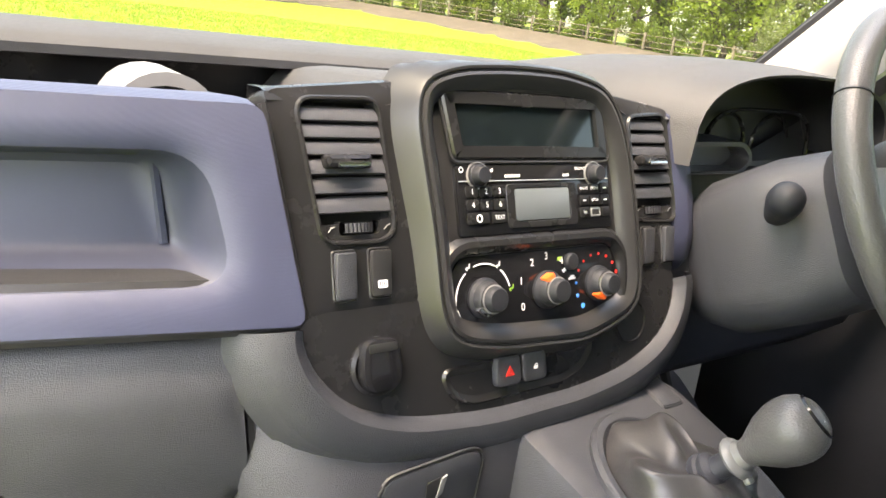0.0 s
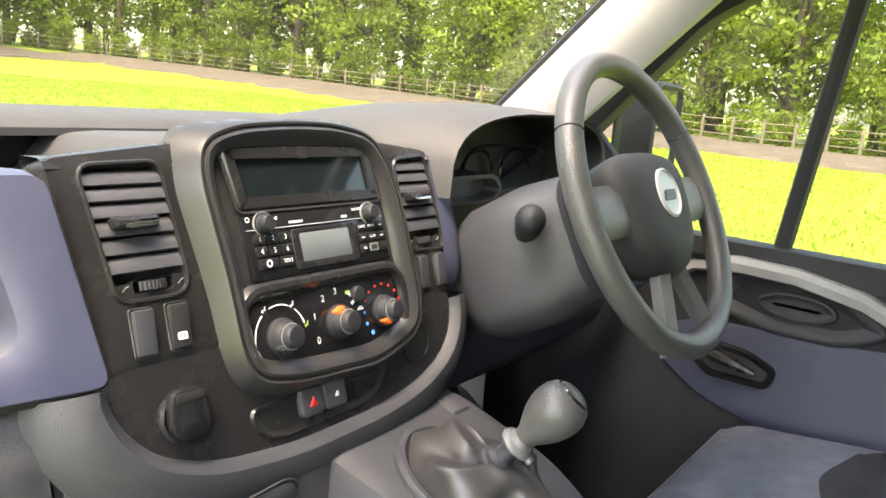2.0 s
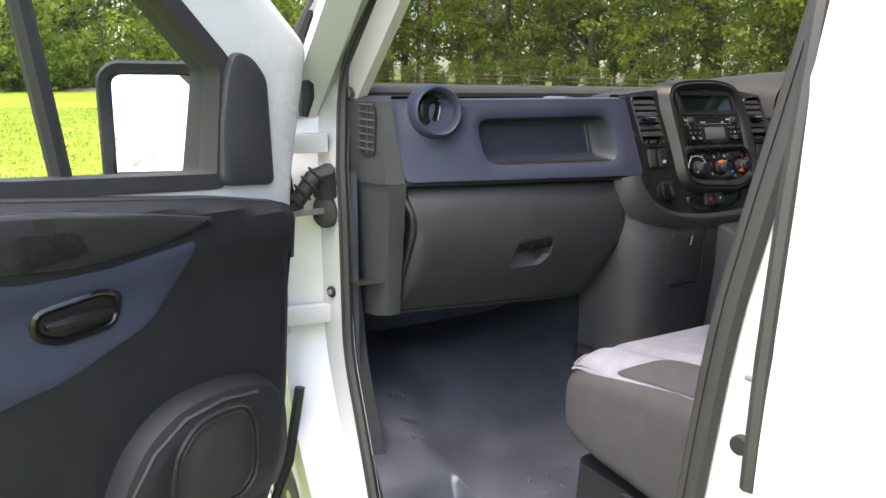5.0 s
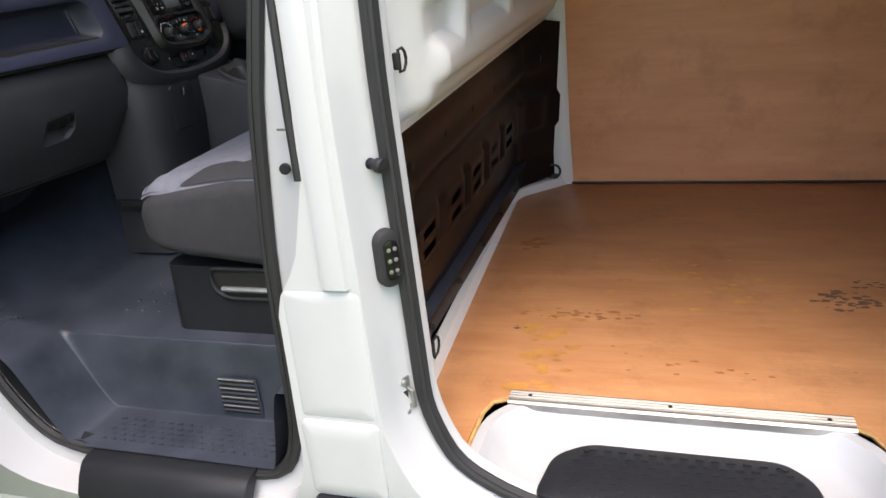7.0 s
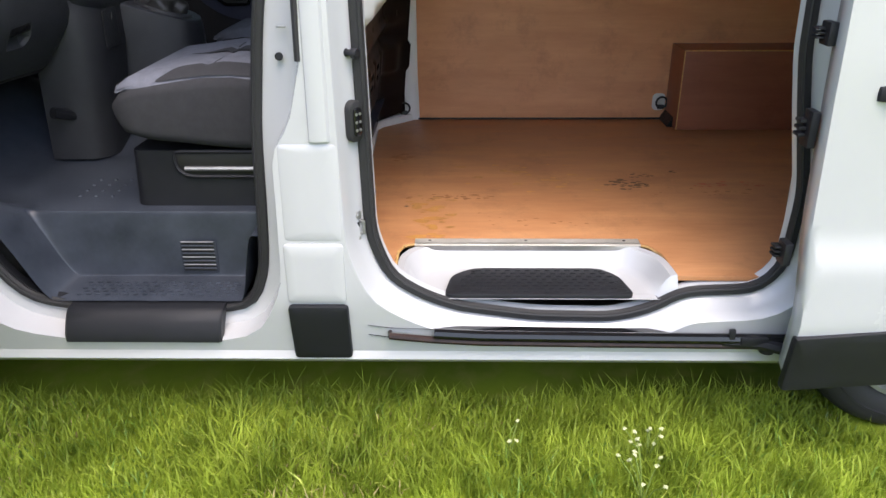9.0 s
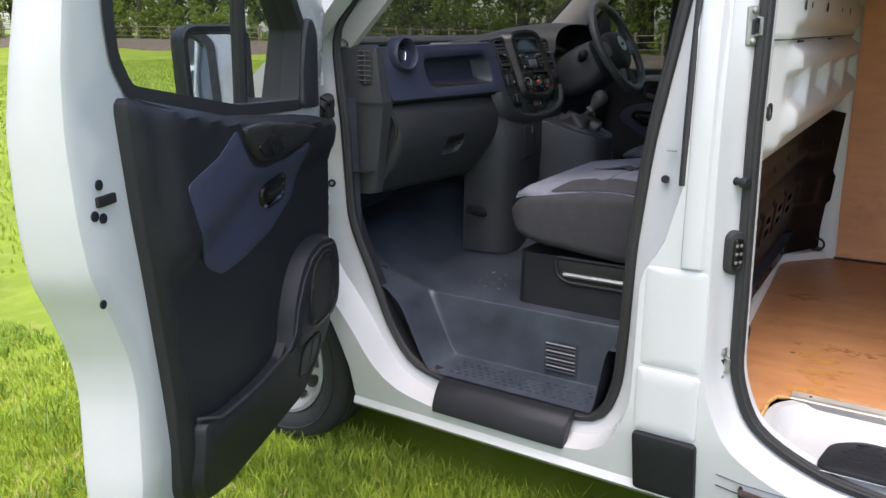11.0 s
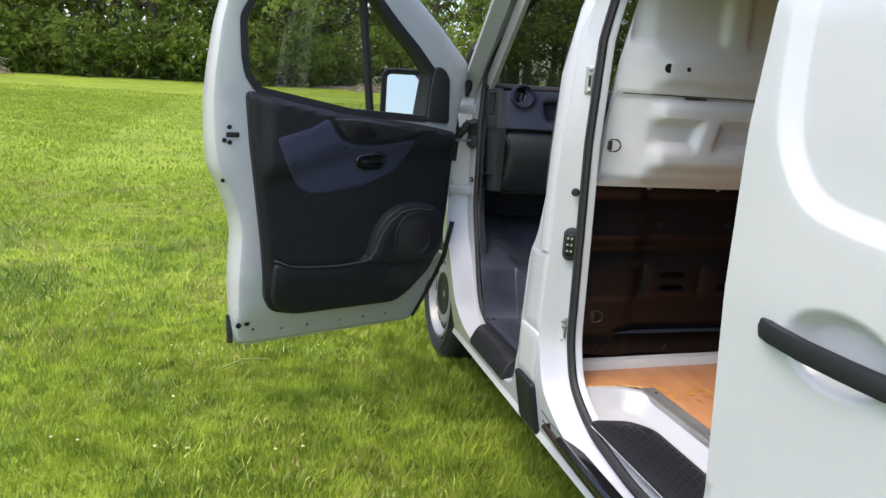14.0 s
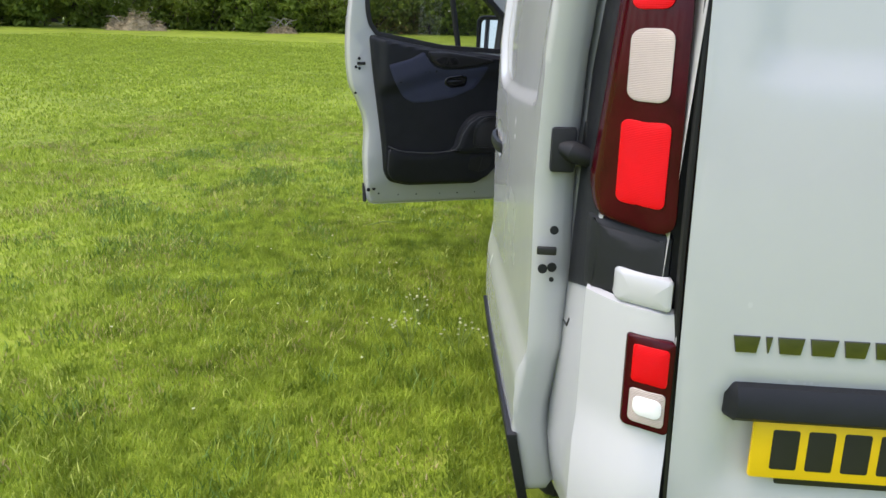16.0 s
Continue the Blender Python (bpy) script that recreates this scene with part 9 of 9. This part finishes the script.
# ---- fence ----
WOODF = mat("weathered_fence_wood", (0.20, 0.165, 0.12), 0.9, 0, 0.3, 8, 0.5, 60)
fence = Thing("fence", (26, 10, 0), "weathered wooden post-and-rail fence before the wood", "fence")
fp = []
for az in np.arange(16, 100, 2.1):
    d = edge_dist(az) - 1.6
    fp.append(at_polar(az, d))
for p in fp:
    fence.part("post", box(p + Vector((0, 0, 0.55)), (0.12, 0.12, 1.2), 0.01), WOODF)
for p, q in zip(fp, fp[1:]):
    for h in (0.35, 0.68, 1.0):
        fence.part("rail", tube([p + Vector((0, 0, h)), q + Vector((0, 0, h + 0.02))], 0.05, 4, flat=0.5), WOODF)

# ---- cut brush and a gate at the wood's edge ----
STRAW = mat("dry_cut_brush", (0.22, 0.175, 0.095), 0.9, 0, 0.35, 5.0, tint=(0.42, 0.34, 0.20))
BARE = mat("bare_pale_branch", (0.33, 0.29, 0.23), 0.85, 0, 0.3, 6.0)


def brush_pile(az, d, w, h, branches, seed, label):
    """A heap of cut straw and twigs with a few bare branches sticking out."""
    rb_ = random.Random(seed)
    at = at_polar(az, d)
    th = Thing("brush_pile", at, label, "brush pile", "brush piles")
    across = Vector((math.cos(radians(az)), -math.sin(radians(az)), 0))
    depth = Vector((math.sin(radians(az)), math.cos(radians(az)), 0))
    top = lambda u, v: h * max(0.0, 1 - (u / (0.5 * w)) ** 2 - (v / 0.8) ** 2) ** 0.6 * (0.62 + 0.75 * noise.noise(Vector((u * 1.7, v * 1.7, seed))))
    g = Geo()
    core = [[at + across * u + depth * v + Vector((0, 0, top(u, v) * 0.8)) for u in np.linspace(-0.5 * w, 0.5 * w, 15)] for v in np.linspace(-0.8, 0.8, 9)]
    g.add(*loft(core, False, (False, False)))
    for _ in range(700):
        u, v = rb_.uniform(-0.5, 0.5) * w, rb_.uniform(-0.8, 0.5)
        c = at + across * u + depth * v + Vector((0, 0, top(u, v) * rb_.uniform(0.7, 1.08)))
        a = rb_.uniform(0, 6.28)
        e = across * math.cos(a) + depth * math.sin(a) * 0.6 + Vector((0, 0, rb_.uniform(-0.25, 0.45)))
        l = rb_.uniform(0.15, 0.45)
        g.add(*tube([c - e * l * 0.5, c + Vector((0, 0, 0.02)), c + e * l * 0.5], rb_.uniform(0.008, 0.018), 3))
    th.part("straw_heap", g, STRAW)
    for _ in range(branches):
        u = rb_.uniform(-0.35, 0.35) * w
        p = at + across * u + Vector((0, 0, top(u, 0) * 0.5))
        s = rb_.choice((-1, 1))
        l = rb_.uniform(0.7, 1.5)
        q = p + across * s * l * 0.5 + Vector((0, 0, l * 0.55))
        r = p + across * s * l + Vector((0, 0, l * rb_.uniform(0.35, 0.7)))
        g = Geo().add(*tube([p, q, r], [0.035, 0.026, 0.010], 6))
        g.add(*tube([q, q + across * s * 0.30 * l + Vector((0, 0, -0.28 * l))], [0.018, 0.008], 5))
        th.part("branch", g, BARE)


brush_pile(10.3, 44.0, 3.6, 1.35, 5, 3, "pale heap of cut straw and bare branches by the wood")
brush_pile(7.0, 44.0, 2.6, 0.7, 3, 4, "low heap of dry cut straw and twigs")
brush_pile(-20.2, 42.6, 1.8, 0.55, 4, 5, "bare forked branches lying on a little cut straw")
brush_pile(-31.0, 42.0, 3.2, 1.1, 2, 6, "pale heap of cut straw and bare branches by the wood")
gate = Thing("wooden_gate", at_polar(17.0, 44.5), "brown wooden field gate beside the wood", "gate")
gx = Vector((math.cos(radians(17)), -math.sin(radians(17)), 0))
gp = at_polar(17.0, 44.5)
for u, hh, s in ((-1.25, 1.15, 0.14), (0.25, 1.45, 0.22), (1.5, 1.15, 0.14)):
    gate.part("post", box(gp + gx * u + Vector((0, 0, hh / 2)), (s, s, hh), 0.012), WOODF)
for u0, u1 in ((-1.2, 0.14), (0.36, 1.45)):
    for hh in (0.22, 0.48, 0.74, 1.0):
        gate.part("rail", tube([gp + gx * u0 + Vector((0, 0, hh)), gp + gx * u1 + Vector((0, 0, hh))], 0.05, 4, flat=0.5), WOODF)
